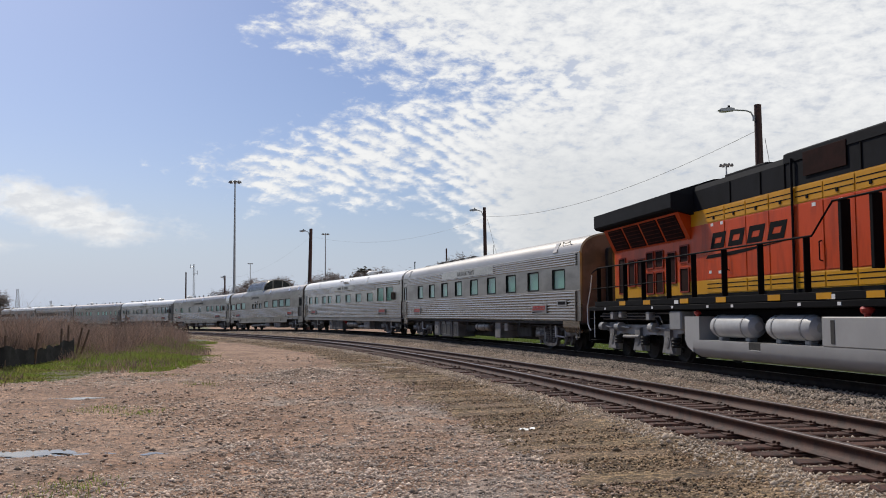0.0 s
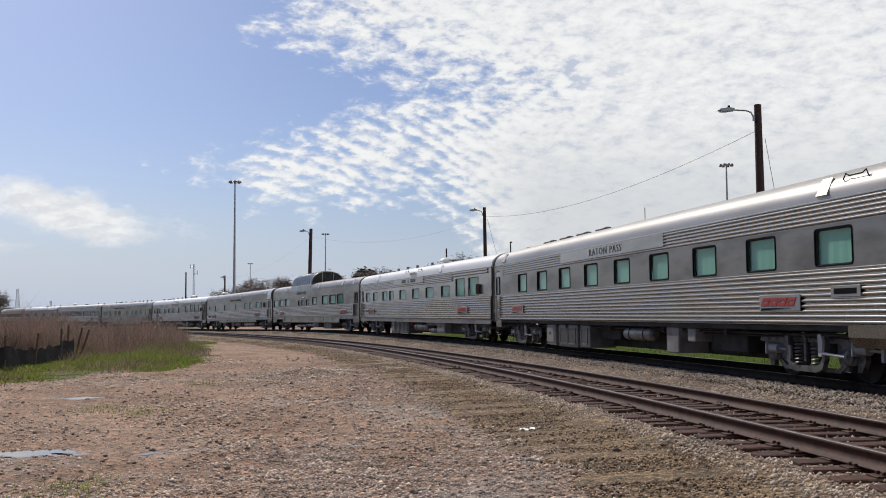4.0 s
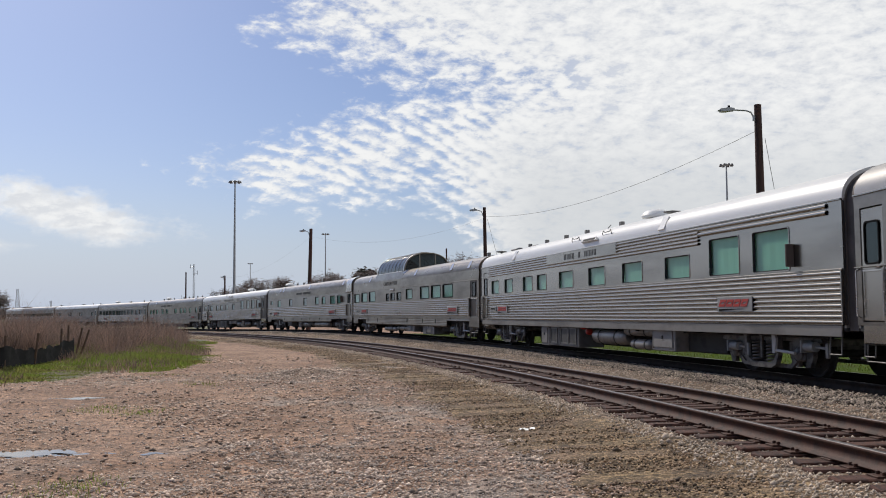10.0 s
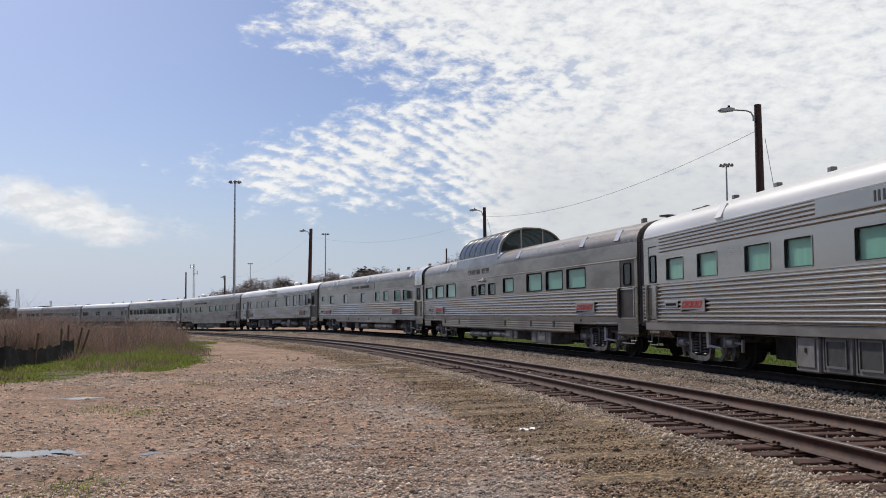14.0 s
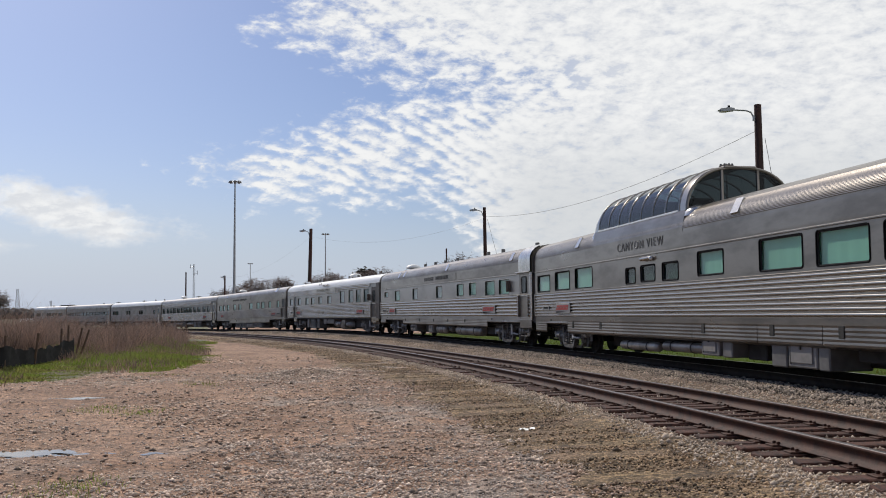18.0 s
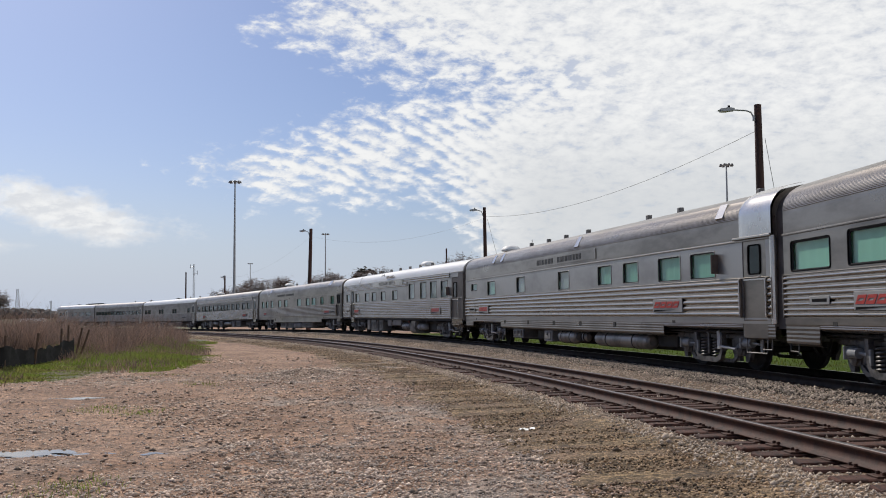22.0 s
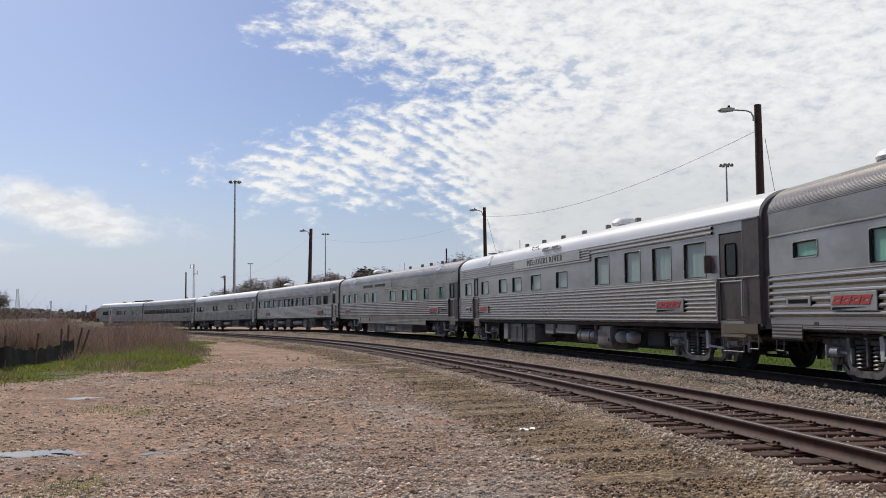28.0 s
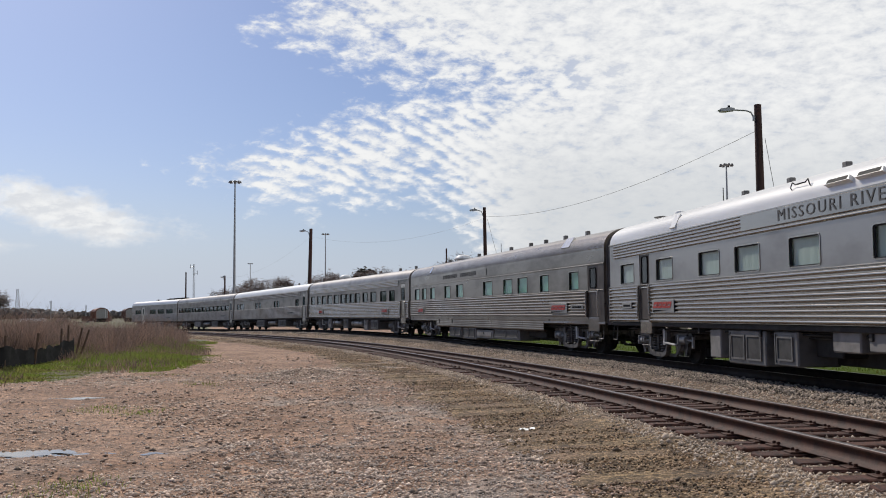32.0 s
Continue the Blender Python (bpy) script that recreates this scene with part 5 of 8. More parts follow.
    # roof fittings
    for u, kind in spec.get("fittings", []):
        x = X(u)
        if kind == "mushroom":
            g = Geo().turned([(0.42, 0.0), (0.44, 0.06), (0.40, 0.14), (0.28, 0.22), (0.10, 0.26), (0.01, 0.265)], (x, 0.0, TOP + 0.12), "z", 20)
            g.cyl((x, 0.0, TOP - 0.08), (x, 0.0, TOP + 0.13), 0.2, n=12)
            part("antenna_dome", g, WHITE, car, "white domed antenna cover")
        elif kind == "disc":
            part("antenna_disc", Geo().cyl((x, 0.0, TOP - 0.05), (x, 0.0, TOP + 0.16), 0.05, n=8).turned([(0.05, 0.0), (0.24, 0.03), (0.25, 0.06), (0.05, 0.09)], (x, 0.0, TOP + 0.14), "z", 16), BOXGREY, car, "small flat disc antenna on a stub")
        elif kind == "stack":
            part("roof_flue", Geo().cbox(x + 0.12, x + 0.27, -0.27, -0.13, TOP - 0.06, TOP + 0.22, 0.012), BOXGREY, car)
        elif kind == "plate":
            part("roof_plate", Geo().cbox(x - 0.42, x + 0.42, -0.3, 0.3, TOP - 0.04, TOP + 0.09, 0.015).cbox(x - 0.32, x + 0.3, -0.25, 0.25, TOP + 0.09, TOP + 0.12, 0.008), BOXGREY, car)
        elif kind == "bar":
            g = Geo().cbox(x - 1.1, x + 1.0, -0.06, 0.06, TOP + 0.06, TOP + 0.11, 0.01)
            for q in (-0.9, -0.2, 0.8):
                g.cyl((x + q, 0.0, TOP - 0.05), (x + q, 0.0, TOP + 0.08), 0.03, n=6)
            part("antenna_bar", g.cyl((x - 0.6, 0.0, TOP + 0.1), (x - 0.2, 0.0, TOP + 0.24), 0.014, n=6), TRUCKPAINT, car, "long bar with small aerials along the roof")
        elif kind == "scoop":
            for sgn in (-1, 1):
                part("air_scoop", Geo().prism([(-0.36, 0.0), (0.36, 0.0), (0.30, 0.42), (-0.26, 0.42)], 0.0, 0.10, axis=1), STEEL_SHINY, car, "bright hooded scoop on the roof's shoulder",
                     at=Matrix.Translation((x, sgn * (HALF - 0.10), 3.44)) @ Matrix.Rotation(sgn * 0.62, 4, "X") @ Matrix.Rotation(0 if sgn > 0 else math.pi, 4, "Z"))
        elif kind == "cap":
            g = Geo().cbox(x - 0.40, x + 0.40, -0.3, 0.3, TOP + 0.09, TOP + 0.15, 0.015).cyl((x, 0, TOP - 0.05), (x, 0, TOP + 0.09), 0.14, n=10)
            g.turned([(0.14, TOP + 0.14), (0.12, TOP + 0.20), (0.05, TOP + 0.22)], (x, 0, 0), "z", 10)
            part("roof_cap", g, BOXGREY, car)
        elif kind == "whip":
            part("whip_antenna", Geo().cbox(x - 0.5, x + 0.5, -0.25, 0.25, TOP - 0.02, TOP + 0.05, 0.01).cyl((x, 0, TOP), (x, 0, TOP + 0.52), 0.012, n=6), BLACKP, car)
        elif kind == "post":
            part("flag_post", Geo().cyl((x, -0.9, TOP - 0.25), (x, -0.9, TOP + 0.36), 0.03, n=6).cbox(x - 0.03, x + 0.16, -0.93, -0.87, TOP + 0.32, TOP + 0.37, 0.005), BLACKP, car)
        elif kind in ("hood", "hood_s"):
            for sgn in (-1, 1):
                vent = part("roof_vent", Geo().prism([(-0.19, 0.0), (0.15, 0.0), (0.19, 0.38), (-0.13, 0.38)], 0.0, 0.10, axis=1), STEEL_SHINY if skirt else roofm, car,
                     at=Matrix.Translation((x, sgn * (HALF - 0.06), 3.35)) @ Matrix.Rotation(sgn * 0.52, 4, "X") @ Matrix.Rotation(0 if sgn > 0 else math.pi, 4, "Z"))
                part("louvre", Geo().box(*(0.14, 0.185), 0.006, 0.094, 0.06, 0.33), UNDER, vent, smooth=0)
        elif kind in ("intake", "intake_s"):
            k = 1.0 if kind == "intake" else 0.62
            for sgn in (-1, 1):
                ob = part("air_intake", Geo().prism([(-0.62 * k, 0.0), (0.62 * k, 0.0), (0.55 * k, 0.10), (-0.55 * k, 0.10)], 0.0, 0.34, axis=1), roofm, car, "hooded air intake with a dark mouth",
                          at=Matrix.Translation((x, sgn * (HALF - 0.24), 3.32)) @ Matrix.Rotation(sgn * 0.55, 4, "X") @ Matrix.Rotation(0 if sgn > 0 else math.pi, 4, "Z"))
                part("mouth", Geo().box(-0.5 * k, 0.5 * k, 0.34, 0.345, 0.012, 0.088), UNDER, ob)
        elif kind == "ladder_rail":
            for sgn in (-1, 1):
                y, z = sgn * (HALF - 0.13), 3.69
                pts = [(x - 0.32, y, z - 0.16), (x - 0.34, y + sgn * 0.06, z - 0.06), (x - 0.28, y + sgn * 0.05, z + 0.03), (x - 0.18, y + sgn * 0.05, z - 0.02), (x + 0.18, y + sgn * 0.05, z - 0.02), (x + 0.28, y + sgn * 0.05, z + 0.03), (x + 0.34, y + sgn * 0.06, z - 0.06), (x + 0.32, y, z - 0.16)]
                part("lifting_rail", tube(pts, 0.013, 6, (0, 1, 0)), BLACKP, car)
    wheels = []
    for u in (spec.get("truck_u", 3.45), L - spec.get("truck_u", 3.45)):
        wheels += build_truck(car, X(u))
    return car, wheels
# ---------------------------------------------------------------- the ten cars, front to rear
def span(u0, u1, lo=2.11, hi=2.68, *rest):
    return (u0, u1, lo, hi, *rest)


LEN = [b - a for a, b in zip(JOINTS, JOINTS[1:])]
LOGO_Z = (1.36, 1.60)
CARS = [
    dict(label="bright stainless-steel business car with fluted sides and a brown end", L=LEN[0], apron=(0.37, 1.75), gaps=[(0.0, 0.62)], steel=STEEL, roof=ROOFDULL, side=STEEL_DULL, flutes=STEEL, end=PRIMER,
         windows=[span(1.56 + 2.43 * i, 2.65 + 2.43 * i, 2.12, 2.79) for i in range(9)],
         doors=[(24.72, 25.45)], upper=[(0.55, 24.2, 2.87, 3.27, 5)], name=(9.02, 16.94, 2.95, 3.275, "RATON PASS"), name_wide=1.22, name_size=0.30,
         logos=[(3.15, 4.46, *LOGO_Z), (21.35, 22.70, *LOGO_Z)], plates=[(1.30, 2.14, 1.55, 1.75)],
         under=[(5.9, 7.5, 0.40, 0.93, "dark"), (7.71, 8.10, 0.60, 0.93, "pale"), (8.58, 9.26, 0.30, 0.97, "pale"), (10.32, 12.2, 0.54, 0.90, "tank"), (13.0, 14.5, 0.5, 0.93, "dark"), (14.71, 15.57, 0.22, 0.93, "box"), (15.8, 17.66, 0.19, 0.93, "box"), (18.01, 18.98, 0.22, 0.92, "pale")],
         fittings=[(2.4, "hood"), (1.5, "ladder_rail"), (13.6, "whip"), (16.62, "cap"), (18.47, "cap"), (20.33, "cap"), (22.28, "cap"), (24.9, "plate"), (24.2, "hood"), (25.3, "post")]),
    dict(label="silver-roofed stainless-steel lounge car with fluted sides", L=LEN[1], sill=True, frame=STEEL, apron=(23.9, 25.6), deflector=[(1.80, 2.12, 2.62)], steel=STEEL, roof=ROOFWHITE, flutes=STEEL,
         windows=[span(1.93, 3.27, 2.10, 2.95), span(3.82, 5.13, 2.10, 2.95)] + [span(a, b, 2.11, 2.68) for a, b in ((6.10, 7.43), (8.80, 10.13), (11.42, 12.74), (14.12, 15.46), (16.82, 17.86), (18.43, 19.57), (20.96, 22.08), (22.95, 24.08))],
         doors=[(24.75, 25.4)], upper=[(0.7, 5.6, 3.03, 3.27, 2), (5.6, 24.5, 2.84, 3.27, 5)], name=(10.46, 16.61, 2.97, 3.275, ""), name_shift=0.16,
         bars=[(-1.45, -0.45, 4), (-0.12, 0.08, 1), (0.42, 1.45, 4)], logos=[(3.3, 4.63, *LOGO_Z), (21.6, 22.93, *LOGO_Z)], plates=[(23.2, 24.1, 1.42, 1.58)],
         under=[(5.2, 7.1, 0.33, 0.93, "dark"), (7.15, 8.5, 0.32, 0.93, "pale"), (8.58, 10.48, 0.66, 0.92, "tank"), (8.7, 10.04, 0.30, 0.58, "tank"), (10.5, 12.97, 0.37, 0.82, "tank"), (13.17, 13.45, 0.62, 0.83, "red"), (13.66, 13.90, 0.84, 0.93, "red"), (13.96, 15.75, 0.20, 0.92, "box"), (15.8, 16.79, 0.20, 0.90, "box"), (16.89, 17.74, 0.18, 0.90, "pale")],
         fittings=[(7.6, "hood"), (10.05, "disc"), (11.1, "mushroom"), (13.39, "stack"), (14.38, "bar"), (12.58, "intake"), (11.38, "ladder_rail"), (14.01, "ladder_rail"), (16.42, "stack"), (18.54, "stack"), (20.78, "stack"), (20.84, "hood"), (22.1, "plate"), (22.96, "stack"), (24.9, "cap")]),
    dict(label="weathered stainless-steel dome car with a glazed bubble on its roof", L=LEN[2], skirt_z=0.68, steel=STEEL_DULL, roof=STEEL_DULL, flutes=STEEL, skirt=True, ribs=8, dome=True, door=BRONZE,
         windows=[span(3.92, 5.46, 2.10, 2.74), span(5.85, 7.38, 2.10, 2.74), span(7.84, 9.40, 2.10, 2.74), span(10.95, 12.20, 2.13, 2.68), span(13.26, 14.20, 2.09, 2.54, "dark"), span(14.66, 15.60, 2.11, 2.54, "dark"),
                  span(15.99, 16.68, 2.09, 2.52, "dark"), span(19.45, 21.10, 2.10, 2.72), span(21.69, 23.28, 2.09, 2.70), span(23.92, 25.45, 2.08, 2.66)],
         doors=[(0.45, 1.40)], name=(13.1, 19.1, 2.90, 3.31, "CANYON VIEW"), name_shift=0.39, name_wide=1.17, name_size=0.33, logos=[(3.16, 4.52, *LOGO_Z), (21.58, 22.98, *LOGO_Z)], plates=[(23.88, 24.63, 1.42, 1.58)],
         skirt_breaks=[1.6, 4.9, 7.3, 9.6, 12.6, 19.4, 22.0, 24.4],
         under=[(5.5, 6.9, 0.40, 0.74, "dark"), (7.25, 7.6, 0.22, 0.93, "box"), (7.65, 8.62, 0.24, 0.93, "pale"), (8.68, 9.23, 0.22, 0.93, "box"), (9.98, 10.76, 0.28, 0.93, "dark"), (10.86, 11.29, 0.31, 0.93, "box"), (11.46, 12.31, 0.32, 0.93, "pale"), (12.38, 14.68, 0.33, 0.58, "tank"), (14.98, 17.63, 0.28, 0.53, "tank")],
         fittings=[(1.6, "hood"), (4.2, "hood"), (10.4, "hood"), (20.9, "hood"), (2.6, "stack"), (1.3, "disc")]),
    dict(label="weathered stainless-steel sleeping car with heavy fluting", L=LEN[3], hood=True, deflector=[(2.50, 2.12, 2.62)], steel=STEEL_DULL, roof=STEEL_DULL, side=SILVER_MID, flutes=STEEL, skirt=True, skirt_z=0.76, ribs=6, frame=STEEL,
         windows=[span(2.62, 3.79, 2.07, 2.68), span(4.30, 5.52, 2.07, 2.68), span(6.76, 7.74), span(8.58, 9.60), span(12.05, 13.09, 2.07, 2.68, "pale"), span(16.73, 17.78, 2.08, 2.68, "pale"), span(20.75, 21.93, 2.07, 2.66), span(23.68, 24.66, 2.32, 2.64)],
         doors=[(0.55, 1.45)], name=(9.73, 16.46, 2.93, 3.24, ""), bars=[(-2.2, -0.42, 6), (-0.05, 2.2, 9)], logos=[(4.2, 5.68, *LOGO_Z), (21.71, 23.09, *LOGO_Z)], plates=[(23.9, 24.9, 1.40, 1.58)],
         skirt_breaks=[1.5, 5.3, 6.6, 9.0, 11.7, 14.2, 17.0, 20.0, 22.0, 24.4],
         under=[(5.4, 6.5, 0.40, 0.74, "dark"), (6.61, 10.36, 0.30, 0.74, "tank"), (11.1, 11.46, 0.38, 0.72, "tank"), (12.07, 13.65, 0.30, 0.74, "tank"), (14.05, 14.91, 0.32, 0.76, "pale"), (15.62, 16.52, 0.36, 0.76, "dark"), (17.33, 18.64, 0.36, 0.76, "box")],
         fittings=[(2.4, "hood"), (3.0, "stack"), (7.0, "stack"), (9.0, "stack"), (11.35, "hood"), (13.8, "stack"), (16.0, "stack"), (17.93, "stack"), (20.05, "stack"), (20.4, "whip_s"), (19.8, "hood"), (21.0, "hood"), (23.4, "mushroom")]),
    dict(label="silver-roofed stainless-steel dining car with tall windows", L=LEN[4], apron=(0.40, 1.9), deflector=[(2.30, 2.15, 2.62)], steel=STEEL, roof=ROOFWHITE, side=SILVER_MID, flutes=STEEL, glass="pale", frame=STEEL, door=BRONZE,
         windows=[span(2.53, 3.60, 2.10, 2.95), span(4.28, 5.34, 2.10, 2.97), span(6.08, 7.10, 2.11, 2.97), span(8.20, 9.28, 2.12, 2.97)] + [span(a, b, 2.12, 2.68) for a, b in ((11.65, 12.73), (14.31, 15.40), (16.57, 17.69), (18.44, 19.55), (21.14, 22.25), (23.95, 25.05))],
         doors=[(0.95, 1.92), (22.75, 23.50)], bronze_end=True, upper=[(2.2, 9.6, 3.05, 3.27, 2), (9.6, 25.6, 2.86, 3.27, 5)], name=(10.41, 17.28, 2.97, 3.275, "MISSOURI RIVER"), name_wide=1.38, name_size=0.31,
         logos=[(3.62, 5.0, *LOGO_Z), (21.02, 22.35, *LOGO_Z)], plates=[(24.04, 24.8, 1.42, 1.58)],
         under=[(5.6, 6.6, 0.40, 0.93, "dark"), (7.30, 7.66, 0.42, 0.78, "cross"), (8.07, 8.41, 0.42, 0.77, "cross"), (8.45, 9.55, 0.22, 0.90, "utank"), (9.75, 11.3, 0.36, 0.80, "tank"), (9.51, 9.79, 0.80, 0.93, "red"), (11.24, 13.11, 0.62, 0.97, "plate"), (13.34, 14.19, 0.58, 0.97, "plate"), (14.4, 15.3, 0.45, 0.93, "dark"), (15.37, 16.3, 0.25, 0.92, "box"), (16.63, 18.31, 0.20, 0.92, "box"), (18.7, 19.26, 0.28, 0.92, "pale")],
         fittings=[(10.4, "mushroom"), (9.2, "stack"), (11.49, "stack"), (13.6, "stack"), (12.72, "intake_s"), (13.66, "intake_s"), (15.06, "ladder_rail"), (15.71, "stack"), (17.85, "stack"), (19.99, "stack"), (21.08, "hood"), (21.43, "whip"), (22.27, "plate"), (24.3, "mushroom_s"), (25.6, "disc")]),
    dict(label="dull grey stainless-steel car with narrow tall windows", L=LEN[5], door=BRONZE, skirt_z=0.70, steel=STEEL_DULL, roof=STEEL_DULL, side=STEEL_DULL, flutes=STEEL_DULL, skirt=True, ribs=8, frame=STEEL,
         windows=[span(a, b, 2.05, 2.66) for a, b in ((2.21, 3.02), (4.85, 5.68), (7.02, 8.07), (8.72, 9.77), (11.21, 12.45), (15.53, 16.66), (17.72, 18.76), (20.66, 21.60), (22.46, 23.36), (23.98, 25.06))],
         doors=[(0.72, 1.50)], bronze_end=True, name=(12.0, 20.0, 2.93, 3.22, ""), bars=[(-3.0, -0.4, 9), (0.0, 2.6, 9)], logos=[(3.13, 4.48, *LOGO_Z), (22.9, 24.0, *LOGO_Z)], plates=[(1.78, 2.75, 1.42, 1.58)],
         skirt_breaks=[5.4, 7.6, 9.4, 11.4, 13.6, 15.6, 18.0, 20.4, 22.4],
         under=[(6.2, 8.0, 0.40, 0.74, "dark"), (8.2, 11.4, 0.25, 0.74, "box"), (11.5, 13.8, 0.24, 0.6, "pale"), (13.9, 16.0, 0.16, 0.74, "box"), (16.2, 18.3, 0.2, 0.74, "box")],
         fittings=[(3.4, "scoop"), (4.6, "stack"), (6.6, "stack"), (8.6, "stack"), (10.27, "stack"), (12.71, "stack"), (14.48, "whip"), (17.4, "stack"), (20.6, "mushroom"), (21.6, "hood"), (22.6, "stack")]),
    dict(label="stainless-steel coach with a long row of windows", L=LEN[6], glass="dark", steel=STEEL, roof=SILVER_DIM, flutes=STEEL, side=SILVER_DIM,
         windows=[span(a, b, 2.06, 2.70) for a, b in ((2.98, 4.00), (4.66, 5.86), (6.80, 8.04), (8.74, 9.88), (10.60, 11.74), (11.98, 13.10), (13.30, 14.34), (14.55, 15.75), (16.28, 17.70), (18.26, 19.66), (20.18, 21.40), (21.75, 23.05), (23.90, 25.20))],
         doors=[(1.0, 1.8)], upper=[(2.2, 25.4, 2.92, 3.27, 4)], logos=[(4.2, 5.4, *LOGO_Z), (21.0, 22.2, *LOGO_Z)],
         under=[(6.8, 8.4, 0.3, 0.93, "box"), (9.0, 10.0, 0.25, 0.93, "pale"), (10.6, 13.4, 0.42, 0.86, "tank"), (14.0, 15.4, 0.3, 0.93, "box"), (16.4, 18.6, 0.42, 0.86, "tank"), (18.8, 19.8, 0.25, 0.93, "pale")],
         fittings=[(3.0, "stack"), (6.0, "stack"), (13.0, "cap"), (20.0, "mushroom")]),
    dict(label="silver-painted baggage-lounge car with few windows", L=LEN[7], glass="dark", steel=SILVER, roof=ROOFWHITE, flutes=SILVER_DIM, side=SILVER_DIM,
         windows=[span(a, b, 2.02, 2.62) for a, b in ((2.75, 3.65), (8.60, 9.45), (9.72, 10.40), (14.95, 15.80), (16.15, 17.00), (21.49, 23.20), (23.52, 24.60))], doors=[(0.9, 1.7)],
         upper=[(2.2, 25.0, 2.9, 3.27, 3)], logos=[], plates=[(4.0, 6.0, 1.42, 1.58)],
         under=[(6.8, 9.4, 0.3, 0.93, "box"), (10.4, 13.0, 0.42, 0.86, "tank"), (14.0, 17.0, 0.3, 0.93, "box")], fittings=[(3.0, "stack"), (7.0, "stack"), (13.0, "cap")]),
    dict(label="silver car with a dark band of windows", L=LEN[8], glass="dark", steel=SILVER, roof=SILVER_DIM, flutes=SILVER_DIM, side=SILVER_DIM,
         windows=[span(2.0 + i * 1.62, 3.4 + i * 1.62, 1.98, 2.62) for i in range(14)], doors=[(0.85, 1.6)], upper=[(2.2, 24.8, 2.9, 3.27, 3)], logos=[], plates=[(3.0, 5.0, 1.42, 1.58)],
         under=[(6.8, 9.4, 0.3, 0.93, "box"), (10.4, 13.0, 0.42, 0.86, "tank"), (14.0, 17.0, 0.3, 0.93, "pale")], fittings=[(0.9, "cap"), (8.0, "stack")]),
    dict(label="silver power car at the tail of the train with roof blowers", L=LEN[9], steel=SILVER, roof=SILVER, flutes=SILVER_DIM, side=SILVER_DIM,
         windows=[span(2.2, 5.0, 2.0, 2.65, "dark"), span(6.0, 9.0, 2.0, 2.65, "dark"), span(10.0, 13.0, 2.0, 2.65, "dark"), span(17.6, 20.6, 2.0, 2.65, "dark")], doors=[(15.6, 17.2)],
         upper=[], logos=[], plates=[(3.0, 5.0, 1.42, 1.58)],
         under=[(6.4, 10.0, 0.3, 0.93, "box"), (11.0, 15.0, 0.42, 0.86, "tank")], fittings=[(1.6, "blower"), (3.2, "blower"), (5.0, "blower"), (7.2, "blower"), (14.0, "cap")]),
]


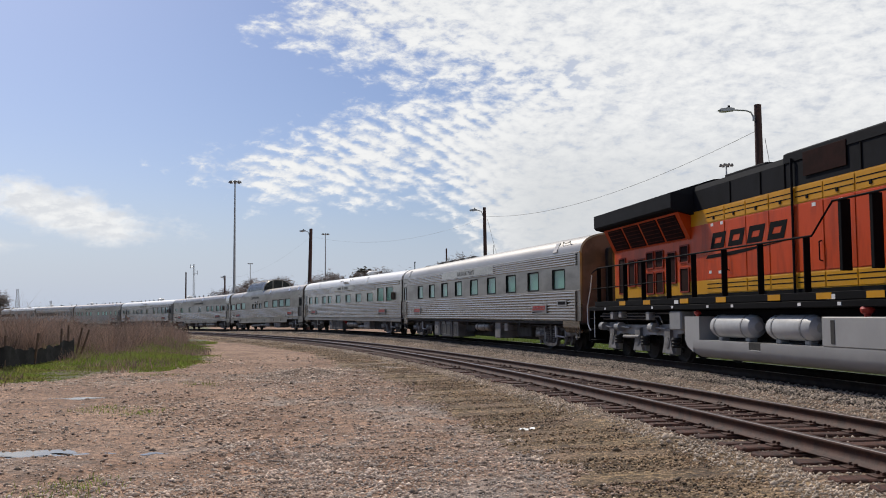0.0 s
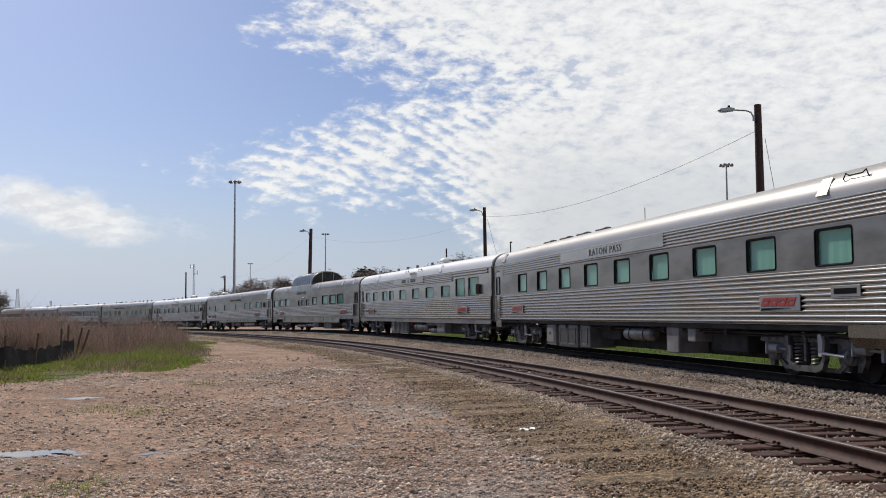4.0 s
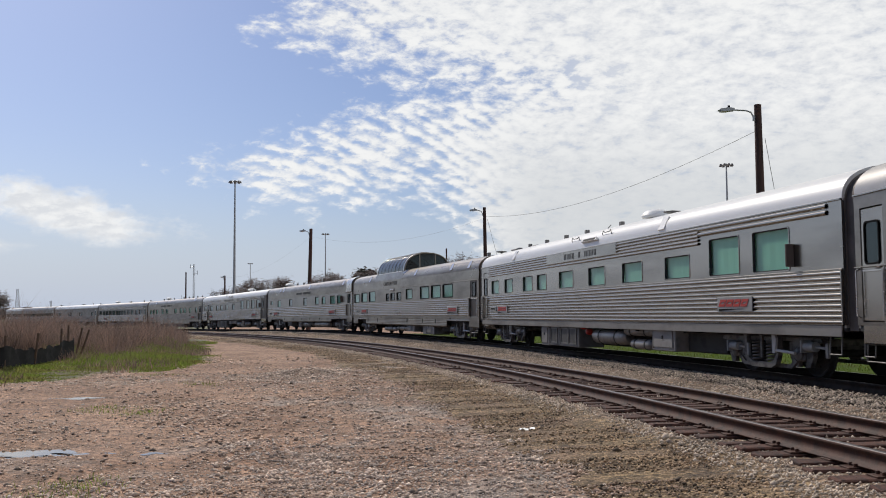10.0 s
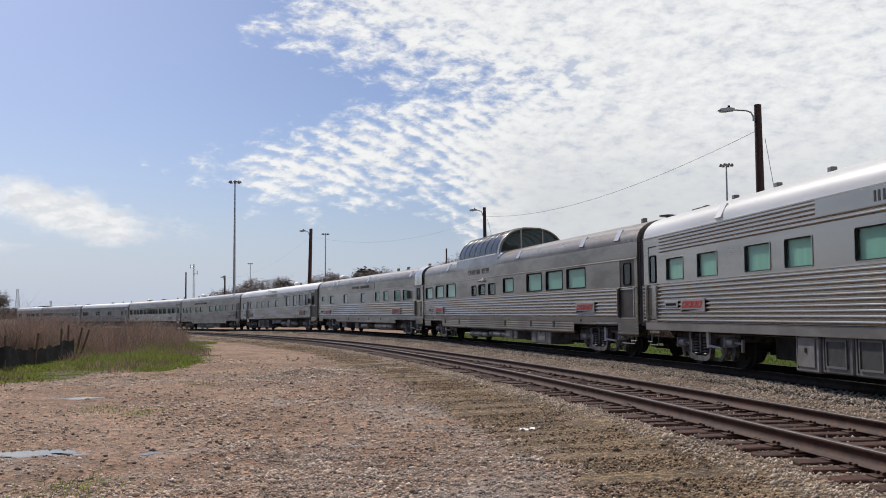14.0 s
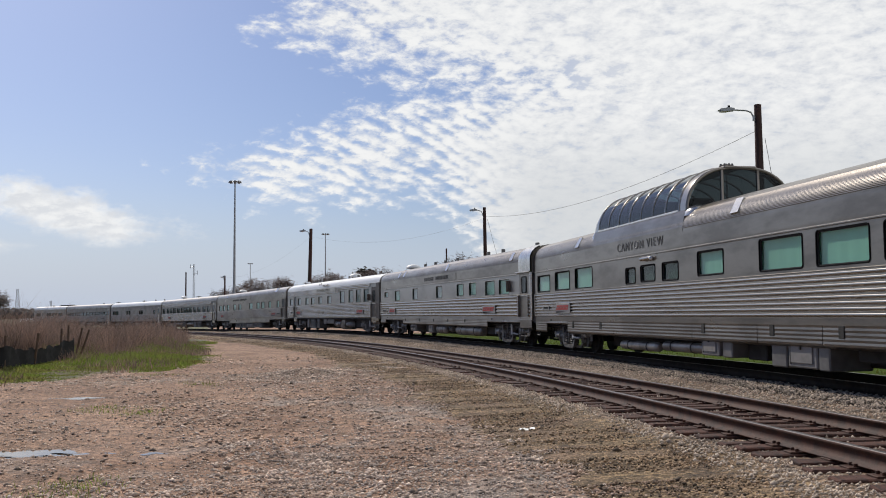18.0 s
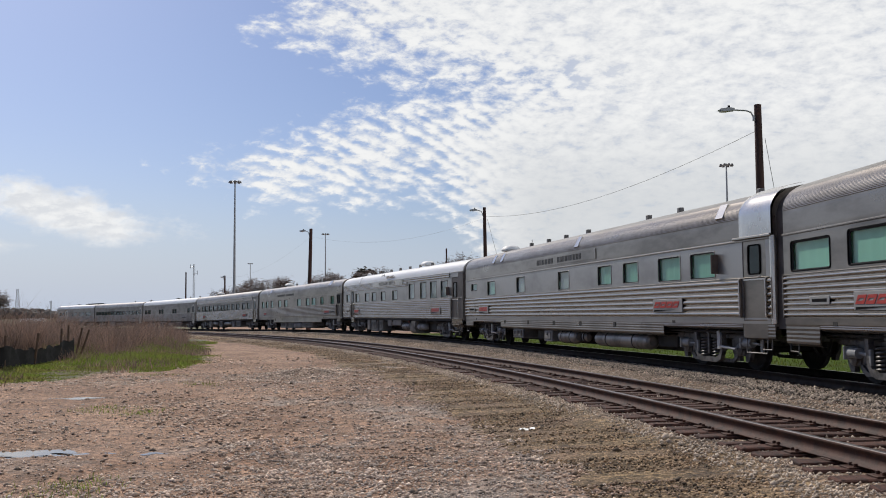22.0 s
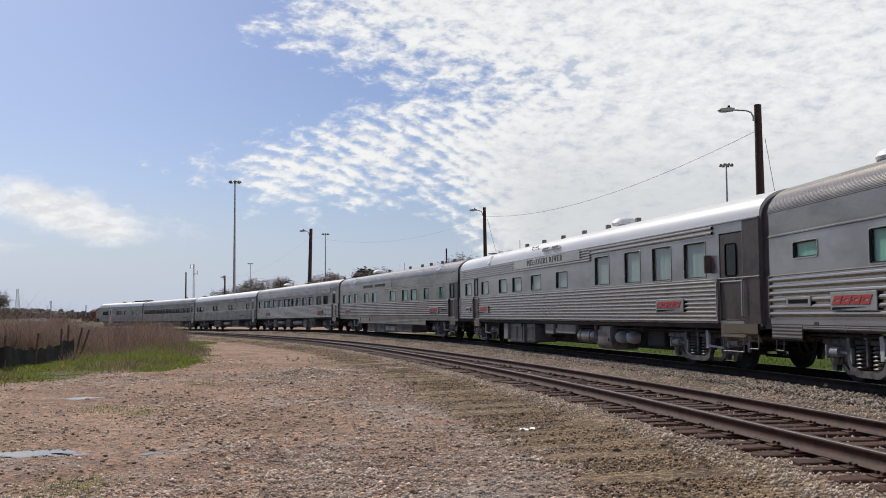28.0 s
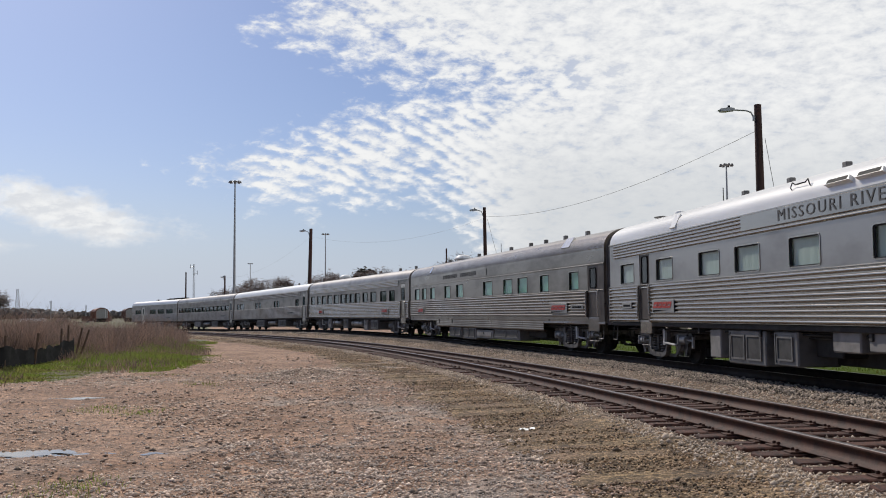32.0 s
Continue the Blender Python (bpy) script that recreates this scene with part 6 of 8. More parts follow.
def build_dome(car, L):
    """A glazed bubble: a steel bulge out of the roof, bright ribs with tinted panes, a flat arched front."""
    X = lambda u: L / 2 - u
    u0, u1 = 13.40, 19.10                       # first and last rib
    arc = [(-1.40 * math.cos(a) ** 0.80, 3.72 + 1.13 * math.sin(a) ** 0.92) for a in (math.pi / 2 * i / 11 for i in range(11))] + [(0.0, 4.85)]
    full = arc + [(-y, z) for y, z in arc[-2::-1]]
    bays = 7
    step = (u1 - u0) / bays

    def shroud(ends):
        """Bent sheet over the arc between stations (u, scale of height)."""
        g, n = Geo(), len(full)
        vs = [(X(u), y * (0.9 + 0.1 * k), 3.74 + (z - 3.74) * k) for u, k in ends for y, z in full]
        return g.add(vs, [(j * n + i, j * n + i + 1, (j + 1) * n + i + 1, (j + 1) * n + i) for j in range(len(ends) - 1) for i in range(n - 1)])

    base = Geo()
    for s in (-1, 1):
        base.prism([(s * 1.515, 3.20), (s * 1.515, 3.34), (s * 1.45, 3.66), (s * 1.42, 3.755), (s * 1.33, 3.755), (s * 1.30, 3.20)], X(u1 + 0.30), X(u0 - 0.42))
    dome = part("dome", base, STEEL_DULL, car, "glazed observation bubble framed in stainless steel", smooth=0)
    for i in range(bays + 1):
        x = X(u0 + i * step)
        part("rib", tube([(x, y, z) for y, z in full], 0.026, 8), STEEL, dome, smooth=60)
    for s in (-1, 1):
        part("base_rail", Geo().cbox(X(u1), X(u0), *sorted((s * 1.35, s * 1.435)), 3.73, 3.79, 0.01), STEEL_SHINY, dome)
    part("spine", Geo().prism([(-0.26, 4.82), (-0.22, 4.885), (0.22, 4.885), (0.26, 4.82)], X(u1), X(u0)), STEEL_DULL, dome, smooth=0)
    for i in range(bays):
        xa, xb = X(u0 + i * step) - 0.03, X(u0 + (i + 1) * step) + 0.03
        for s in (-1, 1):
            part("dome_pane", Geo().sheet([(s * y, z) for y, z in arc[:11]], xb, xa), SMOKE, dome, smooth=60)
    part("front_shroud", shroud([(u0, 1.0), (u0 - 0.14, 0.998), (u0 - 0.30, 0.99), (u0 - 0.40, 0.96)]), STEEL, dome, "bright steel shroud round the arched front", smooth=60)
    part("rear_shroud", shroud([(u1, 1.0), (u1 + 0.18, 0.98), (u1 + 0.42, 0.80), (u1 + 0.62, 0.40), (u1 + 0.70, 0.0)]), STEEL, dome, "steel shroud closing the rear", smooth=60)
    # arched front: three dark panes between thick bars
    xf = X(u0 - 0.41)
    ring = [(y * 0.985, 3.74 + (z - 3.74) * 0.95) for y, z in full]
    part("front_arch", tube([(xf, y, z) for y, z in ring], 0.045, 8), STEEL_DULL, dome, smooth=60)
    for y in (-0.47, 0.47):
        part("mullion", Geo().cbox(xf - 0.03, xf + 0.05, y - 0.035, y + 0.035, 3.86, 4.74, 0.01), STEEL_DULL, dome)
    part("front_cap", Geo().cbox(xf - 0.2, xf + 0.06, -0.42, 0.42, 4.775, 4.835, 0.02), STEEL_DULL, dome)
    inner = [(y * 0.97, z - 0.03) for y, z in ring]
    for lo, hi in ((-1.4, -0.47), (-0.47, 0.47), (0.47, 1.4)):
        top = [(y, z) for y, z in inner if lo <= y <= hi and z > 3.78]
        zl = float(np.interp(lo, [p[0] for p in inner], [p[1] for p in inner]))
        zh = float(np.interp(hi, [p[0] for p in inner], [p[1] for p in inner]))
        a, b = max(lo, inner[0][0]), min(hi, inner[-1][0])
        poly = [(a, 3.76), (a, zl)] + [p for p in top if a < p[0] < b] + [(b, zh), (b, 3.76)]
        part("front_pane", Geo().add([(xf + 0.02, y, z) for y, z in poly], [tuple(range(len(poly)))]), DUSK, dome, smooth=0)
    for s in (-1, 1):
        part("fairing", Geo().turned([(0.36, 0.0), (0.34, 0.10), (0.24, 0.22), (0.04, 0.28)], (X(u0 - 0.42), s * 1.10, 3.60), "z", 20), STEEL_SHINY, dome)
        part("fairing", Geo().turned([(0.40, 0.0), (0.38, 0.14), (0.28, 0.30), (0.04, 0.38)], (X(u1 + 0.42), s * 1.06, 3.52), "z", 20), STEEL_SHINY, dome)
    part("dome_floor", Geo().cbox(X(u1), X(u0 - 0.3), -1.28, 1.28, 3.40, 3.44, 0.01), DARKIN, dome)
    for i in range(7):
        for y in (-0.72, 0.72):
            x = X(u0 + 0.5 + i * 0.78)
            part("dome_seat", Geo().cbox(x - 0.07, x + 0.07, y - 0.45, y + 0.45, 3.44, 4.15, 0.04).cbox(x, x + 0.45, y - 0.45, y + 0.45, 3.55, 3.72, 0.03), DARKIN, dome)
    # unseen panel added so the front panes look into darkness
    part("rear_bulkhead", Geo().cbox(X(u1) - 0.03, X(u1) + 0.01, -0.9, 0.9, 3.6, 4.48, 0.01), DARKIN, dome)
    # small awning lamp over the middle window
    lamp = part("side_lamp", Geo().turned([(0.02, X(15.42)), (0.055, X(15.39)), (0.06, X(14.87)), (0.05, X(14.79))], (0, -1.585, 2.70), "x", 14), STEEL, car, "short tube lamp over a window")
    part("lens", Geo().turned([(0.05, X(14.79)), (0.045, X(14.74)), (0.01, X(14.71))], (0, -1.585, 2.70), "x", 14), WHITE, lamp)


TRAIN, SPINNING = [], []
for k, spec in enumerate(CARS):
    extra = [f for f in spec.get("fittings", []) if f[1] in ("blower", "mushroom_s", "whip_s")]
    car, wheels = build_car(spec)
    Lk = spec["L"]
    for u, kind in extra:
        x = Lk / 2 - u
        if kind == "blower":
            part("roof_blower", Geo().cbox(x - 0.6, x + 0.6, -0.7, 0.7, TOP - 0.1, TOP + 0.10, 0.04).turned([(0.5, TOP + 0.1), (0.46, TOP + 0.2), (0.40, TOP + 0.2)], (x, 0, 0), "z", 16), BLACKP, car)
        elif kind == "mushroom_s":
            part("antenna_dome", Geo().turned([(0.16, TOP), (0.17, TOP + 0.12), (0.13, TOP + 0.22), (0.03, TOP + 0.26)], (x, 0, 0), "z", 14), WHITE, car)
        else:
            part("whip_antenna", Geo().cyl((x, 0, TOP - 0.05), (x, 0, TOP + 0.4), 0.012, n=6), BLACKP, car)
    if spec.get("dome"):
        build_dome(car, Lk)
    TRAIN.append((car, JOINTS[k], JOINTS[k + 1], spec.get("truck_u", 3.45)))
    SPINNING += [(w, 0.457) for w in wheels]
# ---------------------------------------------------------------- the locomotive (rear end towards the cars)
LOCO_L = 22.3


def loco_wheel_mesh():
    g = Geo().cyl((0, -1.0, 0), (0, 1.0, 0), 0.09, n=10)
    for s in (-1, 1):
        f = [(0.15, 0.66), (0.45, 0.685), (0.56, 0.665), (0.56, 0.695), (0.53, 0.71), (0.525, 0.80), (0.49, 0.80), (0.43, 0.75), (0.16, 0.74), (0.14, 0.80), (0.06, 0.82)]
        g.turned([(r, h * s) for r, h in f], (0, 0, 0), "y", 28)
        g.cbox(0.22, 0.32, s * 0.76 - 0.03, s * 0.76 + 0.03, -0.05, 0.05, 0.01).cbox(-0.32, -0.22, s * 0.76 - 0.03, s * 0.76 + 0.03, -0.05, 0.05, 0.01)
    return g.mesh("wheelset", UNDER)


SCREEN = material("dark_red_screen", (0.022, 0.006, 0.005), 0.8, 0.0, 0.2, 3.0, 0.2, 60, spec=0.08)
SCREENBAR = material("dull_red_bar", (0.10, 0.018, 0.010), 0.7, 0.0, 0.2, 3.0, spec=0.1)

LOUVRERED = material("dull_red_paint", (0.26, 0.032, 0.012), 0.6, 0.0, 0.12, 2.0, 0.08, 20, spec=0.2)


def wing(prof, s):
    """Overhanging radiator housing."""
    a, b = -LOCO_L / 2 + 1.2, -LOCO_L / 2 + 7.15
    n = len(prof)
    vs = [(a, y, z) for y, z in prof] + [(b + 0.10 * min(1.0, (1.52 - abs(y)) / 0.57), y, z) for y, z in prof]
    return Geo().add(vs, [tuple(range(n)), tuple(range(2 * n - 1, n - 1, -1))] + [(i, n + i, n + (i + 1) % n, (i + 1) % n) for i in range(n)])


def build_loco():
    eng = thing("locomotive", "orange, yellow and dark-grey diesel locomotive with radiator wings", "locomotive")
    X = lambda u: -LOCO_L / 2 + u              # u: metres forward of the rear joint
    B, F = 1.45, LOCO_L - 4.6                  # hood's rear, cab's rear
    h = 0.95
    # frame and walkways
    part("frame", Geo().cbox(X(0.5), X(LOCO_L - 0.5), -1.50, 1.50, 1.36, 1.50, 0.02).cbox(X(0.6), X(LOCO_L - 0.6), -1.1, 1.1, 1.05, 1.36, 0.03), BLACKP, eng)
    # hood, in its painted bands
    bands = [(1.505, 1.74, BLACKP, "lower hood, black"), (1.74, 2.07, YELLOW, ""), (2.07, 3.43, ORANGE, ""), (3.43, 3.79, YELLOW, ""), (3.79, 4.30, HOODGREY, "")]
    for z0, z1, mat, _ in bands:
        part("hood_band", Geo().box(X(B), X(F), -h, h, z0, z1), mat, eng, smooth=0)
    part("hood_top", Geo().prism([(-h, 4.30), (-0.90, 4.43), (0.90, 4.43), (h, 4.30)], X(B + 5.4), X(11.6)), HOODGREY, eng, smooth=0)
    part("hood_top", Geo().prism([(-h - 0.02, 4.30), (-h - 0.01, 4.48), (-0.90, 4.52), (0.90, 4.52), (h + 0.01, 4.48), (h + 0.02, 4.30)], X(11.6), X(F)), HOODGREY, eng, smooth=0)
    # doors along the hood: thin raised leaves with latches
    for i in range(9):
        u = 7.9 + i * 1.02
        if u > F - 1.0:
            break
        for s in (-1, 1):
            ya, yb = sorted((s * h, s * (h + 0.012)))
            d = part("hood_door", Geo().cbox(X(u) + 0.012, X(u + 1.0) - 0.012, ya, yb, 2.09, 3.41, 0.004), ORANGE, eng)
            part("yellow_leaf", Geo().cbox(X(u) + 0.012, X(u + 1.0) - 0.012, ya, yb, 3.45, 3.77, 0.004), YELLOW, d)
            part("yellow_leaf", Geo().cbox(X(u) + 0.012, X(u + 1.0) - 0.012, ya, yb, 1.76, 2.05, 0.004), YELLOW, d)
            part("latch", Geo().cbox(X(u) + 0.42, X(u) + 0.50, *sorted((s * (h + 0.012), s * (h + 0.03))), 3.50, 3.58, 0.005), BLACKP, d)
            for z in (1.86, 1.96, 3.56, 3.66):
                part("pinstripe", Geo().box(X(u) + 0.03, X(u + 1.0) - 0.03, *sorted((s * (h + 0.012), s * (h + 0.016))), z, z + 0.022), BLACKP, d)
    # emblem: four slanting dark blocks over a swoosh
    for s in (-1, 1):
        for i in range(4):
            a = 8.15 + i * 0.90
            o = [(a, 2.80), (a + 0.68, 2.80), (a + 0.84, 3.17), (a + 0.16, 3.17)]
            n = [(a + 0.21, 2.92), (a + 0.54, 2.92), (a + 0.62, 3.05), (a + 0.29, 3.05)]
            if s > 0:
                o, n = [(19.9 - u, z) for u, z in o], [(19.9 - u, z) for u, z in n]
            part("emblem", Geo().ring([(X(u), z) for u, z in o], [(X(u), z) for u, z in n], *sorted((s * (h + 0.013), s * (h + 0.018)))), BLACKP, eng, smooth=0)
        q = [(7.9, 2.58), (8.0, 2.66), (11.6, 2.74), (9.4, 2.60)]
        q = [(X(u if s < 0 else 19.9 - u), z) for u, z in q]
        part("swoosh", Geo().prism(q, *sorted((s * (h + 0.013), s * (h + 0.018))), axis=1), BLACKP, eng, smooth=0)
    # radiator section with its spreading wings
    for s in (-1, 1):
        prof = [(s * 0.90, 3.72), (s * 1.46, 3.86), (s * 1.52, 3.92), (s * 1.52, 4.29), (s * 0.4, 4.63), (0.0, 4.66), (0.0, 4.30), (s * 0.90, 4.22)]
        part("radiator_wing", wing(prof, s), HOODGREY, eng, "dark overhanging radiator wing", smooth=0)
        low = [(s * h, 3.14), (s * (h + 0.02), 3.14), (s * 1.30, 3.84), (s * 0.90, 3.80)]
        part("radiator_flare", Geo().prism(low, X(B), X(7.05)), ORANGE, eng, smooth=0)
        for i in range(4):
            u0 = 1.75 + i * 1.30
            # screens lie on the sloping flare
            on = lambda t, o: (s * (0.97 + 0.33 * t + 0.905 * o), 3.14 + 0.70 * t - 0.424 * o)
            sc = part("radiator_screen", Geo().prism([on(0.06, 0.0), on(0.06, 0.015), on(0.90, 0.015), on(0.90, 0.0)], X(u0), X(u0 + 1.16)), SCREEN, eng, "dark wire screen in an orange frame", smooth=0)
            for k in range(6):
                t = 0.13 + k * 0.14
                part("screen_bar", Geo().prism([on(t, 0.015), on(t, 0.024), on(t + 0.02, 0.024), on(t + 0.02, 0.015)], X(u0 + 0.03), X(u0 + 1.13)), SCREENBAR, sc, smooth=0)
        for i, (u, z0, z1) in enumerate(((1.85, 1.85, 2.95), (2.65, 2.05, 2.85), (3.35, 2.05, 2.85), (4.05, 2.5, 3.0), (4.05, 1.80, 2.42), (4.72, 2.5, 3.0), (4.72, 1.80, 2.42), (5.55, 2.05, 2.9), (6.35, 2.55, 3.02), (6.35, 1.80, 2.45))):
            lv = part("louvre", Geo().ring(rounded(X(u), X(u + 0.56), z0, z1, 0.05), rounded(X(u) + 0.04, X(u + 0.56) - 0.04, z0 + 0.04, z1 - 0.04, 0.03), *sorted((s * h, s * (h + 0.03)))), LOUVRERED, eng, "red louvred door with dark mesh")
            part("mesh_panel", Geo().box(X(u) + 0.04, X(u + 0.56) - 0.04, *sorted((s * (h + 0.002), s * (h + 0.01))), z0 + 0.04, z1 - 0.04), SCREEN, lv, smooth=0)
    # intake grilles, panel seams and small decals
    for s in (-1, 1):
        ya, yb = sorted((s * (h + 0.003), s * (h + 0.014)))
        for u in (12.35, 15.0):
            if u + 1.5 < F:
                part("intake_grille", Geo().cbox(X(u), X(u + 1.45), *sorted((s * (h + 0.021), s * (h + 0.032))), 3.94, 4.42, 0.005), SCREEN, eng, "black intake grille", smooth=0)
        for u in (9.2, 10.6, 11.6, 14.2):
            part("seam", Geo().box(X(u), X(u) + 0.03, *sorted((s * (h + 0.003), s * (h + 0.02))), 3.80, 4.29), BLACKP, eng, smooth=0)
        for u, z in ((8.2, 3.34), (8.7, 3.34), (8.05, 2.22), (8.55, 2.2), (12.6, 3.32), (13.5, 3.3)):
            part("decal", Geo().box(X(u), X(u) + 0.13, *sorted((s * (h + 0.013), s * (h + 0.017))), z, z + 0.07), WHITE, eng, smooth=0)
        for u in (13.9, 15.6, 7.2):
            part("decal", Geo().box(X(u), X(u) + 0.24, *sorted((s * 1.503, s * 1.509)), 1.66 - 0.15, 1.60), WHITE, eng, smooth=0)
    part("hood_end", Geo().box(X(B) - 0.02, X(B) - 0.002, -h, h, 1.6, 3.9), YELLOW, eng)
    part("exhaust_stack", Geo().cbox(X(8.05), X(8.45), -0.5, 0.3, 4.4, 4.62, 0.03), HOODGREY, eng)
    part("roof_cover", Geo().cbox(X(8.45), X(10.4), -0.7, 0.7, 4.42, 4.555, 0.02), HOODGREY, eng)
    # cab and nose ahead
    cab = part("cab", Geo().prism([(-1.52, 1.5), (1.52, 1.5), (1.52, 4.0), (1.2, 4.55), (-1.2, 4.55), (-1.52, 4.0)], X(F), X(F + 2.4)), ORANGE, eng, smooth=0)
    part("nose", Geo().cbox(X(F + 2.4), X(F + 3.6), -1.1, 1.1, 1.5, 3.1, 0.15), ORANGE, eng)
    for s in (-1, 1):
        part("cab_window", Geo().ring(rounded(X(F + 0.6), X(F + 1.8), 2.9, 3.7, 0.08), rounded(X(F + 0.66), X(F + 1.74), 2.96, 3.64, 0.06), *sorted((s * 1.52, s * 1.55))).box(X(F + 0.66), X(F + 1.74), *sorted((s * 1.521, s * 1.526)), 2.96, 3.64), BLACKP, cab)
    for s in (-1, 1):
        y = s * 1.47
        # side sill marks
        part("side_sill", Geo().cbox(X(1.1), X(LOCO_L - 1.2), *sorted((s * 1.44, s * 1.502)), 1.504, 1.645, 0.006), BLACKP, eng)
        for u in (3.3, 5.15, 7.55, 9.5, 11.8, 13.55, 15.05):
            part("reflector", Geo().box(X(u), X(u + 0.48), *sorted((s * 1.503, s * 1.511)), 1.515, 1.63), YELLOW, eng)
        # handrail posts and rails
        for u in (1.3, 2.3, 3.6, 5.0, 6.7, 8.2, 9.78, 11.4, 13.14):
            part("handrail_post", Geo().cbox(X(u) - 0.02, X(u) + 0.02, *sorted((y + s * 0.02, s * 1.36)), 1.64, 2.68, 0.006), BLACKP, eng)
        for u in (14.3, 15.2, 16.6):
            part("handrail_post", Geo().cbox(X(u) - 0.05, X(u) + 0.05, *sorted((y, s * 1.28)), 2.0, 3.25, 0.01), BLACKP, eng)
        part("handrail", Geo().pipe([(X(0.75), y, 2.55), (X(1.3), y, 2.68), (X(13.4), y, 2.68), (X(14.1), y, 3.24), (X(F), y, 3.26)], 0.02), BLACKP, eng)
        part("lower_handrail", Geo().pipe([(X(0.75), y, 2.05), (X(6.7), y, 2.1)], 0.014), BLACKP, eng)
        part("step_rail", Geo().pipe([(X(0.55), y, 0.75), (X(0.35), y + s * 0.02, 0.95), (X(0.32), y + s * 0.02, 1.5), (X(0.6), y, 2.05), (X(0.75), y, 2.5)], 0.02), WHITE, eng, "white-painted curved grab rail")
        part("step_rail", Geo().pipe([(X(0.95), y, 0.55), (X(0.95), y, 1.5)], 0.016), WHITE, eng)
        st = Geo()
        for z in (0.45, 0.78, 1.11):
            st.cbox(X(0.5), X(1.05), *sorted((s * 1.1, s * 1.46)), z, z + 0.03, 0.006)
        part("steps", st.cbox(X(0.46), X(0.5), *sorted((s * 1.05, s * 1.48)), 0.42, 1.4, 0.005), BLACKP, eng)
        # fuel tank with air reservoirs in its notch
        t0, t1 = 7.75, 15.9
        low = [(s * 0.72, 0.66), (s * 1.49, 0.66), (s * 1.49, 0.48), (s * 1.43, 0.34), (s * 1.28, 0.25), (s * 0.72, 0.22)]
        tank = part("fuel_tank", Geo().prism(low, X(t0 + 0.45), X(t1 - 0.2)), TANKPALE, eng, "pale grey fuel tank with a dusty flank", smooth=40)
        part("tank_end", Geo().prism([(X(t0), 1.20), (X(t0), 0.64), (X(t0 + 0.12), 0.50), (X(t0 + 0.45), 0.36), (X(t0 + 0.45), 0.64), (X(8.55), 0.664), (X(8.55), 1.20)], *sorted((s * 0.75, s * 1.488)), axis=1), TANKPALE, tank, smooth=0)
        part("tank_end", Geo().cbox(X(13.65), X(t1), *sorted((s * 0.75, s * 1.492)), 0.664, 1.20, 0.02), TANKPALE, tank)
        for a, b in ((8.92, 10.88), (11.46, 13.22)):
            rad, cz, cy = 0.250, 0.985, s * 1.22
            tk = part("air_reservoir", Geo().turned([(rad * 0.4, X(a)), (rad * 0.85, X(a) + 0.08), (rad, X(a) + 0.2), (rad, X(b) - 0.2), (rad * 0.85, X(b) - 0.08), (rad * 0.4, X(b))], (0, cy, cz), "x", 20), RESERVOIR, eng, "white cylindrical air reservoir")
            for q in (a + 0.35, b - 0.35):
                part("strap", Geo().turned([(rad + 0.01, X(q) - 0.025), (rad + 0.01, X(q) + 0.025)], (0, cy, cz), "x", 20), GREYPAINT, tk)
                part("saddle", Geo().cbox(X(q) - 0.09, X(q) + 0.09, cy - 0.1, cy + 0.1, 0.66, 0.76, 0.02), GREYPAINT, tk)
        # no notch is cut: a black block holds its shade as colour
        part("tank_notch", Geo().cbox(X(10.92), X(11.42), *sorted((s * 0.80, s * 1.494)), 0.50, 0.668, 0.01), UNDER, tank, "black block standing for the shaded notch in the tank")
        part("notch_step", Geo().cbox(X(10.96), X(11.44), *sorted((s * 1.10, s * 1.496)), 0.485, 0.51, 0.004), TANKPALE, tank)
        for k, (pz, py) in enumerate(((1.28, 1.30), (1.20, 1.36), (1.12, 1.26))):
            part("air_pipe", Geo().pipe([(X(1.2), s * py, pz), (X(6.4 - k * 0.5), s * py, pz), (X(6.6 - k * 0.5), s * py, pz - 0.18)], 0.022), TRUCKPAINT, eng)
        for u, z0, z1 in ((2.35, 1.12, 1.34), (3.05, 1.16, 1.34), (5.15, 1.10, 1.32)):
            part("junction_box", Geo().cbox(X(u), X(u + 0.24), *sorted((s * 1.28, s * 1.45)), z0, z1, 0.012), GREYPAINT, eng)
        for u in (2.0, 5.7, 7.0, 9.0, 10.2, 12.9, 14.2):
            part("decal", Geo().box(X(u), X(u) + 0.11, *sorted((s * 1.501, s * 1.507)), 1.40, 1.46), WHITE, eng, smooth=0)
        part("conduit", Geo().pipe([(X(11.95), s * (h + 0.05), 1.52), (X(11.95), s * (h + 0.05), 4.36)], 0.028), HOODGREY, eng)
        for u in (9.1, 12.9, 15.1):
            part("grab_handle", Geo().pipe([(X(u), s * h, 2.25), (X(u), s * (h + 0.07), 2.27), (X(u), s * (h + 0.07), 2.62), (X(u), s * h, 2.64)], 0.014), BLACKP, eng)
        part("fuel_filler", Geo().turned([(0.05, 1.19), (0.06, 1.24), (0.105, 1.27), (0.12, 1.33), (0.09, 1.39), (0.02, 1.41)], (X(14.9), s * 1.40, 0), "z", 12), RED, eng)
        part("drain_valve", Geo().turned([(0.03, 1.19), (0.04, 1.23), (0.08, 1.26), (0.08, 1.31), (0.02, 1.35)], (X(8.3), s * 1.40, 0), "z", 10), RED, eng)
        part("battery_box", Geo().cbox(X(6.75), X(7.45), *sorted((s * 1.05, s * 1.46)), 0.86, 1.34, 0.03), GREYPAINT, eng)
        part("sight_glass", Geo().box(X(13.95), X(14.07), *sorted((s * 1.49, s * 1.50)), 0.72, 1.14), UNDER, eng)
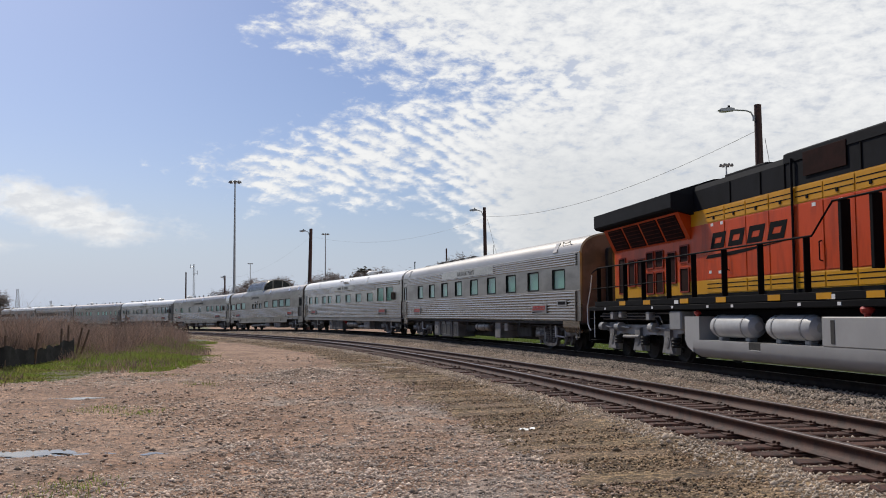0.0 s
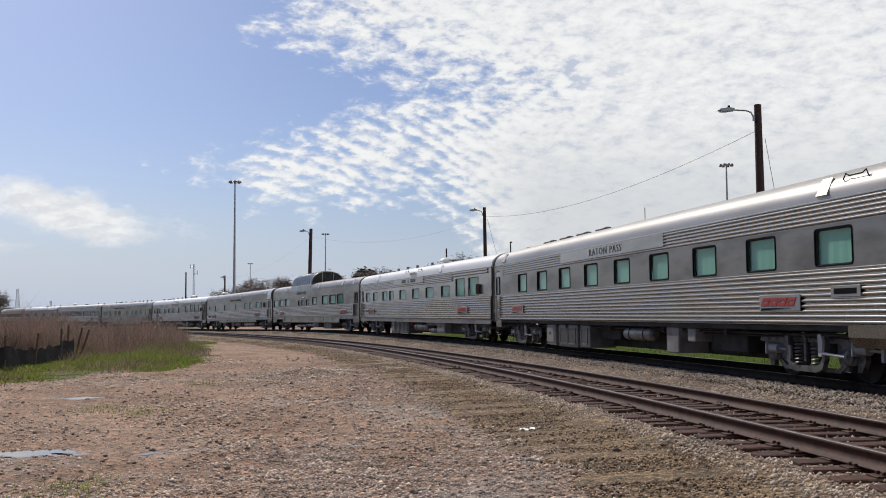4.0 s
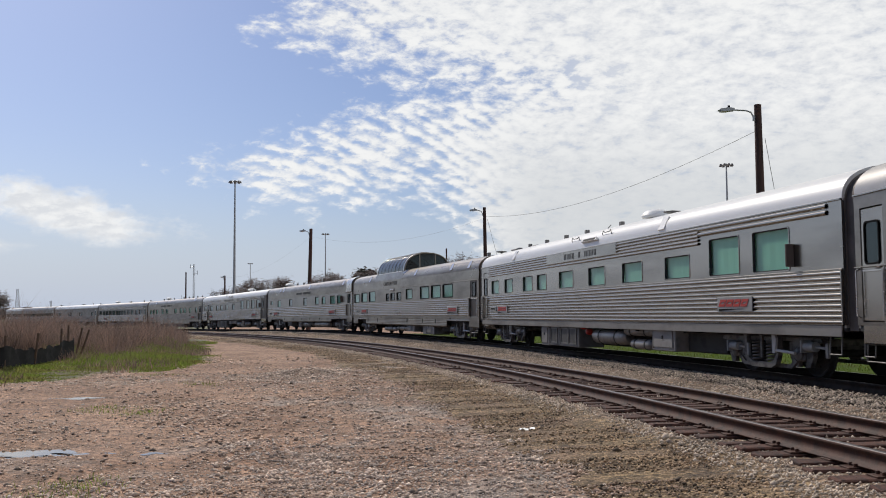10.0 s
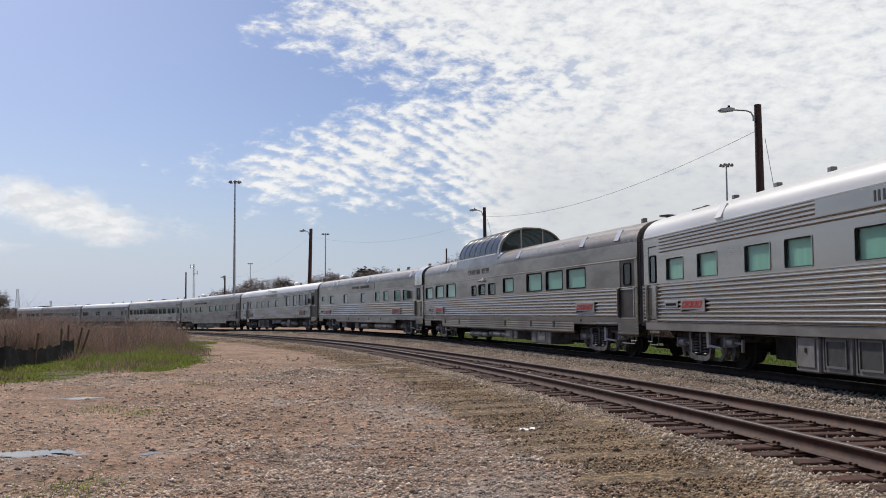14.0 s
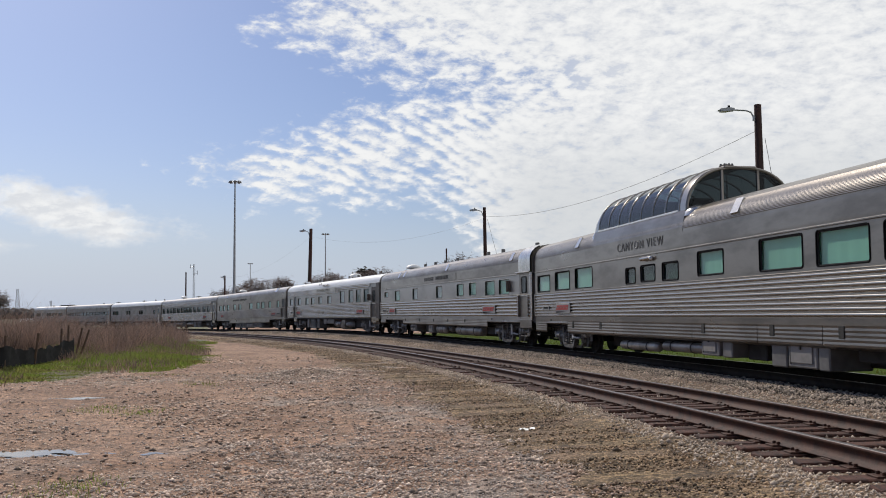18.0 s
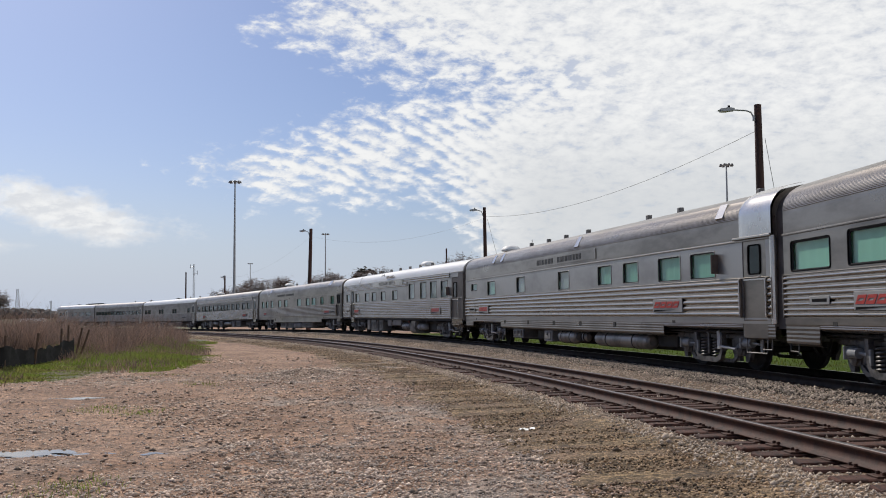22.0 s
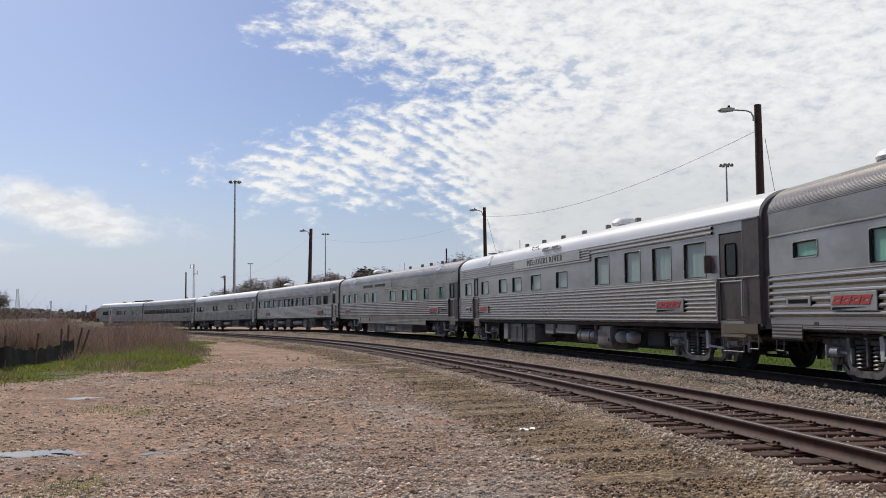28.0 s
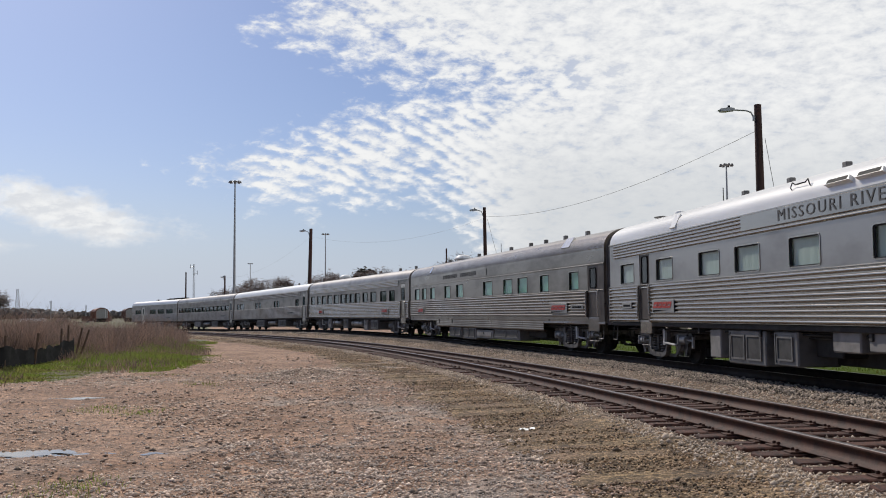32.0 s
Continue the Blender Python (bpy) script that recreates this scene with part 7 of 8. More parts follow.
    part("core_tank", Geo().cbox(X(8.0), X(15.2), -0.75, 0.75, 0.3, 1.05, 0.03), UNDER, eng)
    # two three-axle trucks
    wm = loco_wheel_mesh()
    wheels = []
    for tc in (4.0, LOCO_L - 4.0):
        out = [(-3.1, 0.95), (-2.4, 1.02), (-1.2, 0.96), (1.2, 0.96), (2.4, 1.02), (3.1, 0.95), (3.1, 0.80), (2.55, 0.74), (2.45, 0.22), (1.75, 0.22), (1.65, 0.70), (0.42, 0.70), (0.36, 0.24), (-0.36, 0.24), (-0.42, 0.70), (-1.65, 0.70), (-1.75, 0.22), (-2.45, 0.22), (-2.55, 0.74), (-3.1, 0.80)]
        g = Geo()
        for y in (-1.16, 1.04):
            g.prism(out, y, y + 0.12, axis=1)
        g.cbox(-2.9, -2.7, -1.04, 1.04, 0.7, 0.95, 0.03).cbox(2.7, 2.9, -1.04, 1.04, 0.7, 0.95, 0.03).cbox(-1.1, -0.8, -1.04, 1.04, 0.6, 0.9, 0.03)
        tr = part("truck", g, GREYPAINT, eng, "silver three-axle truck", at=Matrix.Translation((X(tc), 0, 0)), smooth=0)
        for ax in (-2.1, 0.0, 2.1):
            wheels.append(part("wheelset", wm, UNDER, tr, at=Matrix.Translation((ax, 0, 0.53))))
            for s in (-1, 1):
                part("axle_box", Geo().prism([(-0.19, 0.36), (0.19, 0.36), (0.17, 0.10), (0.26, -0.12), (0.34, -0.28), (-0.34, -0.28), (-0.26, -0.12), (-0.17, 0.10)], *sorted((s * 1.15, s * 1.25)), axis=1).turned([(0.15, s * 1.24), (0.15, s * 1.27), (0.12, s * 1.28)], (0, 0, 0), "y", 16), TANKGREY, tr, at=Matrix.Translation((ax, 0, 0.53)))
                part("spring", Geo().turned([(0.11, 0.0), (0.13, 0.05), (0.10, 0.08), (0.13, 0.13), (0.10, 0.16), (0.13, 0.21), (0.11, 0.26)], (0, 0, 0), "z", 12), UNDER, tr, at=Matrix.Translation((ax + 0.42, s * 1.18, 0.40)))
        for s in (-1, 1):
            for ax in (-2.75, -1.35, 1.25):
                part("brake_cylinder", Geo().cyl((ax - 0.15, s * 1.28, 0.90), (ax + 0.18, s * 1.28, 0.90), 0.13, n=14).cyl((ax + 0.18, s * 1.28, 0.90), (ax + 0.75, s * 1.24, 0.88), 0.03, n=8), GREYPAINT, tr)
            part("damper", Geo().cyl((-0.9, s * 1.30, 0.62), (0.3, s * 1.30, 0.64), 0.05, n=10), TANKGREY, tr)
    part("coupler", Geo().cbox(X(-0.05), X(0.6), -0.12, 0.12, 0.74, 1.02, 0.04), UNDER, eng)
    part("pilot", Geo().cbox(X(0.4), X(0.5), -1.4, 1.4, 0.35, 1.4, 0.02), BLACKP, eng)
    return eng, wheels


engine, engine_wheels = build_loco()
TRAIN.append((engine, JOINTS[0] - LOCO_L, JOINTS[0], 4.0))
SPINNING += [(w, 0.53) for w in engine_wheels]
# ---------------------------------------------------------------- poles, masts and wires
def wood_pole(x, y, top, lean=0.0, lamp=0.0, r=0.17, label="dark timber pole", wire_ring=True):
    p = thing("street_lamp" if lamp else "utility_pole", label, "lamp post" if lamp else "pole", at=Matrix.Translation((x, y, 0)))
    g = Geo()
    base = GROUND_Z - 0.1
    g.turned([(r * 1.35, base), (r * 1.2, base + 2.5), (r * 1.02, (top + base) * 0.6), (r * 0.86, top - 0.02), (r * 0.6, top)], (0, 0, 0), "z", 14)
    g.v = [(vx + lean * (vz - base), vy, vz) for vx, vy, vz in g.v]
    part("pole", g, POLEWOOD, p)
    tx = lean * (top - base)
    if lamp:
        s = -1
        arm = [(tx + s * r, 0, top - 0.62), (tx + s * (r + 0.12), 0, top - 0.36), (tx + s * (r + 0.35), 0, top - 0.28), (tx - lamp + 0.55, 0, top - 0.24)]
        part("arm", Geo().pipe(arm, 0.035, 8), GALV, p)
        part("bracket", Geo().cbox(tx - r - 0.05, tx - r + 0.05, -0.06, 0.06, top - 0.75, top - 0.5, 0.01), GALV, p)
        head = Geo()
        x0 = tx - lamp
        head.prism([(x0, top - 0.27), (x0 + 0.10, top - 0.20), (x0 + 0.45, top - 0.15), (x0 + 0.72, top - 0.18), (x0 + 0.72, top - 0.29), (x0 + 0.3, top - 0.33)], -0.14, 0.14, axis=1)
        hd = part("lamp_head", head, GALV, p, "grey cobra-style lamp head")
        part("photocell", Geo().cyl((x0 + 0.5, 0, top - 0.17), (x0 + 0.5, 0, top - 0.04), 0.05, n=10), BLACKP, hd)
        part("lens", Geo().cbox(x0 + 0.08, x0 + 0.42, -0.1, 0.1, top - 0.35, top - 0.30, 0.02), WHITE, hd)
    return p


wood_pole(14.28, 42.0, 10.66, -0.002, 1.80, 0.185, "dark brown timber pole with a cobra lamp arm")
wood_pole(3.80, 83.0, 10.75, -0.010, 1.35, 0.16, "dark timber pole with a short lamp arm")
wood_pole(-14.75, 103.0, 10.80, 0.024, 1.30, 0.20, "leaning dark timber pole with a lamp arm")
wood_pole(0.40, 110.0, 9.01, 0.0, 0.0, 0.10, "bare dark brown timber pole")
wood_pole(-41.0, 150.0, 8.32, 0.0, 0.0, 0.12, "bare dark brown timber pole")
wood_pole(-34.79, 150.0, 7.74, 0.0, 0.70, 0.14, "dark timber pole with a floodlight")


def wire(name, a, b, sag, r=0.012, label="thin black overhead cable between poles", n=24):
    a, b = Vector(a), Vector(b)
    pts = []
    for i in range(n + 1):
        t = i / n
        p = a.lerp(b, t)
        p.z -= sag * 4 * t * (1 - t)
        pts.append(tuple(p))
    solid(name, Geo().pipe(pts, r, 5), CABLE, label, "cable")


wire("overhead_cable", (14.1, 42.0, 9.42), (3.72, 83.0, 9.95), 1.1, 0.011)
wire("overhead_cable", (3.72, 83.0, 9.80), (-14.5, 103.0, 9.95), 1.3, 0.006)
wire("overhead_cable", (-14.5, 103.0, 9.9), (-34.79, 150.0, 7.4), 1.2, 0.005)
wire("guy_wire", (14.55, 42.0, 9.1), (16.9, 44.5, -0.3), 0.0, 0.012, "taut guy wire from the pole", 2)
wire("guy_wire", (3.95, 83.0, 9.7), (6.6, 85.0, -0.3), 0.0, 0.012, "taut guy wire from the pole", 2)


def high_mast(x, y, top, r=0.32, spread=1.1):
    p = thing("high_mast_light", "tall slim grey mast with a ring of floodlights", "light mast", "yard light masts", at=Matrix.Translation((x, y, 0)))
    part("mast", Geo().turned([(r, GROUND_Z - 0.2), (r * 0.8, top * 0.4), (r * 0.42, top)], (0, 0, 0), "z", 12), GALV, p)
    g = Geo()
    for i in range(16):
        a, b = 2 * math.pi * i / 16, 2 * math.pi * (i + 1) / 16
        g.cyl((spread * 0.7 * math.cos(a), spread * 0.7 * math.sin(a), top - 0.25), (spread * 0.7 * math.cos(b), spread * 0.7 * math.sin(b), top - 0.25), 0.06, n=6)
    for i in range(4):
        a = math.pi * i / 2
        g.cyl((0, 0, top - 0.25), (spread * 0.7 * math.cos(a), spread * 0.7 * math.sin(a), top - 0.25), 0.05, n=6)
    part("ring", g, GALV, p)
    for i in range(8):
        a = 2 * math.pi * i / 8 + 0.2
        cx, cy = spread * math.cos(a), spread * math.sin(a)
        part("floodlight", Geo().turned([(0.16, top - 0.10), (0.24, top - 0.28), (0.30, top - 0.52), (0.26, top - 0.54)], (cx, cy, 0), "z", 10), BOXGREY, p)
    return p


high_mast(-44.4, 200.0, 30.2)
high_mast(-41.3, 330.0, 30.1)
high_mast(-102.5, 500.0, 29.3)
high_mast(53.5, 176.0, 29.3)


def lattice_tower(x, y, top, w0, w1, panels, label, brackets=0, bar=0.05):
    p = thing("lattice_tower", label, "radio tower", at=Matrix.Translation((x, y, 0)))
    legs = []
    for k in range(3):
        a = 2 * math.pi * k / 3 + 0.4
        q0 = (w0 * math.cos(a), w0 * math.sin(a), GROUND_Z - 0.2)
        q1 = (w1 * math.cos(a), w1 * math.sin(a), top)
        legs.append((Vector(q0), Vector(q1)))
        part("leg", Geo().cyl(q0, q1, bar * 1.3, n=5), GALV, p)
    for k in range(3):
        g = Geo()
        (a0, a1), (b0, b1) = legs[k], legs[(k + 1) % 3]
        for i in range(panels):
            t0, t1 = i / panels, (i + 1) / panels
            g.cyl(tuple(a0.lerp(a1, t0)), tuple(b0.lerp(b1, t1)), bar, n=4)
            g.cyl(tuple(a0.lerp(a1, t1)), tuple(b0.lerp(b1, t1)), bar, n=4)
        part("bracing", g, GALV, p)
    for i in range(brackets):
        z = top - 0.6 - i * 1.7
        s = -1 if i % 2 == 0 else 1
        part("antenna_bracket", Geo().cyl((0, 0, z), (s * 1.0, 0, z - 0.25), 0.05, n=5).cyl((s * 1.0, 0, z - 0.5), (s * 1.0, 0, z + 0.6), 0.08, n=6), GALV, p)
    return p


lattice_tower(-68.9, 260.0, 15.6, 0.34, 0.26, 22, "pale slim radio tower with an antenna near its top", 2, 0.028)
lattice_tower(-407.0, 900.0, 28.4, 3.4, 1.1, 9, "distant grey steel lattice tower", 0, 0.16)
lattice_tower(-291.4, 700.0, 13.4, 0.5, 0.4, 8, "distant slim grey radio mast", 1, 0.10)
lattice_tower(-265.3, 700.0, 10.3, 0.4, 0.3, 6, "distant slim grey radio mast", 0, 0.10)


# ---------------------------------------------------------------- trees and woods
def branch_tree(name, x, y, height, width, label, leaves=0, seed=1, depth=5, mat=TWIG, leafsize=0.25, leafmat=LEAF):
    """A trunk that forks again and again into fine twigs, with leaf clumps where it has any."""
    r = random.Random(seed)
    t = thing(name, label, "tree", at=Matrix.Translation((x, y, 0)))
    trunk, limbs, tips = Geo(), Geo(), []
    sx = width / (height * 0.62)

    def grow(p, d, length, rad, level):
        q = p + d * length
        (trunk if level == 0 else limbs).cyl(tuple(p), tuple(q), rad, rad * 0.68, n=6 if level < 2 else 3, caps=False)
        if level >= depth:
            tips.append(q)
            return
        for _ in range(3 if level else 4):
            a, b = r.uniform(0, 2 * math.pi), r.uniform(0.3, 0.75)
            nd = d.copy()
            side = Vector((math.cos(a) * sx, math.sin(a) * sx, 0.25))
            nd = (nd * math.cos(b) + side * math.sin(b)).normalized()
            grow(q if r.random() < 0.6 else p.lerp(q, r.uniform(0.55, 0.95)), nd, length * r.uniform(0.55, 0.82), rad * 0.6, level + 1)

    grow(Vector((0, 0, GROUND_Z - 0.1)), Vector((0, 0, 1)), height * 0.30, height * 0.022, 0)
    k = height / max(0.1, max(q.z for q in tips) + 0.2)
    for g in (trunk, limbs):
        g.v = [(vx * k, vy * k, (vz - GROUND_Z) * k + GROUND_Z) for vx, vy, vz in g.v]
    part("trunk", trunk, mat, t)
    part("crown", limbs, mat, t, smooth=0)
    if leaves:
        V = []
        for q in tips:
            for _ in range(leaves):
                c = Vector((q.x, q.y, q.z)) * k + Vector((r.gauss(0, .4), r.gauss(0, .4), r.gauss(0, .35)))
                a, b = r.uniform(0, 6.28), r.uniform(-1, 1)
                u = Vector((math.cos(a), math.sin(a), b * 0.6)) * leafsize
                w = Vector((-math.sin(a), math.cos(a), r.uniform(-1, 1))) * leafsize * (0.6 if leafmat is LEAF else 0.12)
                V += [tuple(c - u), tuple(c + w), tuple(c + u), tuple(c - w)]
        F = np.arange(len(V)).reshape(-1, 4)
        f = part("foliage" if leafmat is LEAF else "twig_spray", quick("foliage", np.array(V), F, leafmat), leafmat, t)
        f["kind"] = "stuff"
    return t


branch_tree("evergreen_tree", -13.4, 170.0, 9.5, 5.0, "dark evergreen clump behind the train", 26, 3, 4, TWIG, 0.34)
branch_tree("evergreen_tree", -16.2, 172.0, 8.0, 3.6, "dark evergreen clump behind the train", 22, 4, 4, TWIG, 0.32)
for i, (x, y, h, w) in enumerate(((-23.3, 200, 9.9, 6.0), (-20.0, 205, 8.6, 5.0), (-26.5, 203, 8.0, 5.0), (-9.0, 160, 8.9, 5.0), (-5.6, 165, 8.4, 4.0), (-12.0, 168, 8.8, 5.0), (-44.4, 260, 10.9, 6.0), (-53.7, 260, 11.0, 7.0), (-59.0, 262, 9.5, 6.0), (-0.35, 140, 9.7, 5.0), (2.5, 142, 8.6, 4.0),
                                 (-63.3, 132, 4.9, 3.0), (-34.3, 170, 7.4, 4.6), (-29.0, 170, 7.8, 3.4), (-20.8, 168, 8.6, 5.0))):
    branch_tree("bare_tree", x, y, h * 1.06, w * 1.15, "leafless brownish tree in early spring", 5, 20 + i, 5, TWIG, 0.38, TWIGHAZE)


def far_woods():
    r = np.random.RandomState(3)
    V = []
    for _ in range(5200):
        x = r.uniform(-900, 1200)
        y = 850 + r.uniform(-40, 120)
        h = (8.2 + 1.2 * math.sin(x * 0.013) + 1.0 * math.sin(x * 0.041)) * r.uniform(0.75, 1.08)
        if x > -375:
            h *= 0.72
        w = r.uniform(2.0, 4.0)
        n = 5
        zc = h * r.uniform(0.35, 0.62)
        ang = r.uniform(0, 6.28)
        ring = [(x + w * math.cos(ang + 6.283 * i / n) * r.uniform(.7, 1.2), y + w * math.sin(ang + 6.283 * i / n), zc * r.uniform(0.7, 1.1)) for i in range(n)]
        top, low = (x + r.uniform(-1, 1), y, h), (x, y, -0.6)
        upper = [(x + (px - x) * 0.7, y + (py - y) * 0.7, h * r.uniform(0.82, 0.97)) for px, py, _ in ring]
        for i in range(n):
            j = (i + 1) % n
            V += [upper[i], upper[j], top, ring[i], ring[j], upper[j], ring[i], upper[j], upper[i], ring[j], ring[i], low]
    F = np.arange(len(V)).reshape(-1, 3)
    tagged(new("distant_woods", quick("distant_woods", np.array(V), F, FARWOOD)), "low grey-brown line of far woods", "woods", kind="stuff")


far_woods()


# ---------------------------------------------------------------- standing freight cars, trailers
def hopper_car(x, y, yaw, mat, label, L=14.0):
    c = thing("freight_car", label, "freight car", at=Matrix.Translation((x, y, 0)) @ Matrix.Rotation(yaw, 4, "Z"))
    prof = [(-1.5, 0.9), (1.5, 0.9), (1.55, 2.7), (1.3, 3.15), (0.7, 3.42), (0.0, 3.50), (-0.7, 3.42), (-1.3, 3.15), (-1.55, 2.7)]
    part("body", Geo().prism(prof, -L / 2 + 0.5, L / 2 - 0.5), mat, c)
    for i in range(9):
        xx = -L / 2 + 0.7 + i * (L - 1.4) / 8
        for s in (-1, 1):
            part("rib", Geo().cbox(xx - 0.05, xx + 0.05, *sorted((s * 1.52, s * 1.64)), 0.95, 2.7, 0.01), mat, c)
    part("end_panel", Geo().prism([(y * 0.86, 0.95 + (z - 0.9) * 0.9) for y, z in prof], -L / 2 + 0.46, -L / 2 + 0.495), GREYPAINT, c, "pale end panel", smooth=0)
    part("running_board", Geo().cbox(-L / 2 + 0.6, L / 2 - 0.6, -0.4, 0.4, 3.54, 3.60, 0.01), GALV, c)
    for s in (-1, 1):
        part("end_ladder", Geo().pipe([(s * (L / 2 - 0.45), -1.2, 1.0), (s * (L / 2 - 0.45), -1.2, 3.1)], 0.03).pipe([(s * (L / 2 - 0.45), -0.8, 1.0), (s * (L / 2 - 0.45), -0.8, 3.2)], 0.03), WHITE, c)
        tk = part("truck", Geo().cbox(s * (L / 2 - 2.4) - 1.3, s * (L / 2 - 2.4) + 1.3, -1.1, 1.1, 0.35, 0.75, 0.05), UNDER, c)
        for w in (-0.85, 0.85):
            part("wheel", Geo().cyl((s * (L / 2 - 2.4) + w, -0.82, 0.42), (s * (L / 2 - 2.4) + w, 0.82, 0.42), 0.42, n=16), UNDER, tk)
    part("underframe", Geo().cbox(-L / 2, L / 2, -0.3, 0.3, 0.75, 0.95, 0.03), UNDER, c)
    return c


RUST2 = material("dark_brown_car_paint", (0.12, 0.055, 0.042), 0.7, 0.0, 0.25, 0.8, 0.1, 6)
hopper_car(-86.0, 236.0, radians(115), RUSTCAR, "rust-red covered hopper standing on a yard track")
hopper_car(-81.5, 245.0, radians(112), RUST2, "dark brown covered hopper standing on a yard track")
hopper_car(-77.2, 254.0, radians(114), RUST2, "dark brown covered hopper standing on a yard track")


def trailer(x, y, yaw, L, h, mat, label):
    t = thing("box_trailer", label, "trailer", at=Matrix.Translation((x, y, 0)) @ Matrix.Rotation(yaw, 4, "Z"))
    part("box", Geo().cbox(-L / 2, L / 2, -1.2, 1.2, -0.1, h, 0.06), mat, t)
    for s in (-0.35, 0.35):
        part("wheel", Geo().cyl((s * L, -1.1, -0.05), (s * L, 1.1, -0.05), 0.34, n=14), RUBBER, t)
    return t


trailer(-130.3, 300.0, 0.05, 7.6, 0.95, WHITE, "low white trailer parked in the far yard")
trailer(-121.0, 300.0, 0.03, 4.0, 1.0, STEEL_DULL, "low grey trailer parked in the far yard")
trailer(-112.0, 305.0, 0.03, 9.0, 1.6, RUST2, "brown box trailer parked in the far yard")


# ---------------------------------------------------------------- silt fence
def silt_fence():
    f = thing("silt_fence", "sagging black silt fence on wooden stakes", "fence", at=Matrix.Translation((0, 0, 0)))
    pts = [(-13.6 - 3.2, 27.0, 0.74), (-13.55, 29.0, 0.76), (-13.9, 31.5, 0.66), (-14.25, 33.8, 0.62), (-14.75, 36.4, 0.70), (-15.25, 39.0, 0.88)]
    P = np.array(pts)
    t = np.linspace(0, len(pts) - 1, 60)
    x, y, h = (np.interp(t, range(len(pts)), P[:, k]) for k in range(3))
    wob = 0.06 * np.sin(t * 7.0) + 0.03 * np.sin(t * 17)
    h = h + 0.05 * np.sin(t * 6.283) + 0.03 * np.sin(t * 19)
    g = Geo()
    n = 6
    z0 = [float(ground_height(a, b)) - 0.05 for a, b in zip(x, y)]
    for side in (0.0, 0.012):
        vs = []
        for i in range(60):
            for k in range(n):
                q = k / (n - 1)
                vs.append((x[i] + side + wob[i] * q * 1.2 + 0.04 * math.sin(i * 2.1 + k * 1.7), y[i] + wob[i] * 0.3, z0[i] + h[i] * q))
        g.add(vs, [(i * n + k, (i + 1) * n + k, (i + 1) * n + k + 1, i * n + k + 1) for i in range(59) for k in range(n - 1)])
    part("fabric", g, FABRIC, f, "black woven fabric, wrinkled and sagging", smooth=60)
    for sx, sy, top, lean in ((-13.6, 29.3, 1.05, 0.02), (-14.1, 32.6, 1.12, 0.10), (-14.85, 36.6, 1.22, 0.05), (-15.35, 38.6, 1.35, 0.02), (-15.25, 39.1, 1.28, 0.22), (-15.0, 38.9, 1.22, 0.32)):
        zb = float(ground_height(sx, sy)) - 0.1
        part("stake", Geo().prism([(-0.03, -0.03), (0.03, -0.03), (0.03, 0.03), (-0.03, 0.03)], 0, top + 0.1, axis=2), STAKE, f, at=Matrix.Translation((sx, sy, zb)) @ Matrix.Rotation(lean, 4, "Y"), smooth=0)


silt_fence()


# ---------------------------------------------------------------- puddles and litter
def puddle(cx, cy, rx, ry, level, step):
    """Broken patches of standing water where the ground dips below the water's level."""
    xs, ys = np.arange(cx - rx, cx + rx, step), np.arange(cy - ry, cy + ry, step * 0.8)
    X, Y = np.meshgrid(xs, ys)
    rough = sum(np.sin(X * k + 1.7 * np.sin(Y * k * 0.7 + k)) * np.sin(Y * k * 1.4 + k) / k ** 0.5 for k in (3.1, 7.3, 13.0, 23.0))
    bowl = ((X - cx) / rx) ** 2 + ((Y - cy) / ry) ** 2
    wet = bowl + 0.95 * rough < 0.42
    z = float(ground_height(cx, cy)) + level
    i = np.arange(X.size).reshape(X.shape)
    on = wet[:-1, :-1] & wet[1:, 1:]
    F = np.stack([i[:-1, :-1][on], i[:-1, 1:][on], i[1:, 1:][on], i[1:, :-1][on]], -1)
    used, back = np.unique(F, return_inverse=True)
    V = np.stack([X, Y, np.full_like(X, z)], -1).reshape(-1, 3)[used]
    tagged(new("puddle", quick("puddle", V, back.reshape(F.shape), WATER)), "shallow muddy puddle broken up by stones", "puddle", kind="structure")


puddle(-7.55, 19.5, 1.45, 0.75, 0.030, 0.03)
puddle(-4.9, 11.75, 1.55, 0.46, 0.018, 0.02)


def scrap(x, y, z, sx, sy, seed, label, mat=WHITE):
    r = random.Random(seed)
    g = Geo()
    n = 6
    vs = [(sx * (i / n - 0.5), sy * (j / n - 0.5), 0.012 + 0.014 * r.random() + 0.02 * math.sin(i * 1.7 + j)) for i in range(n + 1) for j in range(n + 1)]
    g.add(vs, [(i * (n + 1) + j, (i + 1) * (n + 1) + j, (i + 1) * (n + 1) + j + 1, i * (n + 1) + j + 1) for i in range(n) for j in range(n)])
    solid("paper_scrap", g, mat, label, "litter", at=Matrix.Translation((x, y, z)) @ Matrix.Rotation(r.uniform(-0.3, 0.3), 4, "Z"))


scrap(1.16, 13.34, float(ground_height(1.16, 13.34)) + 0.012, 0.22, 0.14, 1, "crumpled white paper scrap on the gravel")
scrap(3.62, 11.9, -0.13, 0.11, 0.10, 2, "small pale crumpled wrapper on a tie")
# ---------------------------------------------------------------- loose stone, grass and stalks
OCTA = np.array([(1, 0, 0), (-1, 0, 0), (0, 1, 0), (0, -1, 0), (0, 0, 1), (0, 0, -1)], float)
OCTA_F = np.array([(0, 2, 4), (2, 1, 4), (1, 3, 4), (3, 0, 4), (2, 0, 5), (1, 2, 5), (3, 1, 5), (0, 3, 5)])


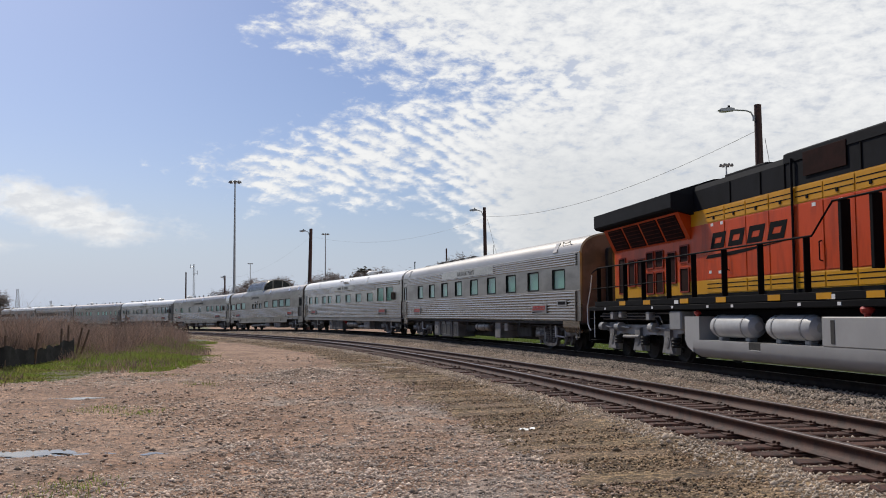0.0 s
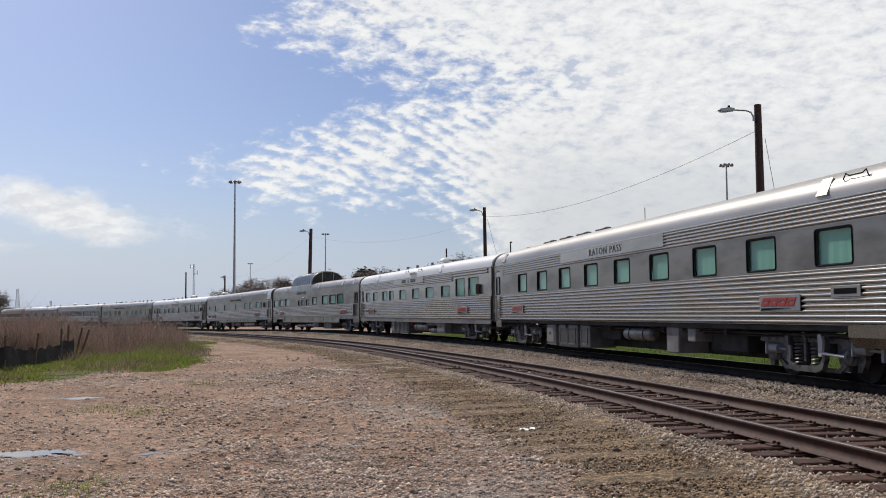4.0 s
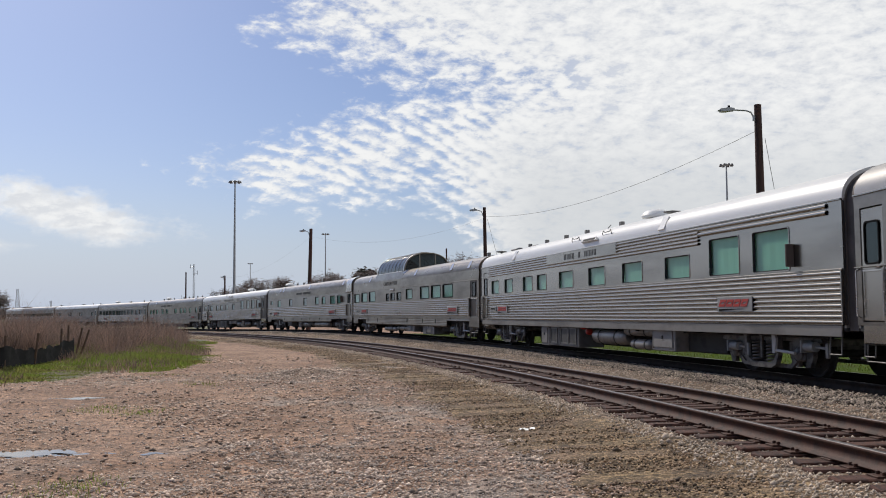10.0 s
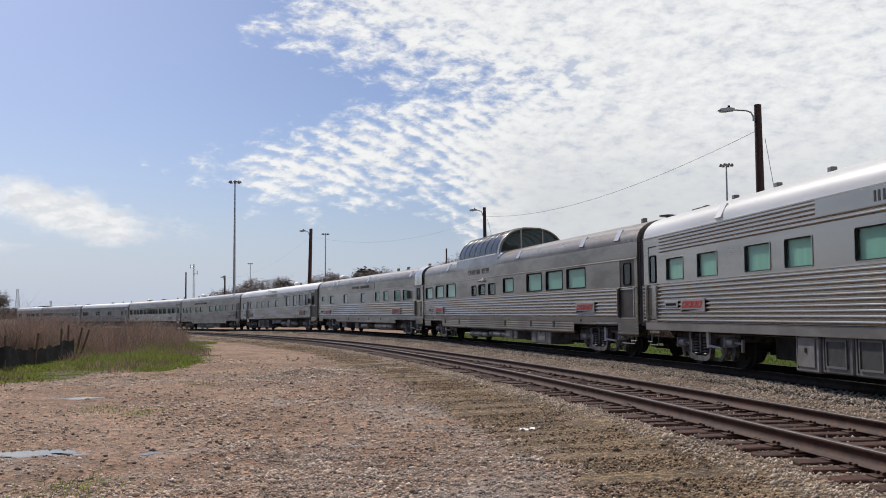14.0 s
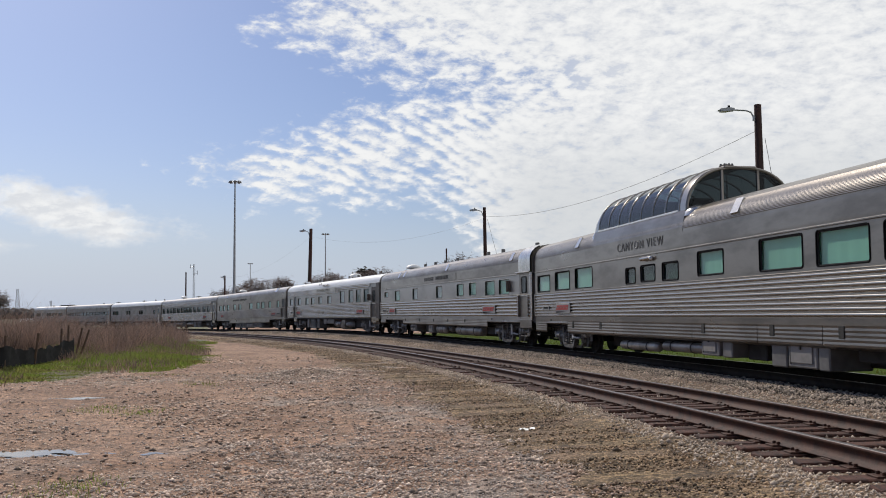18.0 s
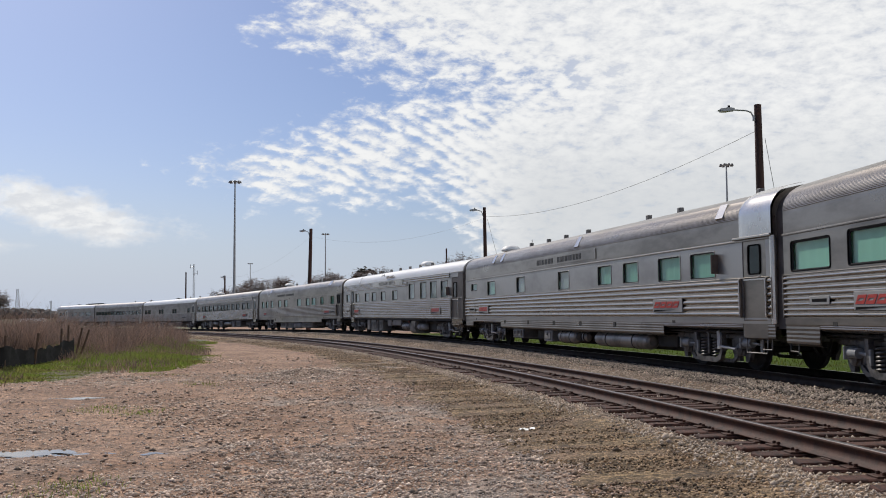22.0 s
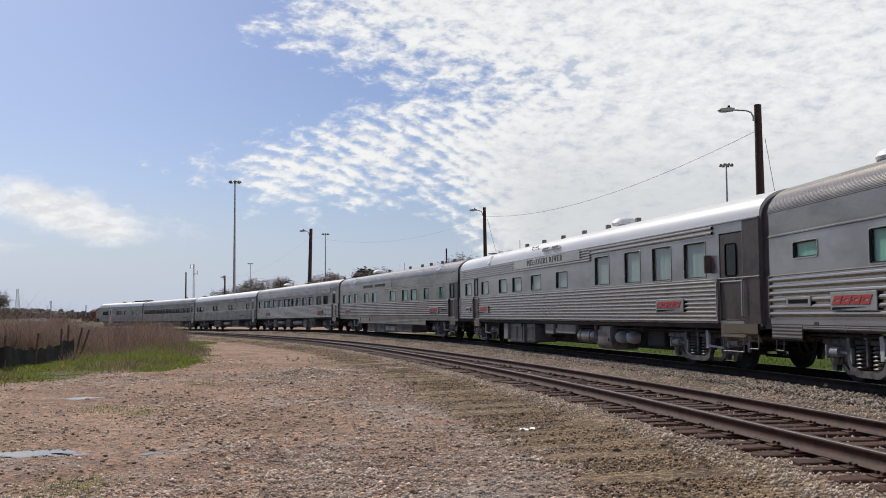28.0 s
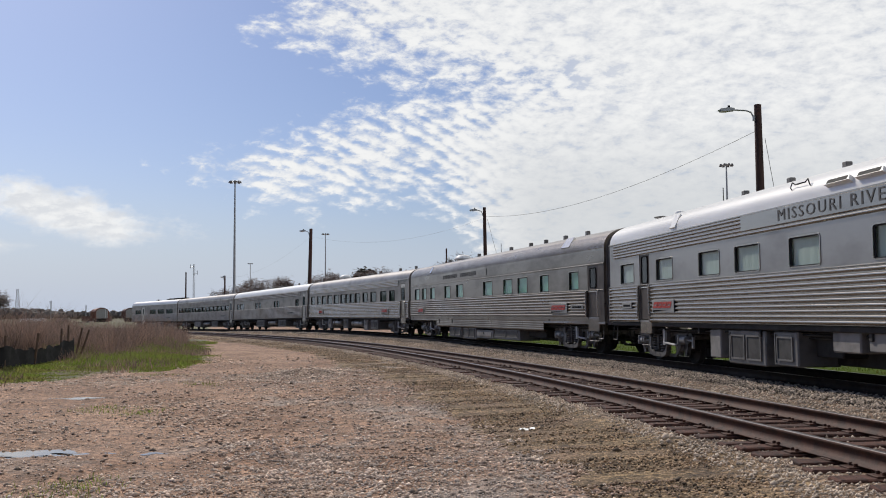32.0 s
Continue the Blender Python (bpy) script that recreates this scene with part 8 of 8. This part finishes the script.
def stones(name, P, size, mat, label, flat=0.6, seed=1):
    """Angular pebbles at the points P, each turned and chipped in its own way."""
    r = np.random.RandomState(seed)
    n = len(P)
    v = OCTA[None] * r.uniform(0.6, 1.25, (n, 6, 1)) + r.uniform(-0.25, 0.25, (n, 6, 3))
    v = v * size[:, None, None] * np.array([1, 0.8, flat])
    a = r.uniform(0, 6.283, n)
    c, s = np.cos(a)[:, None], np.sin(a)[:, None]
    x, y = v[..., 0] * c - v[..., 1] * s, v[..., 0] * s + v[..., 1] * c
    v = np.stack([x, y, v[..., 2]], -1) + P[:, None, :]
    f = OCTA_F[None] + (np.arange(n) * 6)[:, None, None]
    tagged(new(name, quick(name, v.reshape(-1, 3), f.reshape(-1, 3), mat)), label, "gravel", kind="stuff")


def grass_edge(x, y):
    """Metres past the ragged edge of the lot."""
    return np.minimum(np.minimum(-9.0, -0.245 * y) - x, 0.25 * (y - 22.3 - 4.5 * np.maximum(x + 10.5, 0)))


def in_grass(x, y):
    return grass_edge(x, y) > 0.4


def off_siding(x, y):
    """Metres towards the camera from the siding's centre line, roughly."""
    S = np.arange(-45, 120, 1.0)
    sx, sy, p = siding_at(S)
    d2 = (x[:, None] - sx[None]) ** 2 + (y[:, None] - sy[None]) ** 2
    i = d2.argmin(1)
    return -(x - sx[i]) * np.sin(p[i]) + (y - sy[i]) * np.cos(p[i])


CHIP = material("stone_chip", (0.50, 0.435, 0.385), 0.85, 0.0, 0.2, 2.0, 0.15, 40, rand=0.5, world_space=True)
RIDGE = material("pale_ridge_stone", (0.66, 0.53, 0.43), 0.85, 0.0, 0.2, 2.0, 0.15, 40, rand=0.4, world_space=True)


def scatter_lot():
    r = np.random.RandomState(11)
    n = 150000
    y = 7.0 * (40 / 7.0) ** r.uniform(0, 1, n)
    x = y * r.uniform(-0.52, 0.52, n)
    off = off_siding(x, y)
    keep = (~in_grass(x, y)) & (off > 3.0)
    # thick and thin patches
    patch = np.sin(x * 0.9 + 1.3 * np.sin(y * 0.35)) * np.sin(y * 0.55 + x * 0.3) + 0.5 * np.sin(x * 2.3 + y * 1.1)
    keep &= r.uniform(0, 1, n) < np.clip(0.58 + 0.4 * patch + np.clip((x + 2.0) * 0.09, -0.5, 0.35), 0.10, 1)
    for px, py, rx, ry in ((-7.6, 19.5, 0.8, 0.5), (-4.9, 11.75, 0.95, 0.3)):
        keep &= ((x - px) / rx) ** 2 + ((y - py) / ry) ** 2 > 1
    x, y = x[keep], y[keep]
    m = len(x)
    size = np.minimum(np.exp(r.normal(-4.40, 0.62, m)), 0.046) * (1 + np.clip((y - 10) * 0.03, 0, 1.2))
    P = np.stack([x, y, ground_height(x, y) + size * 0.16], -1)
    stones("loose_gravel", P, size, STONE_DIRT, "loose brownish gravel strewn over the dirt lot", 0.55, 12)
    # small bright chips
    k = 80000
    yy = 7.0 * (34 / 7.0) ** r.uniform(0, 1, k)
    xx = yy * r.uniform(-0.5, 0.5, k)
    thick = 0.5 + 0.35 * np.sin(xx * 0.7 + 1.1 * np.sin(yy * 0.4)) * np.sin(yy * 0.5) + 0.05 * xx
    ok = (~in_grass(xx, yy)) & (off_siding(xx, yy) > 3.0) & (r.uniform(0, 1, k) < np.clip(thick + np.clip((xx + 2.0) * 0.06, -0.35, 0.3), 0.06, 1))
    xx, yy = xx[ok], yy[ok]
    size = np.exp(r.normal(-4.65, 0.45, len(xx))) * (1 + np.clip((yy - 10) * 0.03, 0, 0.8))
    stones("stone_chips", np.stack([xx, yy, ground_height(xx, yy) + size * 0.25], -1), size, CHIP, "bright stone chips scattered over the lot", 0.5, 15)
    # the ridge of larger pale stone
    k = 6500
    x, y = np.concatenate([r.normal(-2.2, 2.1, k), r.normal(-7.8, 1.8, k // 2)]), np.concatenate([r.normal(25.6, 1.2, k), r.normal(23.6, 0.7, k // 2)])
    size = r.uniform(0.014, 0.038, len(x))
    stones("stone_ridge", np.stack([x, y, ground_height(x, y) + size * 0.05], -1), size, RIDGE, "low ridge of larger pale stones", 0.22, 13)
    k = 1500
    x, y = r.normal(-3.7, 0.6, k), r.normal(25.6, 0.55, k)
    size = r.uniform(0.018, 0.05, k)
    lift = 0.10 * np.exp(-((x + 3.7) / 0.7) ** 2 - ((y - 25.6) / 0.6) ** 2) * r.uniform(0, 1, k)
    stones("stone_heap", np.stack([x, y, ground_height(x, y) + size * 0.1 + lift], -1), size, RIDGE, "low heap of pale broken stone", 0.5, 16)
    k = 24
    y = 7.5 * (30 / 7.5) ** r.uniform(0, 1, k)
    x = y * r.uniform(-0.5, 0.25, k)
    size = r.uniform(0.025, 0.05, k)
    stones("dark_stones", np.stack([x, y, ground_height(x, y) + size * 0.2], -1), size, BOXGREY, "scattered dark lumps of stone", 0.6, 14)


def scatter_ballast():
    r = np.random.RandomState(21)
    n = 270000
    s = -36 + 110 * r.uniform(0, 1, n) ** 2.4
    so, zs, zm = siding_off(s), siding_z(s), line_z(s)
    q = r.uniform(0, 1, n)
    off = so + 3.7 - q * (so + 3.7 - 1.0)
    # height of the bed under each stone
    gx, gy, _ = line_at(s, so + 3.0)
    low = ground_height(gx, gy)
    z = np.interp(off - so, [1.45, 1.95, 3.3, 4.2], [0, 1, 2, 3])
    mid2 = low * 0.55 + (zs - 0.232) * 0.45
    z = np.where(z <= 1, (zs - 0.232) * (1 - z) + mid2 * z, np.where(z <= 2, mid2 * (2 - z) + (low + 0.012) * (z - 1), low + 0.012 - 0.172 * (z - 2)))
    between = off < so - 1.6
    mid = (so - 1.6 + 2.1) / 2
    zmid = (zs + zm) / 2 - 0.27
    zb = np.where(off > mid, zs - 0.235 + (zmid - zs + 0.235) * np.clip((so - 1.6 - off) / (so - 1.6 - mid), 0, 1), zmid + (zm - 0.215 - zmid) * np.clip((mid - off) / (mid - 2.15), 0, 1))
    z = np.where(between, zb, z)
    z = np.where(off < 2.15, np.interp(off, [1.0, 2.0, 2.25], [-0.166, -0.195, -0.24]) + zm, z)
    inside = np.abs(off - so) < 1.40
    z = np.where(inside, zs - 0.222, z)
    clear = np.abs(np.abs(off - so) - 0.7525) > 0.10
    x, y, _ = line_at(s, off)
    size = np.exp(r.normal(-3.95, 0.30, n))
    size = np.where(inside, size * 0.75, size)
    P = np.stack([x, y, z + size * 0.25], -1)
    dirty = off > so + 1.68 + 0.10 * np.sin(s * 0.7) + r.normal(0, 0.12, n)
    stones("ballast_stones", P[clear & (off <= so + 1.9) & ~dirty], size[clear & (off <= so + 1.9) & ~dirty], STONE, "pale crushed ballast stones along the tracks", 0.8, 22)
    pale = dirty & (r.uniform(0, 1, n) < np.clip((off - so - 2.5) * 0.38, 0.05, 0.45))
    stones("bank_gravel", P[pale], size[pale] * 0.72, STONE_DIRT, "pale gravel strewn over the brown bank", 0.4, 24)
    dirty = dirty & ~pale
    stones("soiled_ballast", P[clear & dirty], size[clear & dirty] * 0.85, STONE_BANK, "brown soiled ballast stones on the bank", 0.7, 23)


def blades(name, P, h, w, lean, mat, label, category, seed=1):
    """Upright tapering leaves: two triangles to a blade, bent over at the tip."""
    r = np.random.RandomState(seed)
    n = len(P)
    a = r.uniform(0, 6.283, n)
    d = np.stack([np.cos(a), np.sin(a), np.zeros(n)], -1)
    b = r.uniform(0, 6.283, n)
    tip = np.stack([np.cos(b), np.sin(b), np.zeros(n)], -1) * (h * lean * r.uniform(0.2, 1, n))[:, None]
    up = np.zeros((n, 3))
    up[:, 2] = h
    v0, v1 = P - d * w[:, None], P + d * w[:, None]
    m0, m1 = P + up * 0.55 + tip * 0.3 - d * w[:, None] * 0.7, P + up * 0.55 + tip * 0.3 + d * w[:, None] * 0.7
    t = P + up + tip
    V = np.stack([v0, v1, m1, m0, t], 1).reshape(-1, 3)
    i = (np.arange(n) * 5)[:, None]
    F = np.concatenate([i + np.array([[0, 1, 2]]), i + np.array([[0, 2, 3]]), i + np.array([[3, 2, 4]])])
    tagged(new(name, quick(name, V, F, mat)), label, category, kind="stuff")


VBLADE = leafy("verge_blade", (0.10, 0.14, 0.022), (0.12, 0.115, 0.035), 0.45)


def scatter_green():
    r = np.random.RandomState(31)
    n = 170000
    y = 21.0 * (75 / 21.0) ** r.uniform(0, 1, n)
    x = np.minimum(-9.0, -0.245 * y) + 0.5 - np.abs(r.normal(0, 1, n)) * (3.0 + y * 0.10)
    edge = grass_edge(x, y) + 0.6 * np.sin(x * 1.1 + y * 0.37) + 0.4 * np.sin(y * 1.3) - 0.35 * np.clip((y - 34) / 10, 0, 2)
    keep = (edge > r.uniform(-0.35, 0.7, n)) & (edge < 16)
    clump = np.sin(x * 1.7 + np.sin(y * 0.6) * 2) * np.sin(y * 0.8 + x * 0.4)
    keep &= r.uniform(0, 1, n) < np.clip(0.75 + 0.5 * clump, 0.1, 1)
    x, y = x[keep], y[keep]
    m = len(x)
    h = r.uniform(0.06, 0.22, m) * (1 + 0.5 * np.sin(x * 0.9 + y * 0.5)) * np.where(y < 34, 0.7, 1.0) * np.clip(edge[keep] / 2.0, 0.4, 1)
    w = r.uniform(0.008, 0.016, m) * (1 + y / 40)
    blades("green_grass", np.stack([x, y, ground_height(x, y) - 0.01], -1), h, w, 0.6, BLADE, "patch of fresh green spring grass", "grass", 32)
    k = 9000
    yy = 21.0 * (60 / 21.0) ** r.uniform(0, 1, k)
    xx = np.minimum(-9.0, -0.245 * yy) - np.abs(r.normal(0, 1, k)) * (2.0 + yy * 0.1)
    ok = (grass_edge(xx, yy) > r.uniform(-0.5, 0.8, k)) & (np.sin(xx * 0.8 + yy * 0.5) + 0.6 * np.sin(xx * 2.1 - yy) > 0.1)
    xx, yy = xx[ok], yy[ok]
    m = len(xx)
    blades("faded_grass", np.stack([xx, yy, ground_height(xx, yy) - 0.01], -1), r.uniform(0.08, 0.3, m), r.uniform(0.005, 0.011, m) * (1 + yy / 50), 0.7, DRY, "faded brown stems among the green grass", "grass", 36)
    # tall dry stalks further back
    n = 90000
    y = 33 * (95 / 33) ** r.uniform(0, 1, n)
    x = -y * r.uniform(0.27, 0.56, n)
    far = off_siding(x[:], y[:])
    keep = (far > 3.5) & (x < -0.262 * y - r.exponential(1.4, n)) & (y > 39 + 3 * np.sin(x * 0.7) + 2 * np.sin(x * 1.9)) & (x < -13.2 - (y < 48) * (48 - y) * 0.16)
    clump = np.sin(x * 0.55 + 1.7 * np.sin(y * 0.21)) * np.sin(y * 0.33 + x * 0.15) + 0.4 * np.sin(x * 1.4 + y)
    keep &= r.uniform(0, 1, n) < np.clip(0.22 + 0.85 * clump, 0.02, 1)
    x, y, cl = x[keep], y[keep], clump[keep]
    m = len(x)
    back = np.clip((-x / y - 0.36) * 8, 0, 1)
    h = (r.uniform(0.25, 0.75, m) + r.uniform(0, 1, m) ** 2 * np.clip(0.35 + 0.75 * cl, 0.1, 1.1)) * (1 + 0.35 * back) * (1.34 + np.clip((y - 45) / 60, 0, 0.30))
    w = r.uniform(0.004, 0.009, m) * (1 + y / 60)
    h = h * np.clip((-0.25 * y - x) / 3.0, 0.3, 1)
    blades("dry_stalks", np.stack([x, y, ground_height(x, y) - 0.02], -1), h, w, 1.1, DRY, "tall reddish-brown dry weeds beside the track", "weeds", 33)
    # rank green growth in front of the stalks
    n = 95000
    y = 30 * (72 / 30) ** r.uniform(0, 1, n)
    x = np.minimum(-9.6, -0.245 * y) + r.normal(0, 0.3, n) - r.exponential(1, n) * (1.8 + 0.06 * y)
    cl = np.sin(x * 1.3 + 1.4 * np.sin(y * 0.5)) * np.sin(y * 0.7 + x * 0.3)
    ok = r.uniform(0, 1, n) < np.clip(0.35 + 0.7 * cl, 0.03, 1)
    x, y, cl = x[ok], y[ok], cl[ok]
    m = len(x)
    h = r.uniform(0.10, 0.45, m) * np.clip(grass_edge(x, y) / 4, 0.12, 1) * (0.8 + 0.7 * np.clip(cl, -0.5, 1)) * np.clip(0.35 + (y - 30) / 14, 0.35, 1.25)
    blades("rank_grass", np.stack([x, y, ground_height(x, y) - 0.02], -1), h, r.uniform(0.005, 0.010, m) * (1 + y / 60), 0.8, BLADE, "taller tufts of rank green grass", "grass", 37)
    n = 22000
    y = 35 * (75 / 35) ** r.uniform(0, 1, n)
    x = np.minimum(-9.8, -0.25 * y) - r.exponential(1, n) * (1.8 + 0.07 * y)
    ok = np.sin(x * 0.9 + 2 * np.sin(y * 0.37)) + 0.7 * np.sin(y * 0.9 - x * 0.6) > r.uniform(-0.5, 1.4, n)
    x, y = x[ok], y[ok]
    m = len(x)
    h = r.uniform(0.15, 0.75, m) * np.clip(grass_edge(x, y) / 4, 0.15, 1) * np.clip(0.4 + (y - 30) / 14, 0.4, 1.2)
    blades("faded_stems", np.stack([x, y, ground_height(x, y) - 0.02], -1), h, r.uniform(0.003, 0.007, m) * (1 + y / 60), 0.8, DRY, "reddish dead stems among the rank grass", "weeds", 38)
    # green strip behind the train
    n = 9000
    s = r.uniform(-24, 45, n)
    off = -3.7 - np.abs(r.normal(0, 3.5, n))
    x, y, _ = line_at(s, off)
    blades("verge_grass", np.stack([x, y, np.full(n, -0.32)], -1), r.uniform(0.05, 0.16, n), r.uniform(0.01, 0.02, n), 0.6, VBLADE, "bright grass beyond the running line", "grass", 34)
    # sparse tufts on the lot
    n = 900
    c = [(-5.9, 16.6), (-5.2, 16.2), (-5.6, 22.0), (-7.4, 25.3), (-3.6, 9.2)]
    k = r.randint(0, len(c), n)
    x = np.array([c[i][0] for i in k]) + r.normal(0, 0.28, n)
    y = np.array([c[i][1] for i in k]) + r.normal(0, 0.35, n)
    blades("weed_tuft", np.stack([x, y, ground_height(x, y) - 0.005], -1), r.uniform(0.03, 0.09, n), r.uniform(0.003, 0.006, n), 0.9, BLADE, "thin tufts of weeds in the gravel", "weeds", 35)


scatter_lot()
scatter_ballast()
scatter_green()


# ---------------------------------------------------------------- movement
def pose_between(sa, sb, mid):
    """Pose of a rigid vehicle whose trucks stand at sa (front) and sb (rear)."""
    xa, ya, _ = line_at(sa)
    xb, yb, _ = line_at(sb)
    za, zb = float(line_z(sa)), float(line_z(sb))
    p0, p1 = Vector((float(xb), float(yb), zb)), Vector((float(xa), float(ya), za))
    d = (p1 - p0).normalized()
    left = Vector((0, 0, 1)).cross(d).normalized()
    up = d.cross(left)
    c = (p0 + p1) / 2
    return Matrix(((d.x, left.x, up.x, c.x), (d.y, left.y, up.y, c.y), (d.z, left.z, up.z, c.z), (0, 0, 0, 1)))


def motions():
    times = [i * 0.5 for i in range(65)]
    for car, s0, s1, tu in TRAIN:
        walk(car, [(t, pose_between(s0 + tu - travelled(t), s1 - tu - travelled(t), 0)) for t in times])
    spin = [i * 0.16 for i in range(200)] + [32.0]
    for wheel, radius in SPINNING:
        at = wheel.matrix_basis.translation.copy()
        turn0 = (hash_angle(at.x + at.y))
        walk(wheel, [(t, Matrix.Translation(at) @ Matrix.Rotation(turn0 + travelled(t) / radius, 4, "Y")) for t in spin])


def hash_angle(v):
    return (v * 12.9898) % 6.283


motions()
